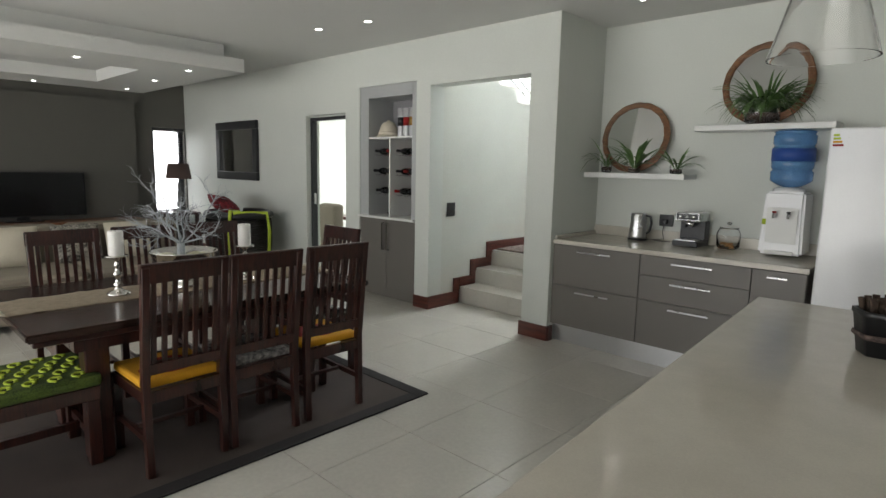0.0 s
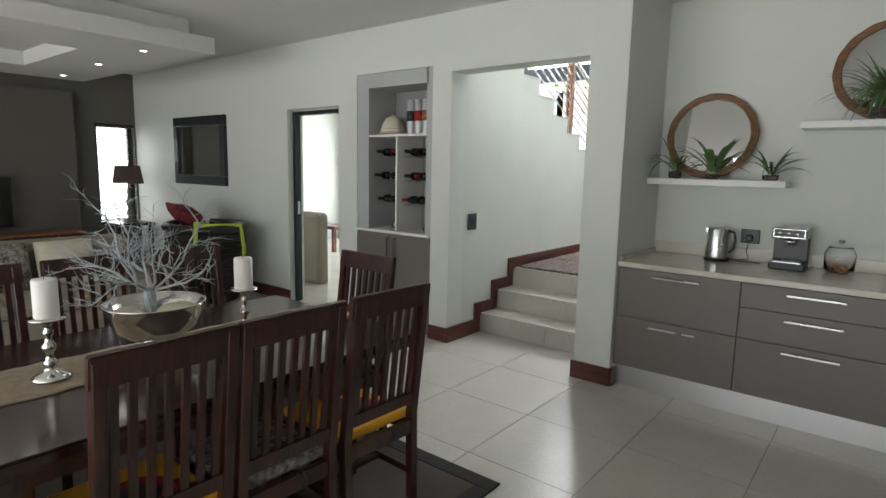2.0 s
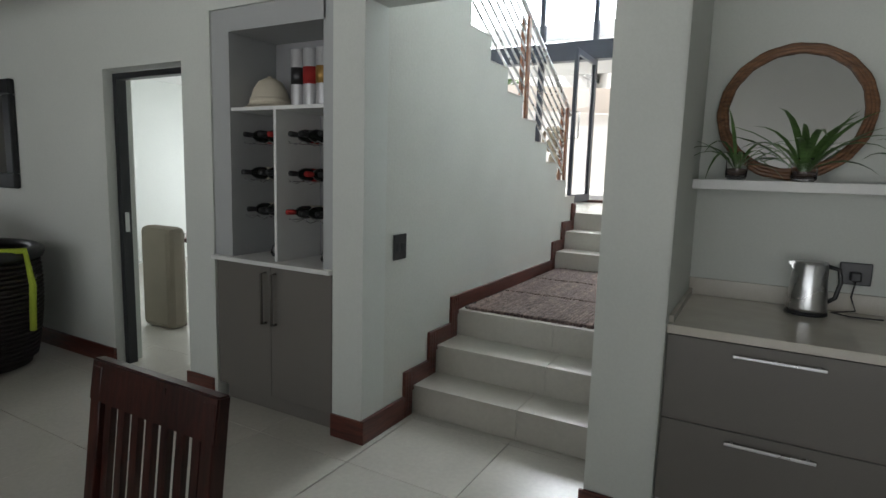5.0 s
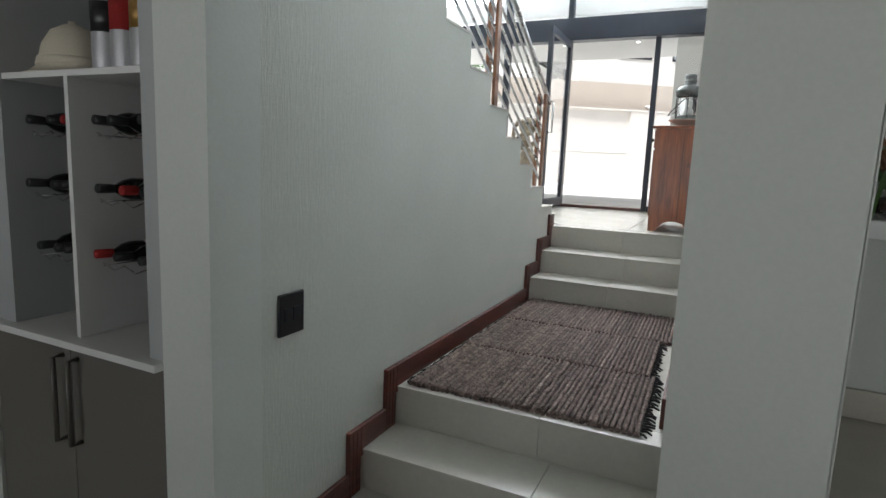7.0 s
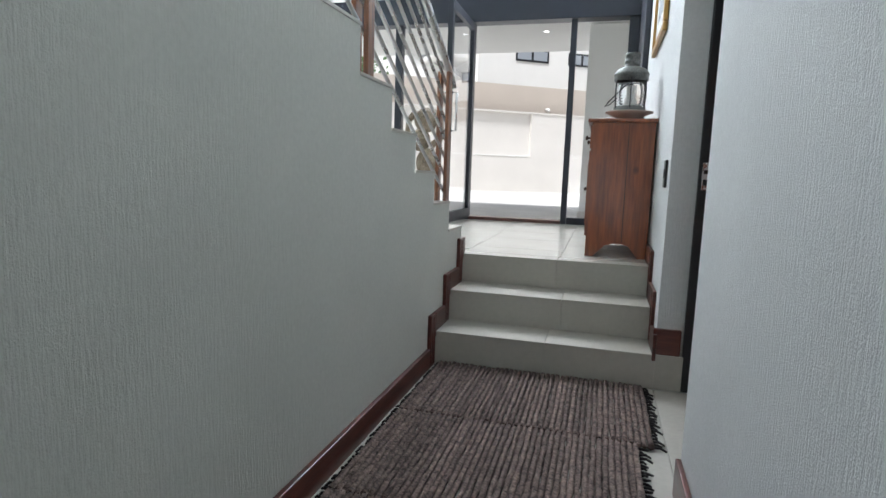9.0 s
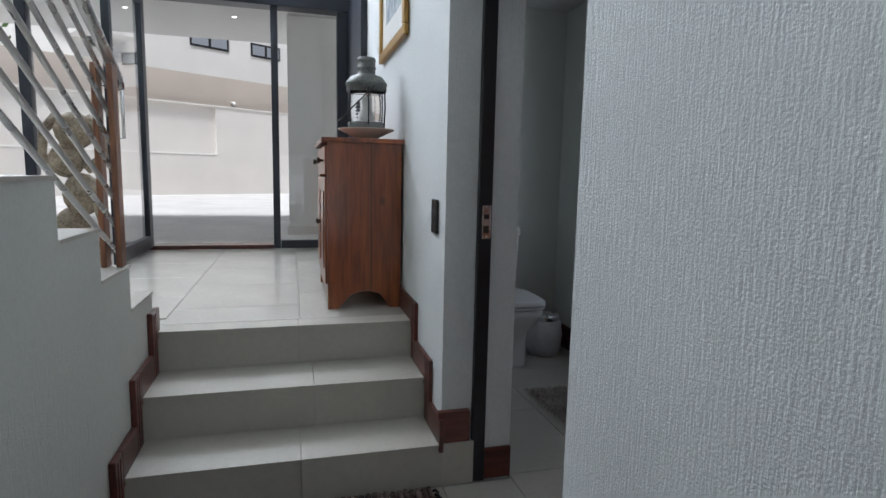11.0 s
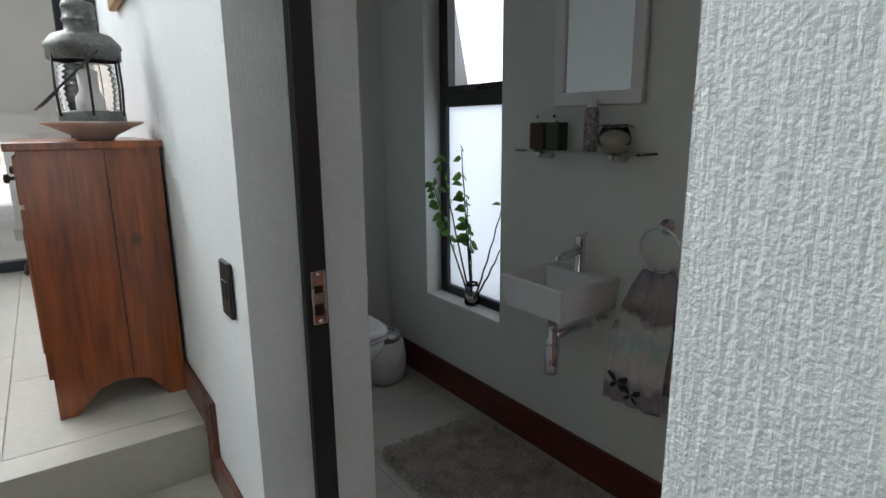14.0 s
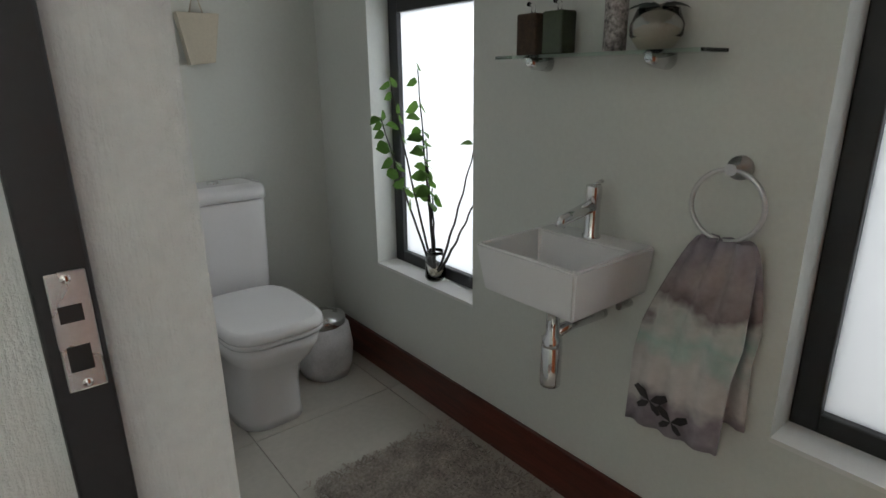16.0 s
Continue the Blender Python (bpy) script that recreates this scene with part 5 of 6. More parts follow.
for k in range(26):
    a = rnd.uniform(0, 6.28)
    r = rnd.uniform(0.0, 0.085)
    tube(tmp, [(r * math.cos(a), r * math.sin(a), 0.12), (r * 1.1 * math.cos(a), r * 1.1 * math.sin(a), 0.17 + rnd.uniform(0, 0.03))], [0.006, 0.012], 6)
tagged(part("seed_pod", tmp, SOIL, vs), kind="stuff")


def pendant(x, y):
    p = thing("pendant_lamp", "ribbed clear glass pendant shade hung over the kitchen island", "lamp", (x, y, 1.74), group="glass pendants over the island")
    prof = []
    for k in range(9):
        r = 0.105 - 0.0085 * k
        prof += [(r, 0.03 * k), (r - 0.006, 0.03 * k + 0.022)]
    outer = prof + [(0.022, 0.29), (0.020, 0.33)]
    part("shade", lathe(bmesh.new(), outer + [(r - 0.004, z) for r, z in reversed(outer)], 28), GLASS, p, "ribbed clear glass cone")
    part("socket", lathe(bmesh.new(), [(0, 0.27), (0.014, 0.27), (0.016, 0.33), (0.012, 0.36), (0, 0.36)], 16), STEEL, p)
    part("cord", tube(bmesh.new(), [(0, 0, 0.36), (0, 0, CEILING - 1.75)], 0.003, 6), STEEL, p)
    part("ceiling_rose", lathe(bmesh.new(), [(0, CEILING - 1.765), (0.045, CEILING - 1.76), (0.05, CEILING - 1.741), (0, CEILING - 1.741)], 20), STEEL, p)


pendant(0.11, 1.17)
pendant(0.30, 1.52)
# ---- stairs and entrance ----
RX = -3.745
rail = thing("stair_railing", "stair railing of slanting steel tubes on flat wooden posts", "railing")
SL = -RISE / RUN
for y in (7.19, 6.05, 4.91):
    zb = ENTRY + RISE * (int((FOOT - y) / RUN) + 1) + 0.013
    zt = 2.15 + SL * (y - 7.19)
    for dx in (-0.045, 0.005):
        bar(rail, "post", OAKRAIL, RX + dx, y - 0.03, zb, RX + dx + 0.02, y + 0.03, zt, bevel=0.003)
for k in range(7):
    z = 1.485 + k * 0.099
    part("tube_rail", tube(bmesh.new(), [(RX, 7.23, z + SL * 0.04), (RX, 4.45, z + SL * (4.45 - 7.19))], 0.009, 8), STEEL, rail)
part("handrail", tube(bmesh.new(), [(RX, 7.33, 2.08), (RX, 7.32, 2.115), (RX, 7.19, 2.19), (RX, 4.45, 2.19 + SL * (4.45 - 7.19))], 0.021, 12), STEEL, rail, "brushed steel handrail")
FIG = mat("carved_pale_wood", (0.36, 0.28, 0.20), 0.7, vary=0.5, scale=18, grain=90, bump=0.4, color2=(0.50, 0.42, 0.32))
tmp = bmesh.new()
for x, y, z, r, q in ((0, 0, 0.10, 0.10, 1.2), (0.02, 0, 0.28, 0.085, 1.1), (-0.02, 0.0, 0.45, 0.075, 1.2), (0.03, 0, 0.60, 0.085, 1.2), (-0.03, 0, 0.76, 0.075, 1.1), (0.01, 0, 0.90, 0.085, 1.05), (0.0, -0.05, 0.88, 0.04, 1.0)):
    lathe(tmp, [(0, -r * q)] + [(r * math.sin(a), -r * q * math.cos(a)) for a in (0.4, 0.8, 1.2, 1.57, 1.95, 2.35, 2.75)] + [(0, r * q)], 16, (x, y, z))
for s in (1, -1):
    tube(tmp, [(0.05 * s, 0, 0.72), (0.13 * s, 0, 0.78), (0.12 * s, 0, 0.9), (0.06 * s, 0, 0.96)], [0.026, 0.022, 0.022, 0.028], 8)
    tube(tmp, [(0.05 * s, 0, 0.40), (0.12 * s, -0.02, 0.45), (0.10 * s, -0.04, 0.56)], [0.026, 0.024, 0.022], 8)
    tube(tmp, [(0.04 * s, 0, 0.10), (0.10 * s, -0.03, 0.22), (0.06 * s, -0.05, 0.34)], [0.03, 0.028, 0.026], 8)
tagged(part("sculpture", tmp, FIG), "tall carved pale wooden totem sculpture of stacked figures", "sculpture").matrix_world = pose(-4.12, 7.98, ENTRY - 0.02)
mat_ = thing("rag_rug", "three brown woven rag mats with frayed edges on the landing", "rug", (0, 0, LANDING))
rnd = random.Random(21)
for m_i, (y0, y1, x1) in enumerate(((4.93, 5.62, -2.63), (5.60, 6.28, -2.66), (6.26, 6.93, -2.60))):
    x0 = -3.66
    n = 44
    for k in range(n):
        x = x0 + (x1 - x0) * (k + 0.5) / n
        z = 0.009 + 0.003 * m_i
        pts = [(x + 0.006 * noise.noise((i * 0.9, k * 3.1, m_i)), y0 + (y1 - y0) * i / 18 + (0.012 * noise.noise((k * 1.3, m_i, 2)) if i in (0, 18) else 0), z + 0.005 * noise.noise((i * 1.7, k * 2.3, 5))) for i in range(19)]
        part("strand", tube(bmesh.new(), pts, [0.0125 + 0.0045 * noise.noise((i * 1.9, k * 1.1, 7)) for i in range(19)], 5), RAG, mat_)
    for x, s in ((x0, -1), (x1, 1)):
        tmp = bmesh.new()
        for k in range(26):
            y = y0 + (y1 - y0) * (k + 0.5) / 26
            ln = rnd.uniform(0.02, 0.05) * (0.5 if s < 0 else 1)
            tube(tmp, [(x, y, 0.01), (x + s * ln * 0.5, y + rnd.uniform(-0.01, 0.01), 0.012), (x + s * ln, y + rnd.uniform(-0.015, 0.015), 0.004)], [0.006, 0.0055, 0.004], 5)
        tagged(part("fringe", tmp, RUGEDGE, mat_, "dark knotted fringe"), kind="stuff")


def switch(x, y, z, s, w, h):
    t = thing("light_switch", "black plastic light switch plate with rounded ends", "switch", (x, y, z), group="light switches")
    bar(t, "plate", BLACK, 0.0 if s > 0 else -0.012, -w / 2, -h / 2, 0.012 if s > 0 else 0.0, w / 2, h / 2, bevel=0.005)
    for k in (-1, 1):
        bar(t, "rocker", BLACKMETAL, s * 0.012 - 0.003, k * w * 0.17 - w * 0.15, -h * 0.16, s * 0.012 + 0.003, k * w * 0.17 + w * 0.15, h * 0.16, bevel=0.002)


switch(STAIR_L + 0.001, 4.170, 1.045, 1, 0.125, 0.145)
switch(STAIR_R - 0.001, 7.135, 1.62, -1, 0.08, 0.14)
pg = thing("floor_socket", "black socket plate low on the rough landing wall", "socket", (STAIR_R + 0.006, 5.32, 0.74))
bar(pg, "plate", BLACK, -0.014, -0.06, -0.04, 0.0, 0.06, 0.04, bevel=0.004)

CX0, CX1, CY0, CY1 = -2.945, -2.562, 7.835, 8.625
cup = thing("pine_cabinet", "orange varnished pine cupboard with a drawer over doors", "cabinet", (0, 0, ENTRY))
for y in (CY0, CY1 - 0.022):
    out = [(CX0, 0), (CX0 + 0.05, 0), (CX0 + 0.085, 0.035), (CX0 + 0.12, 0.075), (CX0 + 0.17, 0.09), (CX0 + 0.22, 0.09), (CX0 + 0.27, 0.075), (CX0 + 0.30, 0.035), (CX0 + 0.325, 0), (CX1 - 0.002, 0), (CX1 - 0.002, 0.86), (CX0, 0.86)]
    part("side_panel", prism(bmesh.new(), out, "y", y, y + 0.022), PINE, cup)
bar(cup, "plank_joint", SOIL, -2.723, CY0 - 0.0012, 0.10, -2.719, CY0 + 0.003, 0.855)
bar(cup, "top", PINE, CX0 - 0.03, CY0 - 0.02, 0.86, CX1 + 0.008, CY1 + 0.02, 0.885, bevel=0.004)
bar(cup, "back", PINE, CX1 - 0.014, CY0 + 0.022, 0.08, CX1 - 0.003, CY1 - 0.022, 0.86)
bar(cup, "bottom", PINE, CX0 + 0.01, CY0 + 0.022, 0.10, CX1 - 0.014, CY1 - 0.022, 0.12)
bar(cup, "front_rail", PINE, CX0, CY0 + 0.022, 0.06, CX0 + 0.02, CY1 - 0.022, 0.12)
d = bar(cup, "drawer", PINE, CX0 - 0.012, CY0 + 0.03, 0.70, CX0 + 0.012, CY1 - 0.03, 0.845, bevel=0.003)
for y in (CY0 + 0.16, CY1 - 0.16):
    part("knob", lathe(bmesh.new(), [(0.006, 0), (0.006, 0.015), (0.016, 0.022), (0.014, 0.032), (0, 0.035)], 14), SOIL, d).matrix_basis = pose(CX0 - 0.012, y, 0.772, 0, -90, 0)
for y0, y1, ky in ((CY0 + 0.03, (CY0 + CY1) / 2 - 0.002, (CY0 + CY1) / 2 - 0.05), ((CY0 + CY1) / 2 + 0.002, CY1 - 0.03, (CY0 + CY1) / 2 + 0.05)):
    dd = bar(cup, "cupboard_door", PINE, CX0 - 0.012, y0, 0.13, CX0 + 0.010, y1, 0.685, bevel=0.003)
    bar(dd, "door_panel", PINE, CX0 - 0.018, y0 + 0.07, 0.20, CX0 - 0.0125, y1 - 0.07, 0.61, bevel=0.002)
    part("knob", lathe(bmesh.new(), [(0.006, 0), (0.006, 0.015), (0.015, 0.022), (0, 0.033)], 14), SOIL, dd).matrix_basis = pose(CX0 - 0.012, ky, 0.43, 0, -90, 0)
LX, LY, LZ = -2.725, 8.02, ENTRY + 0.887
dish = thing("dish", "wide pale pottery dish under the lantern", "dish", (LX, LY, LZ))
part("dish", lathe(bmesh.new(), [(0, 0), (0.055, 0), (0.065, 0.012), (0.11, 0.035), (0.15, 0.052), (0.152, 0.058), (0.14, 0.055), (0.09, 0.036), (0, 0.026)], 36), mat("pale_pottery", (0.52, 0.42, 0.36), 0.5), dish)
lan = thing("ship_lantern", "weathered zinc ship's lantern with a ribbed glass lens", "lantern", (LX, LY, LZ + 0.036))
part("base", lathe(bmesh.new(), [(0, 0), (0.098, 0), (0.10, 0.008), (0.10, 0.05), (0.096, 0.056), (0, 0.056)], 32), PEWTER, lan)
prof = []
for k in range(9):
    prof += [(0.082 + 0.006 * math.sin(k / 8 * math.pi), 0.058 + 0.0172 * k), (0.076 + 0.006 * math.sin(k / 8 * math.pi), 0.066 + 0.0172 * k)]
part("lens", lathe(bmesh.new(), [(0, 0.057)] + prof + [(0, 0.214)], 32), GLASS, lan, "ribbed clear lens")
part("burner", lathe(bmesh.new(), [(0, 0.058), (0.03, 0.058), (0.03, 0.10), (0.02, 0.12), (0.022, 0.18), (0, 0.19)], 18), CANDLE, lan, "pale inner burner")
part("hood", lathe(bmesh.new(), [(0.10, 0.215), (0.107, 0.22), (0.107, 0.25), (0.112, 0.256), (0.108, 0.268), (0.085, 0.295), (0.05, 0.308), (0.047, 0.31), (0.047, 0.335), (0.051, 0.338), (0.051, 0.345), (0.047, 0.348), (0.047, 0.375), (0.05, 0.38), (0.044, 0.396), (0, 0.40)], 32), PEWTER, lan)
for k in range(6):
    a = 0.5 + k * math.pi / 3
    part("guard_bar", tube(bmesh.new(), [(0.103 * math.cos(a), 0.103 * math.sin(a), 0.04), (0.108 * math.cos(a), 0.108 * math.sin(a), 0.13), (0.105 * math.cos(a), 0.105 * math.sin(a), 0.23)], 0.004, 6), BLACKMETAL, lan)
part("bail_handle", tube(bmesh.new(), [(0.03, -0.112, 0.24), (-0.05, -0.14, 0.16), (-0.13, -0.10, 0.08), (-0.155, 0.0, 0.06), (-0.13, 0.10, 0.08), (-0.05, 0.14, 0.16), (0.03, 0.112, 0.24)], 0.004, 6), BLACKMETAL, lan)
pic = thing("framed_picture", "gilt-framed picture with a white mount and grey-blue image", "picture", (STAIR_R - 0.001, 8.15, 2.47))
for a in ((-0.41, 0.0, 0.41, 0.055), (-0.41, 0.85, 0.41, 0.905), (-0.41, 0.055, -0.355, 0.85), (0.355, 0.055, 0.41, 0.85)):
    bar(pic, "frame", GILT, -0.03, a[0], a[1], -0.001, a[2], a[3], bevel=0.008)
bar(pic, "mount", WHITE, -0.012, -0.356, 0.054, -0.002, 0.356, 0.851)
PAINT = mat("grey_blue_print", (0.16, 0.20, 0.24), 0.6, vary=0.3, scale=5, grain=20, bump=0, color2=(0.40, 0.44, 0.46))
bar(pic, "print", PAINT, -0.0135, -0.24, 0.19, -0.0122, 0.24, 0.72)
panel = thing("door_4", "dark metal shutter frame in the entrance corner", "door")
panel["kind"] = "structure"
bar(panel, "frame", NAVYMETAL, STAIR_R - 0.05, 9.35, ENTRY, STAIR_R - 0.002, 10.33, 3.6, bevel=0.004)

# ---- washroom ----
TXC = -1.735
wcb = thing("toilet", "white close-coupled ceramic toilet with the lid down", "toilet", (TXC, 0.028, LANDING))
wcb.scale = (1, 1, 1.03)


def rounded(bm, sections, n=40, power=3.2):
    """Stacks rounded-square sections (z, y front, y back, half width)."""
    rings = []
    for z, yf, yb, w in sections:
        cy, hy = (yf + yb) / 2, (yb - yf) / 2
        ring = []
        for i in range(n):
            a = 2 * math.pi * i / n
            c, s = math.cos(a), math.sin(a)
            k = (abs(c) ** power + abs(s) ** power) ** (-1 / power)
            ring.append(bm.verts.new((w * k * c, cy + hy * k * s, z)))
        rings.append(ring)
    for a, b in zip(rings, rings[1:]):
        for i in range(n):
            bm.faces.new((a[i], a[(i + 1) % n], b[(i + 1) % n], b[i])).smooth = True
    bm.faces.new(rings[0][::-1]), bm.faces.new(rings[-1])
    return bm


part("pan", rounded(bmesh.new(), [(0.0, 8.205, 8.74, 0.14), (0.03, 8.21, 8.74, 0.136), (0.16, 8.20, 8.74, 0.13), (0.24, 8.17, 8.74, 0.135), (0.31, 8.09, 8.74, 0.162), (0.36, 8.06, 8.74, 0.183), (0.40, 8.055, 8.74, 0.186)], power=3.8), CERAMIC, wcb)
part("seat", rounded(bmesh.new(), [(0.403, 8.055, 8.54, 0.184), (0.412, 8.05, 8.545, 0.188), (0.420, 8.055, 8.54, 0.184)], power=4.2), CERAMIC, wcb)
part("lid", rounded(bmesh.new(), [(0.424, 8.05, 8.545, 0.186), (0.434, 8.045, 8.55, 0.190), (0.452, 8.05, 8.545, 0.186), (0.460, 8.075, 8.525, 0.168)], power=4.2), CERAMIC, wcb)
part("cistern", rounded(bmesh.new(), [(0.402, 8.60, 8.765, 0.165), (0.43, 8.585, 8.77, 0.172), (0.80, 8.565, 8.772, 0.182), (0.81, 8.565, 8.772, 0.182)], power=6), CERAMIC, wcb)
part("cistern_lid", rounded(bmesh.new(), [(0.813, 8.557, 8.774, 0.188), (0.85, 8.557, 8.774, 0.188), (0.868, 8.57, 8.77, 0.178), (0.874, 8.60, 8.75, 0.14)], power=6), CERAMIC, wcb)
part("flush_button", lathe(bmesh.new(), [(0.024, 0.873), (0.024, 0.879), (0.020, 0.882), (0, 0.882)], 20, (0.0, 8.67, 0)), CHROME, wcb)
part("bolt_cap", lathe(bmesh.new(), [(0.008, 0), (0.007, 0.004), (0, 0.005)], 12), CHROME, wcb).matrix_basis = pose(-0.123, 8.36, 0.05, 0, -90, 0)
rollh = thing("toilet_roll_stand", "white spare toilet rolls beside the toilet", "toilet roll", (-1.985, 8.62, LANDING))
for z in (0.0, 0.102):
    part("roll", lathe(bmesh.new(), [(0.02, 0.002), (0.055, 0), (0.056, 0.1), (0.02, 0.1), (0.02, 0.002)], 22), CERAMIC, rollh)
bag = thing("waste_bin", "small bin lined with a crumpled white plastic bag", "bin", (-1.39, 8.50, LANDING))
tmp = lathe(bmesh.new(), [(0, 0), (0.10, 0.0), (0.125, 0.06), (0.13, 0.15), (0.115, 0.24), (0.10, 0.25)], 30)
for v in tmp.verts:
    k = 1 + 0.16 * noise.noise(v.co * 14)
    v.co.x, v.co.y = v.co.x * k, v.co.y * k
part("bag", tmp, mat("thin_plastic", (0.62, 0.62, 0.63), 0.35, vary=0.1, scale=20, bump=0.4), bag, "crumpled translucent bag")
part("bin", lathe(bmesh.new(), [(0, 0.004), (0.085, 0.004), (0.10, 0.27), (0.098, 0.285), (0.03, 0.30), (0, 0.302)], 26), STEEL, bag, "steel bin")

bas = thing("basin", "small square white wall-hung ceramic hand basin", "basin", (0, 0, 0))
x0, x1, y0, y1, zb, zt = -1.488, WC_E - 0.001, 7.04, 7.365, 1.31, 1.44
bm = bmesh.new()
o = [(x0, y0), (x1, y0), (x1, y1), (x0, y1)]
i_ = [(x0 + 0.014, y0 + 0.014), (x1 - 0.085, y0 + 0.014), (x1 - 0.085, y1 - 0.014), (x0 + 0.014, y1 - 0.014)]
fl = [(x0 + 0.04, y0 + 0.04), (x1 - 0.11, y0 + 0.04), (x1 - 0.11, y1 - 0.04), (x0 + 0.04, y1 - 0.04)]
lo = [(x0 + 0.02, y0 + 0.015), (x1, y0 + 0.015), (x1, y1 - 0.015), (x0 + 0.02, y1 - 0.015)]
R4 = [[bm.verts.new((*p, z)) for p in q] for q, z in ((lo, zb), (o, zt), (i_, zt), (fl, zb + 0.035))]
for a, b in zip(R4, R4[1:]):
    for k in range(4):
        bm.faces.new((a[k], a[(k + 1) % 4], b[(k + 1) % 4], b[k]))
bm.faces.new(R4[0][::-1]), bm.faces.new(R4[-1])
bmesh.ops.bevel(bm, geom=list(bm.edges), offset=0.006, segments=3, affect="EDGES")
part("bowl", bm, CERAMIC, bas)
part("drain", lathe(bmesh.new(), [(0.02, 0.002), (0.016, 0.004), (0, 0.004)], 18, (-1.375, 7.2, zb + 0.036)), CHROME, bas)
tap = part("tap", lathe(bmesh.new(), [(0.024, 0), (0.024, 0.006), (0.020, 0.01), (0.019, 0.10), (0.021, 0.105), (0.021, 0.135), (0.018, 0.14), (0, 0.14)], 24, (-1.222, 7.20, zt)), CHROME, bas, "chrome mixer tap")
part("spout", tube(bmesh.new(), [(-1.225, 7.20, zt + 0.085), (-1.29, 7.20, zt + 0.074), (-1.345, 7.20, zt + 0.064), (-1.35, 7.20, zt + 0.048)], [0.018, 0.016, 0.014, 0.012], 12), CHROME, tap)
part("lever", tube(bmesh.new(), [(-1.222, 7.20, zt + 0.138), (-1.19, 7.20, zt + 0.146)], 0.006, 8), CHROME, tap)
part("trap", lathe(bmesh.new(), [(0.018, 0.0), (0.018, 0.10), (0.027, 0.105), (0.027, 0.14), (0.018, 0.15), (0.018, 0.235), (0.03, 0.24), (0.03, 0.26)], 20, (-1.36, 7.2, zb - 0.26)), CHROME, bas, "chrome bottle trap")
part("trap_cup", lathe(bmesh.new(), [(0, -0.03), (0.026, -0.03), (0.028, -0.02), (0.028, 0.085), (0.02, 0.095), (0.018, 0.1)], 24, (-1.36, 7.2, zb - 0.23)), CHROME, bas)
part("waste_pipe", tube(bmesh.new(), [(-1.345, 7.2, zb - 0.11), (-1.28, 7.195, zb - 0.10), (-1.20, 7.18, zb - 0.095), (WC_E, 7.18, zb - 0.095)], 0.016, 10), CHROME, bas)
part("angle_valve", tube(bmesh.new(), [(WC_E, 7.10, zb - 0.04), (-1.215, 7.10, zb - 0.04), (-1.215, 7.10, zb + 0.002)], 0.011, 10), CHROME, bas)
SOAPGREEN = mat("soap_green", (0.035, 0.055, 0.022), 0.25, vary=0.15, bump=0)
gs = thing("glass_shelf", "green-edged glass shelf on two chrome brackets", "shelf")
bar(gs, "glass", GREENGLASS, -1.29, 6.92, 1.895, WC_E - 0.004, 7.505, 1.903)
for y in (7.06, 7.42):
    part("bracket", tube(bmesh.new(), [(WC_E, y, 1.885), (-1.23, y, 1.885), (-1.25, y, 1.888)], [0.024, 0.018, 0.010], 14), CHROME, gs)
for k, (y, c) in enumerate(((7.425, SOIL), (7.335, SOAPGREEN))):
    b = thing("soap_bottle", "square glass soap bottle with a pear label", "bottle", (-1.23, y, 1.9035), group="soap bottles on the glass shelf")
    bar(b, "bottle", c, -0.028, -0.034, 0.0, 0.028, 0.034, 0.105, bevel=0.005)
    part("pear_label", lathe(bmesh.new(), [(0, 0.022), (0.015, 0.03), (0.017, 0.045), (0.009, 0.062), (0.004, 0.075), (0, 0.077)], 14, (-0.022, 0, 0), 1.0), mat("pear_yellow", (0.42, 0.40, 0.10), 0.6) if not k else LIME, b, "pear picture").scale = (0.6, 1, 1)
    part("pump", tube(bmesh.new(), [(0, 0, 0.105), (0, 0, 0.125), (-0.02, 0, 0.128)], 0.006, 8), GLASS, b)
FLOWER = mat("grey_flower_print", (0.10, 0.09, 0.09), 0.7, vary=0.6, scale=40, grain=120, bump=0.1, color2=(0.55, 0.50, 0.48))
can = thing("air_freshener", "tall can with a grey flower print", "can", (-1.23, 7.165, 1.9035))
part("can", lathe(bmesh.new(), [(0, 0), (0.026, 0), (0.027, 0.005), (0.027, 0.14), (0.02, 0.155), (0, 0.156)], 22), FLOWER, can)
part("cap", lathe(bmesh.new(), [(0.019, 0.156), (0.019, 0.185), (0, 0.19)], 18), CERAMIC, can)
gb = thing("potpourri_bowl", "round glass bowl of shells with a metal leaf lid", "bowl", (-1.235, 7.055, 1.9035))
part("glass", lathe(bmesh.new(), [(0, 0.002), (0.035, 0), (0.056, 0.03), (0.058, 0.05), (0.045, 0.085), (0.042, 0.085), (0.054, 0.05), (0.052, 0.03), (0, 0.006)], 26), GLASS, gb)
part("shells", lathe(bmesh.new(), [(0, 0.008), (0.045, 0.02), (0.05, 0.04), (0.03, 0.052), (0, 0.055)], 16), CREAM, gb)
tmp = bmesh.new()
for k in range(5):
    a = k * 1.257
    blade(tmp, (0, 0, 0.085), Vector((math.cos(a), math.sin(a), 0.6)).normalized(), 0.075, 0.016, 1.5, random)
part("leaf_lid", tmp, PEWTER, gb)
wm = thing("washroom_mirror", "rectangular mirror in a plain white frame over the shelf", "mirror", (WC_E - 0.001, 7.19, 2.068))
for a in ((-0.205, 0, 0.205, 0.05), (-0.205, 0.60, 0.205, 0.65), (-0.205, 0.05, -0.155, 0.60), (0.155, 0.05, 0.205, 0.60)):
    bar(wm, "frame", WHITE, -0.022, a[0], a[1], 0.0, a[2], a[3], bevel=0.004)
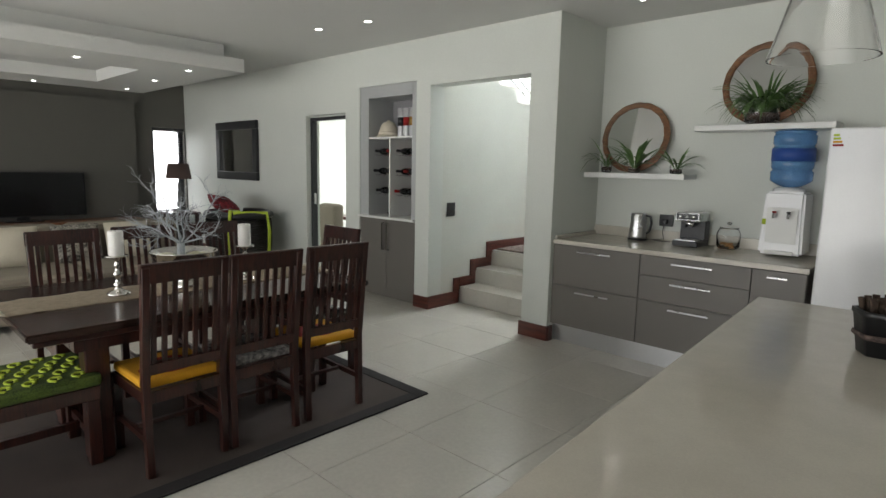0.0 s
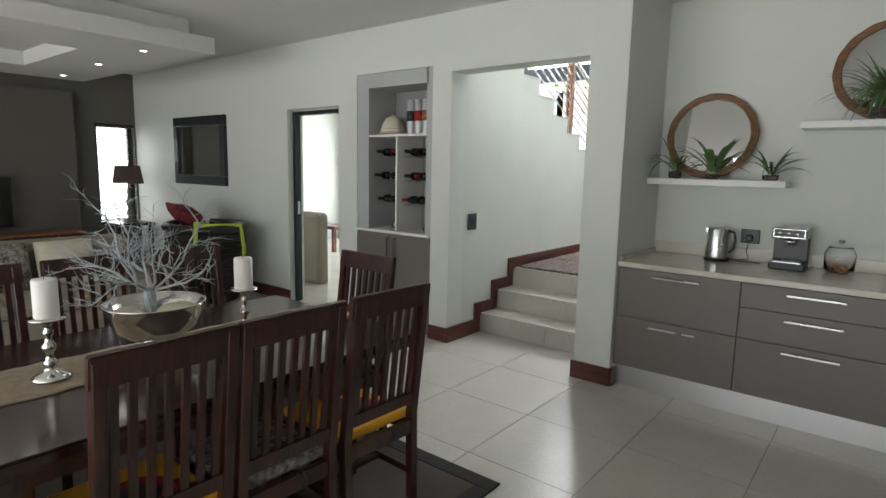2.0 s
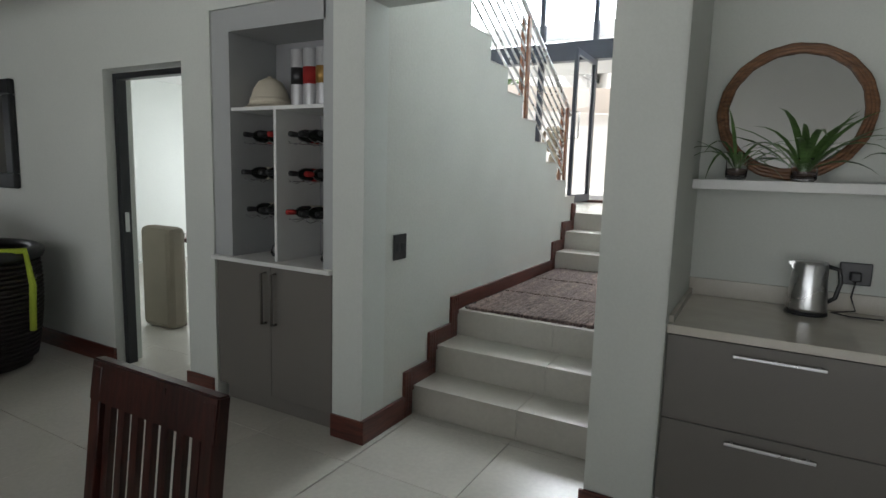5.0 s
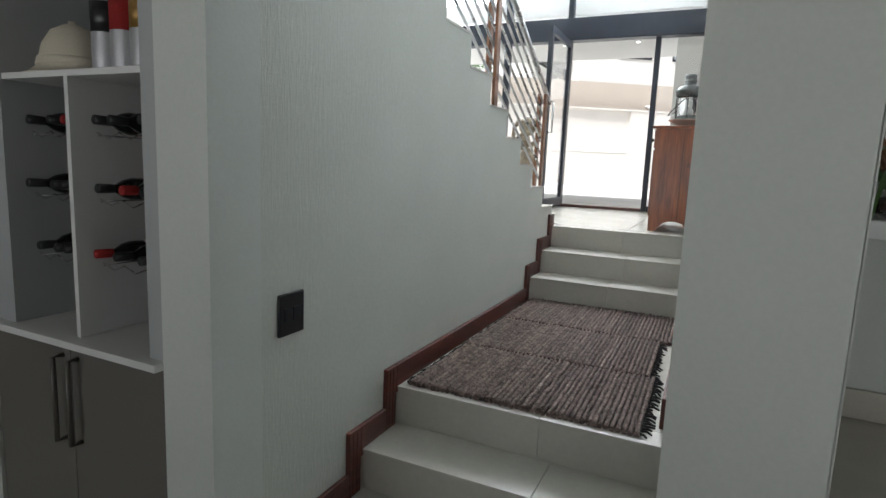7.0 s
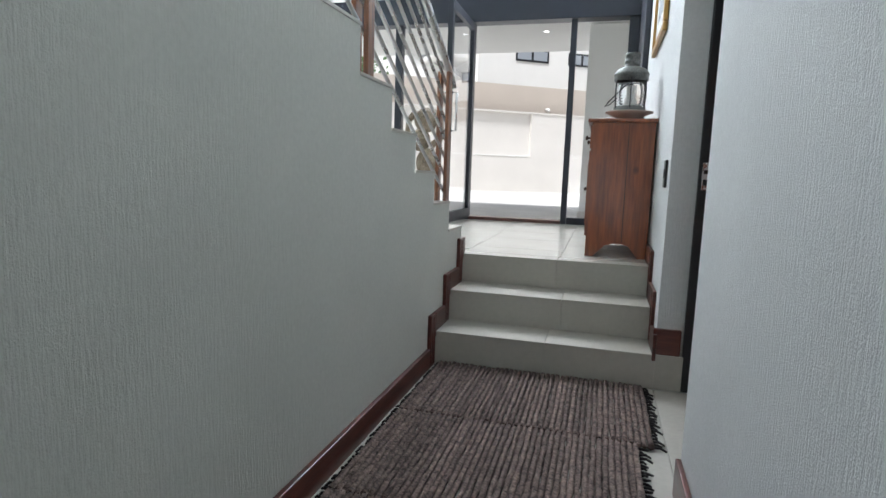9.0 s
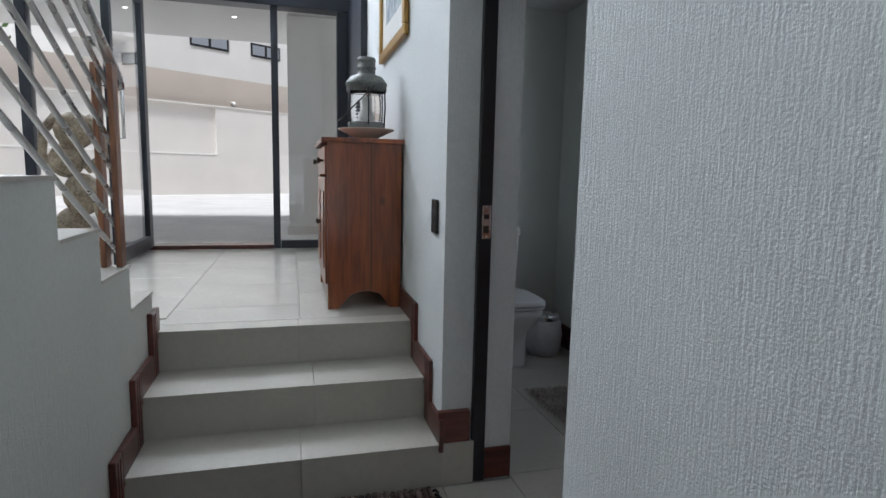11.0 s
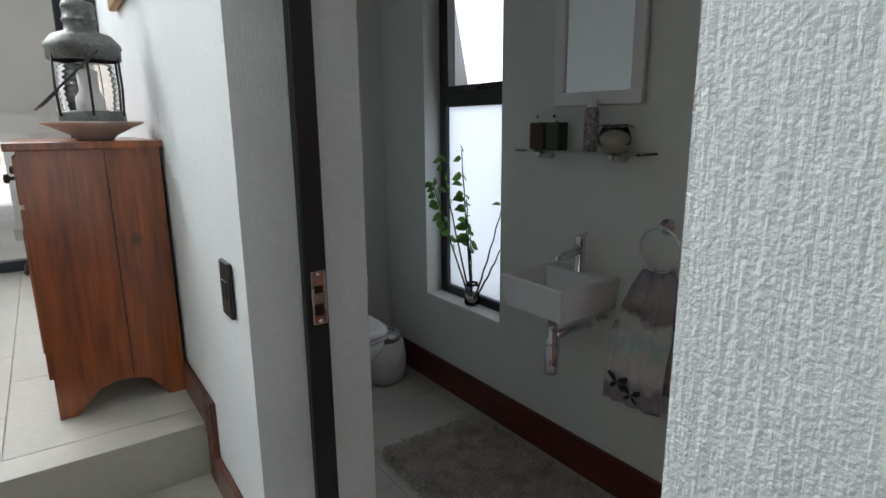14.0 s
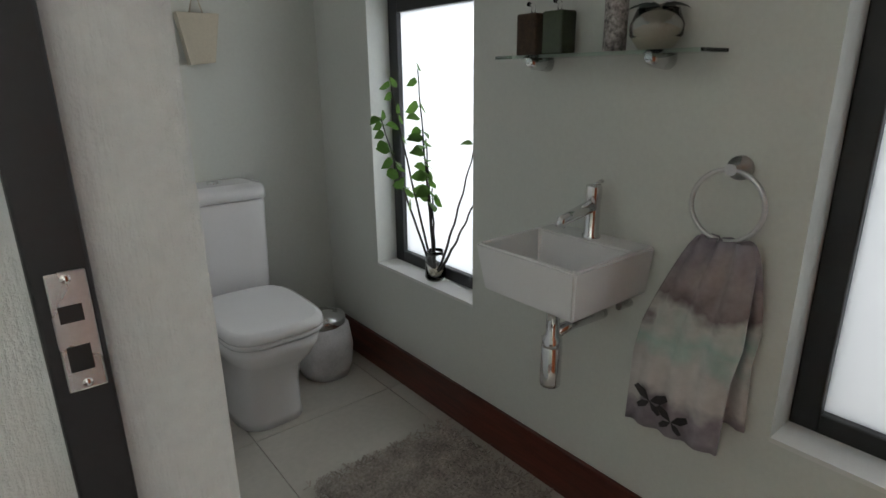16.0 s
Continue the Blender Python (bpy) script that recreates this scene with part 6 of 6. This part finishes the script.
bar(wm, "glass", MIRROR, -0.012, -0.156, 0.049, -0.002, 0.156, 0.601)
rg = thing("towel_ring", "brushed chrome towel ring on the wall", "towel ring", (WC_E, 6.862, 1.658))
part("boss", tube(bmesh.new(), [(0, 0, 0), (-0.012, 0, 0), (-0.014, 0, 0), (-0.05, 0, 0)], [0.027, 0.026, 0.014, 0.013], 18), STEEL, rg)
part("ring", tube(bmesh.new(), [(-0.045, 0.078 * math.sin(a), -0.078 + 0.078 * math.cos(a)) for a in [2 * math.pi * k / 40 for k in range(41)]], 0.0055, 8, cap=False), STEEL, rg)
TOWEL = mat("butterfly_towel", (0.20, 0.17, 0.18), 0.95, vary=0.5, scale=7, grain=30, bump=0.3, color2=(0.62, 0.60, 0.58))
tn, tk = TOWEL.node_tree.nodes, TOWEL.node_tree.links
tco, tsep, twarp, tadd, trange, tramp, tmix = (tn.new("ShaderNode" + k) for k in ("TexCoord", "SeparateXYZ", "TexNoise", "Math", "MapRange", "ValToRGB", "MixRGB"))
twarp.inputs["Scale"].default_value, twarp.inputs["Detail"].default_value = 9, 3
tadd.operation, tadd.inputs[1].default_value = "MULTIPLY_ADD", 0.22
trange.inputs["From Min"].default_value, trange.inputs["From Max"].default_value = 1.09, 1.60
bands = ((0.0, (0.22, 0.19, 0.23)), (0.16, (0.24, 0.20, 0.24)), (0.22, (0.62, 0.58, 0.56)), (0.42, (0.60, 0.57, 0.55)), (0.52, (0.40, 0.55, 0.50)), (0.62, (0.58, 0.58, 0.55)), (0.68, (0.17, 0.12, 0.13)), (0.84, (0.34, 0.28, 0.28)), (1.0, (0.25, 0.22, 0.27)))
while len(tramp.color_ramp.elements) < len(bands):
    tramp.color_ramp.elements.new(0.5)
for el, (place, tone) in zip(tramp.color_ramp.elements, bands):
    el.position, el.color = place, (*tone, 1)
tk.new(tco.outputs["Object"], tsep.inputs[0]), tk.new(tco.outputs["Object"], twarp.inputs["Vector"])
tk.new(twarp.outputs["Fac"], tadd.inputs[0]), tk.new(tsep.outputs["Z"], tadd.inputs[2]), tk.new(tadd.outputs[0], trange.inputs["Value"]), tk.new(trange.outputs[0], tramp.inputs[0])
towel_in = tn["Principled BSDF"].inputs["Base Color"]
tmix.inputs[0].default_value = 0.75
tk.new(towel_in.links[0].from_socket, tmix.inputs[1]), tk.new(tramp.outputs[0], tmix.inputs[2]), tk.new(tmix.outputs[0], towel_in)
tow = thing("hand_towel", "grey and mint butterfly-print hand towel hung through the ring", "towel", (WC_E - 0.045, 6.9, 0))


def drape(dx, sign, z_low, shift):
    bm = bmesh.new()
    n, m = 16, 22
    g = []
    for j in range(m + 1):
        f = j / m
        z = 1.507 - f * (1.507 - z_low)
        half = 0.062 + 0.058 * min(1, f * 2.2) ** 0.7
        g.append([bm.verts.new((dx * (0.3 + 0.7 * min(1, f * 3)) + sign * 0.012 * math.sin(i * 1.35 + 0.6) * (1.0 - 0.35 * f), shift * f + half * (2 * i / n - 1) - 0.05 * (1 - min(1, f * 1.6)), z - 0.012 * (i / n) * f)) for i in range(n + 1)])
    for a, b in zip(g, g[1:]):
        for i in range(n):
            bm.faces.new((a[i], a[i + 1], b[i + 1], b[i])).smooth = True
    return bm


for nm, bm in (("front_fall", drape(-0.03, 1, 1.0, 0.015)), ("back_fall", drape(0.022, -1, 1.06, -0.02))):
    part(nm, bm, TOWEL, tow).modifiers.new("thick", "SOLIDIFY").thickness = 0.006
WING = mat("butterfly_print", (0.03, 0.028, 0.03), 0.95, vary=0.3, grain=200, bump=0.3)
tmp = bmesh.new()
for cy, cz, s in ((0.06, 1.075, 1.0), (0.0, 1.045, 0.9), ):
    for ang, ln in ((35, 0.05), (145, 0.05), (-40, 0.038), (220, 0.038)):
        a = math.radians(ang)
        u, w = Vector((0, math.cos(a), math.sin(a))), Vector((0, -math.sin(a), math.cos(a)))
        c = Vector((-0.052, cy, cz))
        tmp.faces.new([tmp.verts.new(c + u * p * ln * s + w * q * ln * s) for p, q in ((0, 0), (0.5, 0.28), (1, 0.2), (1.05, -0.1), (0.5, -0.2))])
o_ = part("butterflies", tmp, WING, tow, "dark printed butterflies")
vz = thing("branch_vase", "glass jar of pebbles with tall leafy curling branches", "vase", (-1.105, 8.03, 1.0625))
part("jar", lathe(bmesh.new(), [(0, 0.002), (0.036, 0), (0.042, 0.012), (0.042, 0.085), (0.032, 0.10), (0.034, 0.122), (0.031, 0.122), (0.029, 0.10), (0.039, 0.085), (0.039, 0.014), (0, 0.006)], 26), GLASS, vz)
rnd = random.Random(31)
tmp = bmesh.new()
for k in range(34):
    a, r = rnd.uniform(0, 6.28), rnd.uniform(0, 0.03)
    q = rnd.uniform(0.006, 0.009)
    lathe(tmp, [(0, -q * 0.8), (q * 0.8, -q * 0.5), (q, 0), (q * 0.8, q * 0.5), (0, q * 0.8)], 8, (r * math.cos(a), r * math.sin(a), 0.013 + rnd.uniform(0, 0.026)))
part("pebbles", tmp, CREAM, vz, "cream pebbles")
STEM = mat("dark_twisted_stem", (0.016, 0.013, 0.010), 0.7, vary=0.3, bump=0.3)
for k, (dy, dx, top, bare) in enumerate(((0.20, -0.05, 0.74, 13), (0.27, -0.06, 0.62, 8), (0.05, -0.03, 0.80, 9), (0.02, -0.02, 0.55, 10), (-0.26, -0.02, 0.55, 18), (-0.27, 0.0, 0.40, 19), (0.0, -0.01, 0.36, 16))):
    pts = []
    for j in range(19):
        f = j / 18
        w = 0.007 * math.sin(j * 1.6 + k)
        pts.append(Vector((dx * f + w * 0.5, dy * f ** 0.85 + w * min(1, 3 * f), 0.015 + top * f)))
    st = part("stem", tube(bmesh.new(), pts, [0.0062 - 0.0036 * j / 18 for j in range(19)], 6), STEM, vz)
    for j in range(bare, 19):
        for s in (1, -1):
            if rnd.random() < 0.3:
                continue
            a = rnd.uniform(-0.9, 0.9)
            d = Vector((-0.5 * abs(math.sin(a)) - 0.1, s * math.cos(a), rnd.uniform(-0.35, 0.6))).normalized()
            u = d.cross(Vector((rnd.uniform(0.4, 1.2), 0.2, rnd.uniform(-0.3, 1)))).normalized()
            L = rnd.uniform(0.045, 0.075)
            p = pts[j]
            tmp = bmesh.new()
            mid = [tmp.verts.new(p + d * L * t - Vector((0, 0, 0.014 * t * t))) for t in (0.1, 0.4, 0.75, 1.12)]
            for side in (1, -1):
                e = [tmp.verts.new(p + d * L * t + side * u * L * h + Vector((0, 0, 0.003 - 0.014 * t * t))) for t, h in ((0.3, 0.30), (0.5, 0.36), (0.8, 0.25))]
                for q in ((mid[0], mid[1], e[0]), (mid[1], mid[2], e[1], e[0]), (mid[2], e[2], e[1]), (mid[2], mid[3], e[2])):
                    tmp.faces.new(q).smooth = True
            part("leaf", tmp, LEAF, st)
hb = thing("hanging_bag", "small beige cloth bag hung on the wall above the toilet", "bag", (-1.685, WC_N, 0))
part("bag", prism(bmesh.new(), [(-0.085, 2.10), (-0.055, 1.905), (0.04, 1.915), (0.075, 2.10)], "y", -0.05, -0.004), CREAM, hb)
part("cord", tube(bmesh.new(), [(-0.03, -0.025, 2.10), (0.0, -0.012, 2.20), (0.02, -0.025, 2.10)], 0.003, 6), CREAM, hb)
wr = thing("washroom_rug", "shaggy pale rag mat on the washroom floor", "rug", (0, 0, LANDING + 0.001))
part("backing", B(-1.78, 6.75, 0, -1.24, 7.80, 0.008), RAGPALE, wr)
rnd = random.Random(17)
tmp = bmesh.new()
for k in range(6000):
    x, y = rnd.uniform(-1.81, -1.22), rnd.uniform(6.73, 7.83)
    a, L = rnd.uniform(0, 6.28), rnd.uniform(0.012, 0.03)
    w = 0.003
    p, q = Vector((x, y, 0.006)), Vector((x + L * math.cos(a), y + L * math.sin(a), 0.008 + rnd.uniform(0, 0.014)))
    s = Vector((-math.sin(a), math.cos(a), 0)) * w
    tmp.faces.new([tmp.verts.new(v) for v in (p - s, p + s, q + s, q - s)])
tagged(part("pile", tmp, RAGPALE, wr), kind="stuff")
# ---- outside ----
gm = bmesh.new()
box(gm, -400, -400, -0.6, 400, 400, -0.5)
struct("ground", gm, PAVING, "pale ground to the horizon", "ground")
struct("pavement", B(-20, FRONT + 0.15, 0.2, 14, 40, 1.04), PAVING, "pale concrete paved forecourt", "pavement")
struct("wall_house_outer", B(STAIR_R + 0.0, FRONT + 0.12, 0.2, WC_E + 0.2, FRONT + 0.3, HIGH), WHITEWALL, "white outer wall beside the entrance")
pil = thing("pillar", "square white rendered porch pillar outside the entrance", "pillar", (-2.84, 12.2, 1.04))
part("shaft", B(-0.31, -0.25, 0.1, 0.31, 0.25, 2.55), WHITEWALL, pil)
part("plinth", B(-0.33, -0.27, 0, 0.33, 0.27, 0.1), BEIGEWALL, pil, "grey stone plinth")
struct("porch_soffit", B(-7.5, FRONT + 0.12, 3.60, -1.0, 13.6, 3.85), WHITEWALL, "white porch roof slab over the entrance", "ceiling")
downlight(-3.75, 12.3, 3.60)
YARD_TURN = 33
yard = thing("boundary_wall", "beige rendered boundary wall with a taller tan wall behind", "wall", (-7.2, 23.2, 0), YARD_TURN)
yard["kind"] = "structure"
part("low_wall", B(-14, 0.0, 1.0, 16, 0.3, 2.28), BEIGEWALL, yard)
part("low_wall", B(-14, 0.12, 2.28, 2.15, 0.3, 3.78), BEIGEWALL, yard)
part("low_wall", B(2.15, 0.0, 2.28, 16, 0.3, 3.78), BEIGEWALL, yard)
part("coping", B(-14, -0.02, 2.281, 2.148, 0.118, 2.32), WHITEWALL, yard)
part("coping", B(-14, -0.03, 3.781, 16, 0.32, 3.83), BEIGEWALL, yard)
part("upper_wall", B(-14, 0.8, 1.0, 16, 1.1, 4.85), TANWALL, yard)
spout = part("spout", tube(bmesh.new(), [(3.1, 0.8, 4.05), (3.1, 0.62, 4.05), (3.1, 0.58, 3.95)], 0.05, 10), WHITEWALL, yard, "short white overflow spout")
nb = thing("house", "white two-storey neighbouring house with narrow black windows", "house", (-7.2, 29.5, 0), YARD_TURN)
part("wall", B(-1.4, 0, 1.0, 18, 7, 9.4), WHITEWALL, nb)
part("roof", prism(bmesh.new(), [(-0.5, 9.4), (7.5, 9.4), (7.5, 9.6), (3.5, 10.9), (-0.5, 9.6)], "x", -1.8, 18.4), TANWALL, nb, "low grey roof")
part("balcony", B(-3.2, 0.6, 6.7, -1.402, 3.0, 6.9), WHITEWALL, nb, "white balcony slab")
part("balcony_rail", B(-3.2, 0.6, 7.75, -1.402, 0.65, 7.8), BLACKMETAL, nb)
for k in range(13):
    part("baluster", B(-3.18 + k * 0.14, 0.61, 6.9, -3.15 + k * 0.14, 0.64, 7.75), BLACKMETAL, nb)
for x, wide in ((0.35, 1.6), (2.95, 1.4), (6.5, 1.6), (9.5, 1.6)):
    w = part("window", B(x, -0.04, 6.66, x + wide, 0.05, 7.22), BLACKMETAL, nb)
    for k in range(2):
        part("pane", B(x + 0.07 + k * (wide / 2 - 0.02), -0.045, 6.74, x + wide / 2 - 0.06 + k * (wide / 2 - 0.02), -0.041, 7.14), MIRROR, w)
h2 = thing("house", "pale gabled neighbouring house across the yard", "house", (-14, 30, 0))
part("wall", prism(bmesh.new(), [(-5, 1), (4, 1), (4, 6.2), (-0.5, 9.0), (-5, 6.2)], "y", 0, 7), WHITEWALL, h2)
part("roof", prism(bmesh.new(), [(-5.4, 6.1), (-0.5, 9.1), (4.4, 6.1), (4.4, 6.35), (-0.5, 9.4), (-5.4, 6.35)], "y", -0.4, 7.4), PEWTER, h2, "grey sheet roof")
part("window", B(0.4, -0.04, 4.2, 1.4, 0.02, 5.3), BLACKMETAL, h2)
part("window", B(-2.6, -0.04, 2.2, -0.6, 0.02, 3.4), BLACKMETAL, h2)
tree = thing("tree", "leafy green garden tree beyond the wall", "tree", (-11.6, 22.6, 1.0))
part("trunk", tube(bmesh.new(), [(0, 0, 0), (0.05, 0, 1.4), (0.0, 0.1, 2.8), (0.1, 0.05, 4.2)], [0.13, 0.11, 0.08, 0.04]), OAKRAIL, tree)
rnd = random.Random(4)
bm = bmesh.new()
for k in range(1400):
    c = Vector((rnd.gauss(0, 0.42), rnd.gauss(0, 0.42), 4.05 + rnd.gauss(0, 0.36)))
    u = Vector((rnd.gauss(0, 1), rnd.gauss(0, 1), rnd.gauss(0, 1))).normalized()
    w = u.orthogonal().normalized()
    s = rnd.uniform(0.06, 0.13)
    bm.faces.new([bm.verts.new(c + a * s * u + b * s * w) for a, b in ((-1, 0), (0, 0.5), (1, 0), (0, -0.5))])
part("crown", bm, LEAF, tree)
struct("washroom_court_wall", B(0.6, 5.0, 0.2, 0.85, 10.2, 4.6), BEIGEWALL, "rough beige wall outside the washroom windows")
# ---- floor tiles, one piece each near the walk ----
PITCH = 0.62
floor = bpy.data.objects["floor"]
shared = {}


def tile_piece(parent, x0, y0, x1, y1, z, material, name="tile"):
    key = (round(x1 - x0, 3), round(y1 - y0, 3), material.name)
    if key not in shared:
        me = bpy.data.meshes.new(name)
        bm = bmesh.new()
        w, d, c = x1 - x0, y1 - y0, 0.0015
        lo = [bm.verts.new(p) for p in ((0, 0, -0.008), (w, 0, -0.008), (w, d, -0.008), (0, d, -0.008))]
        mid = [bm.verts.new(p) for p in ((0, 0, -c), (w, 0, -c), (w, d, -c), (0, d, -c))]
        hi = [bm.verts.new(p) for p in ((c, c, 0), (w - c, c, 0), (w - c, d - c, 0), (c, d - c, 0))]
        bm.faces.new(hi)
        for a, b in ((lo, mid), (mid, hi)):
            for i in range(4):
                j = (i + 1) % 4
                bm.faces.new((a[i], a[j], b[j], b[i]))
        bm.to_mesh(me)
        bm.free()
        me.materials.append(material)
        shared[key] = me
    ob = new(name, shared[key])
    ob.parent = parent
    ob.location = (x0, y0, z)
    return ob


rest = bmesh.new()
for i in range(-13, 11):
    for j in range(-13, 3):
        x0, y0 = -2.42 + i * PITCH, 3.65 + j * PITCH
        x1, y1 = min(x0 + PITCH, EAST), min(y0 + PITCH, 4.33)
        x0, y0 = max(x0, WEST), max(y0, SOUTH)
        if x1 - x0 < 0.03 or y1 - y0 < 0.03:
            continue
        g = 0.0015
        if -6.2 < x0 < 1.3 and y0 > -1.5:
            tile_piece(floor, x0 + g, y0 + g, x1 - g, y1 - g, 0.0, TILE)
        else:
            box(rest, x0 + g, y0 + g, -0.008, x1 - g, y1 - g, 0.0)
tagged(part("tiles_beyond", rest, TILE, floor), kind="stuff")
wc = bpy.data.objects["floor_wc"]
for i in range(-1, 3):
    for j in range(-6, 2):
        x0, y0 = -1.853 + i * 0.6, 8.19 + j * 0.6
        x1, y1 = min(x0 + 0.6, WC_E), min(y0 + 0.6, WC_N)
        x0, y0 = max(x0, WC_IN), max(y0, WC_S)
        if x1 - x0 > 0.03 and y1 - y0 > 0.03:
            tile_piece(wc, x0 + 0.0015, y0 + 0.0015, x1 - 0.0015, y1 - 0.0015, LANDING, TILE)
tile_piece(bpy.data.objects["floor_doorway"], STAIR_R + 0.002, 5.962, WC_IN - 0.002, 6.958, LANDING, TILE)
ld = bpy.data.objects["floor_landing"]
for x0, x1 in ((STAIR_L, -3.08), (-3.08, STAIR_R)):
    for y0, y1 in ((5.02, 5.66), (5.66, 6.30), (6.30, 6.96)):
        tile_piece(ld, x0 + 0.0015, y0 + 0.0015, x1 - 0.0015, y1 - 0.0015, LANDING, TILE)
en = bpy.data.objects["floor_entry"]
for i in range(-7, 1):
    for j in range(5):
        x0, x1 = -3.09 + i * 0.62, min(-3.09 + (i + 1) * 0.62, STAIR_R)
        y0, y1 = 7.66 + j * 0.62 - (0.31 if i % 2 else 0), 7.66 + (j + 1) * 0.62 - (0.31 if i % 2 else 0)
        y0, y1, x0 = max(y0, 7.66 if x0 > -3.8 else 7.79), min(y1, FRONT - 0.06), max(x0, -7.0)
        if y1 - y0 > 0.03 and x1 - x0 > 0.03:
            tile_piece(en, x0 + 0.0015, y0 + 0.0015, x1 - 0.0015, y1 - 0.0015, ENTRY, TILE)
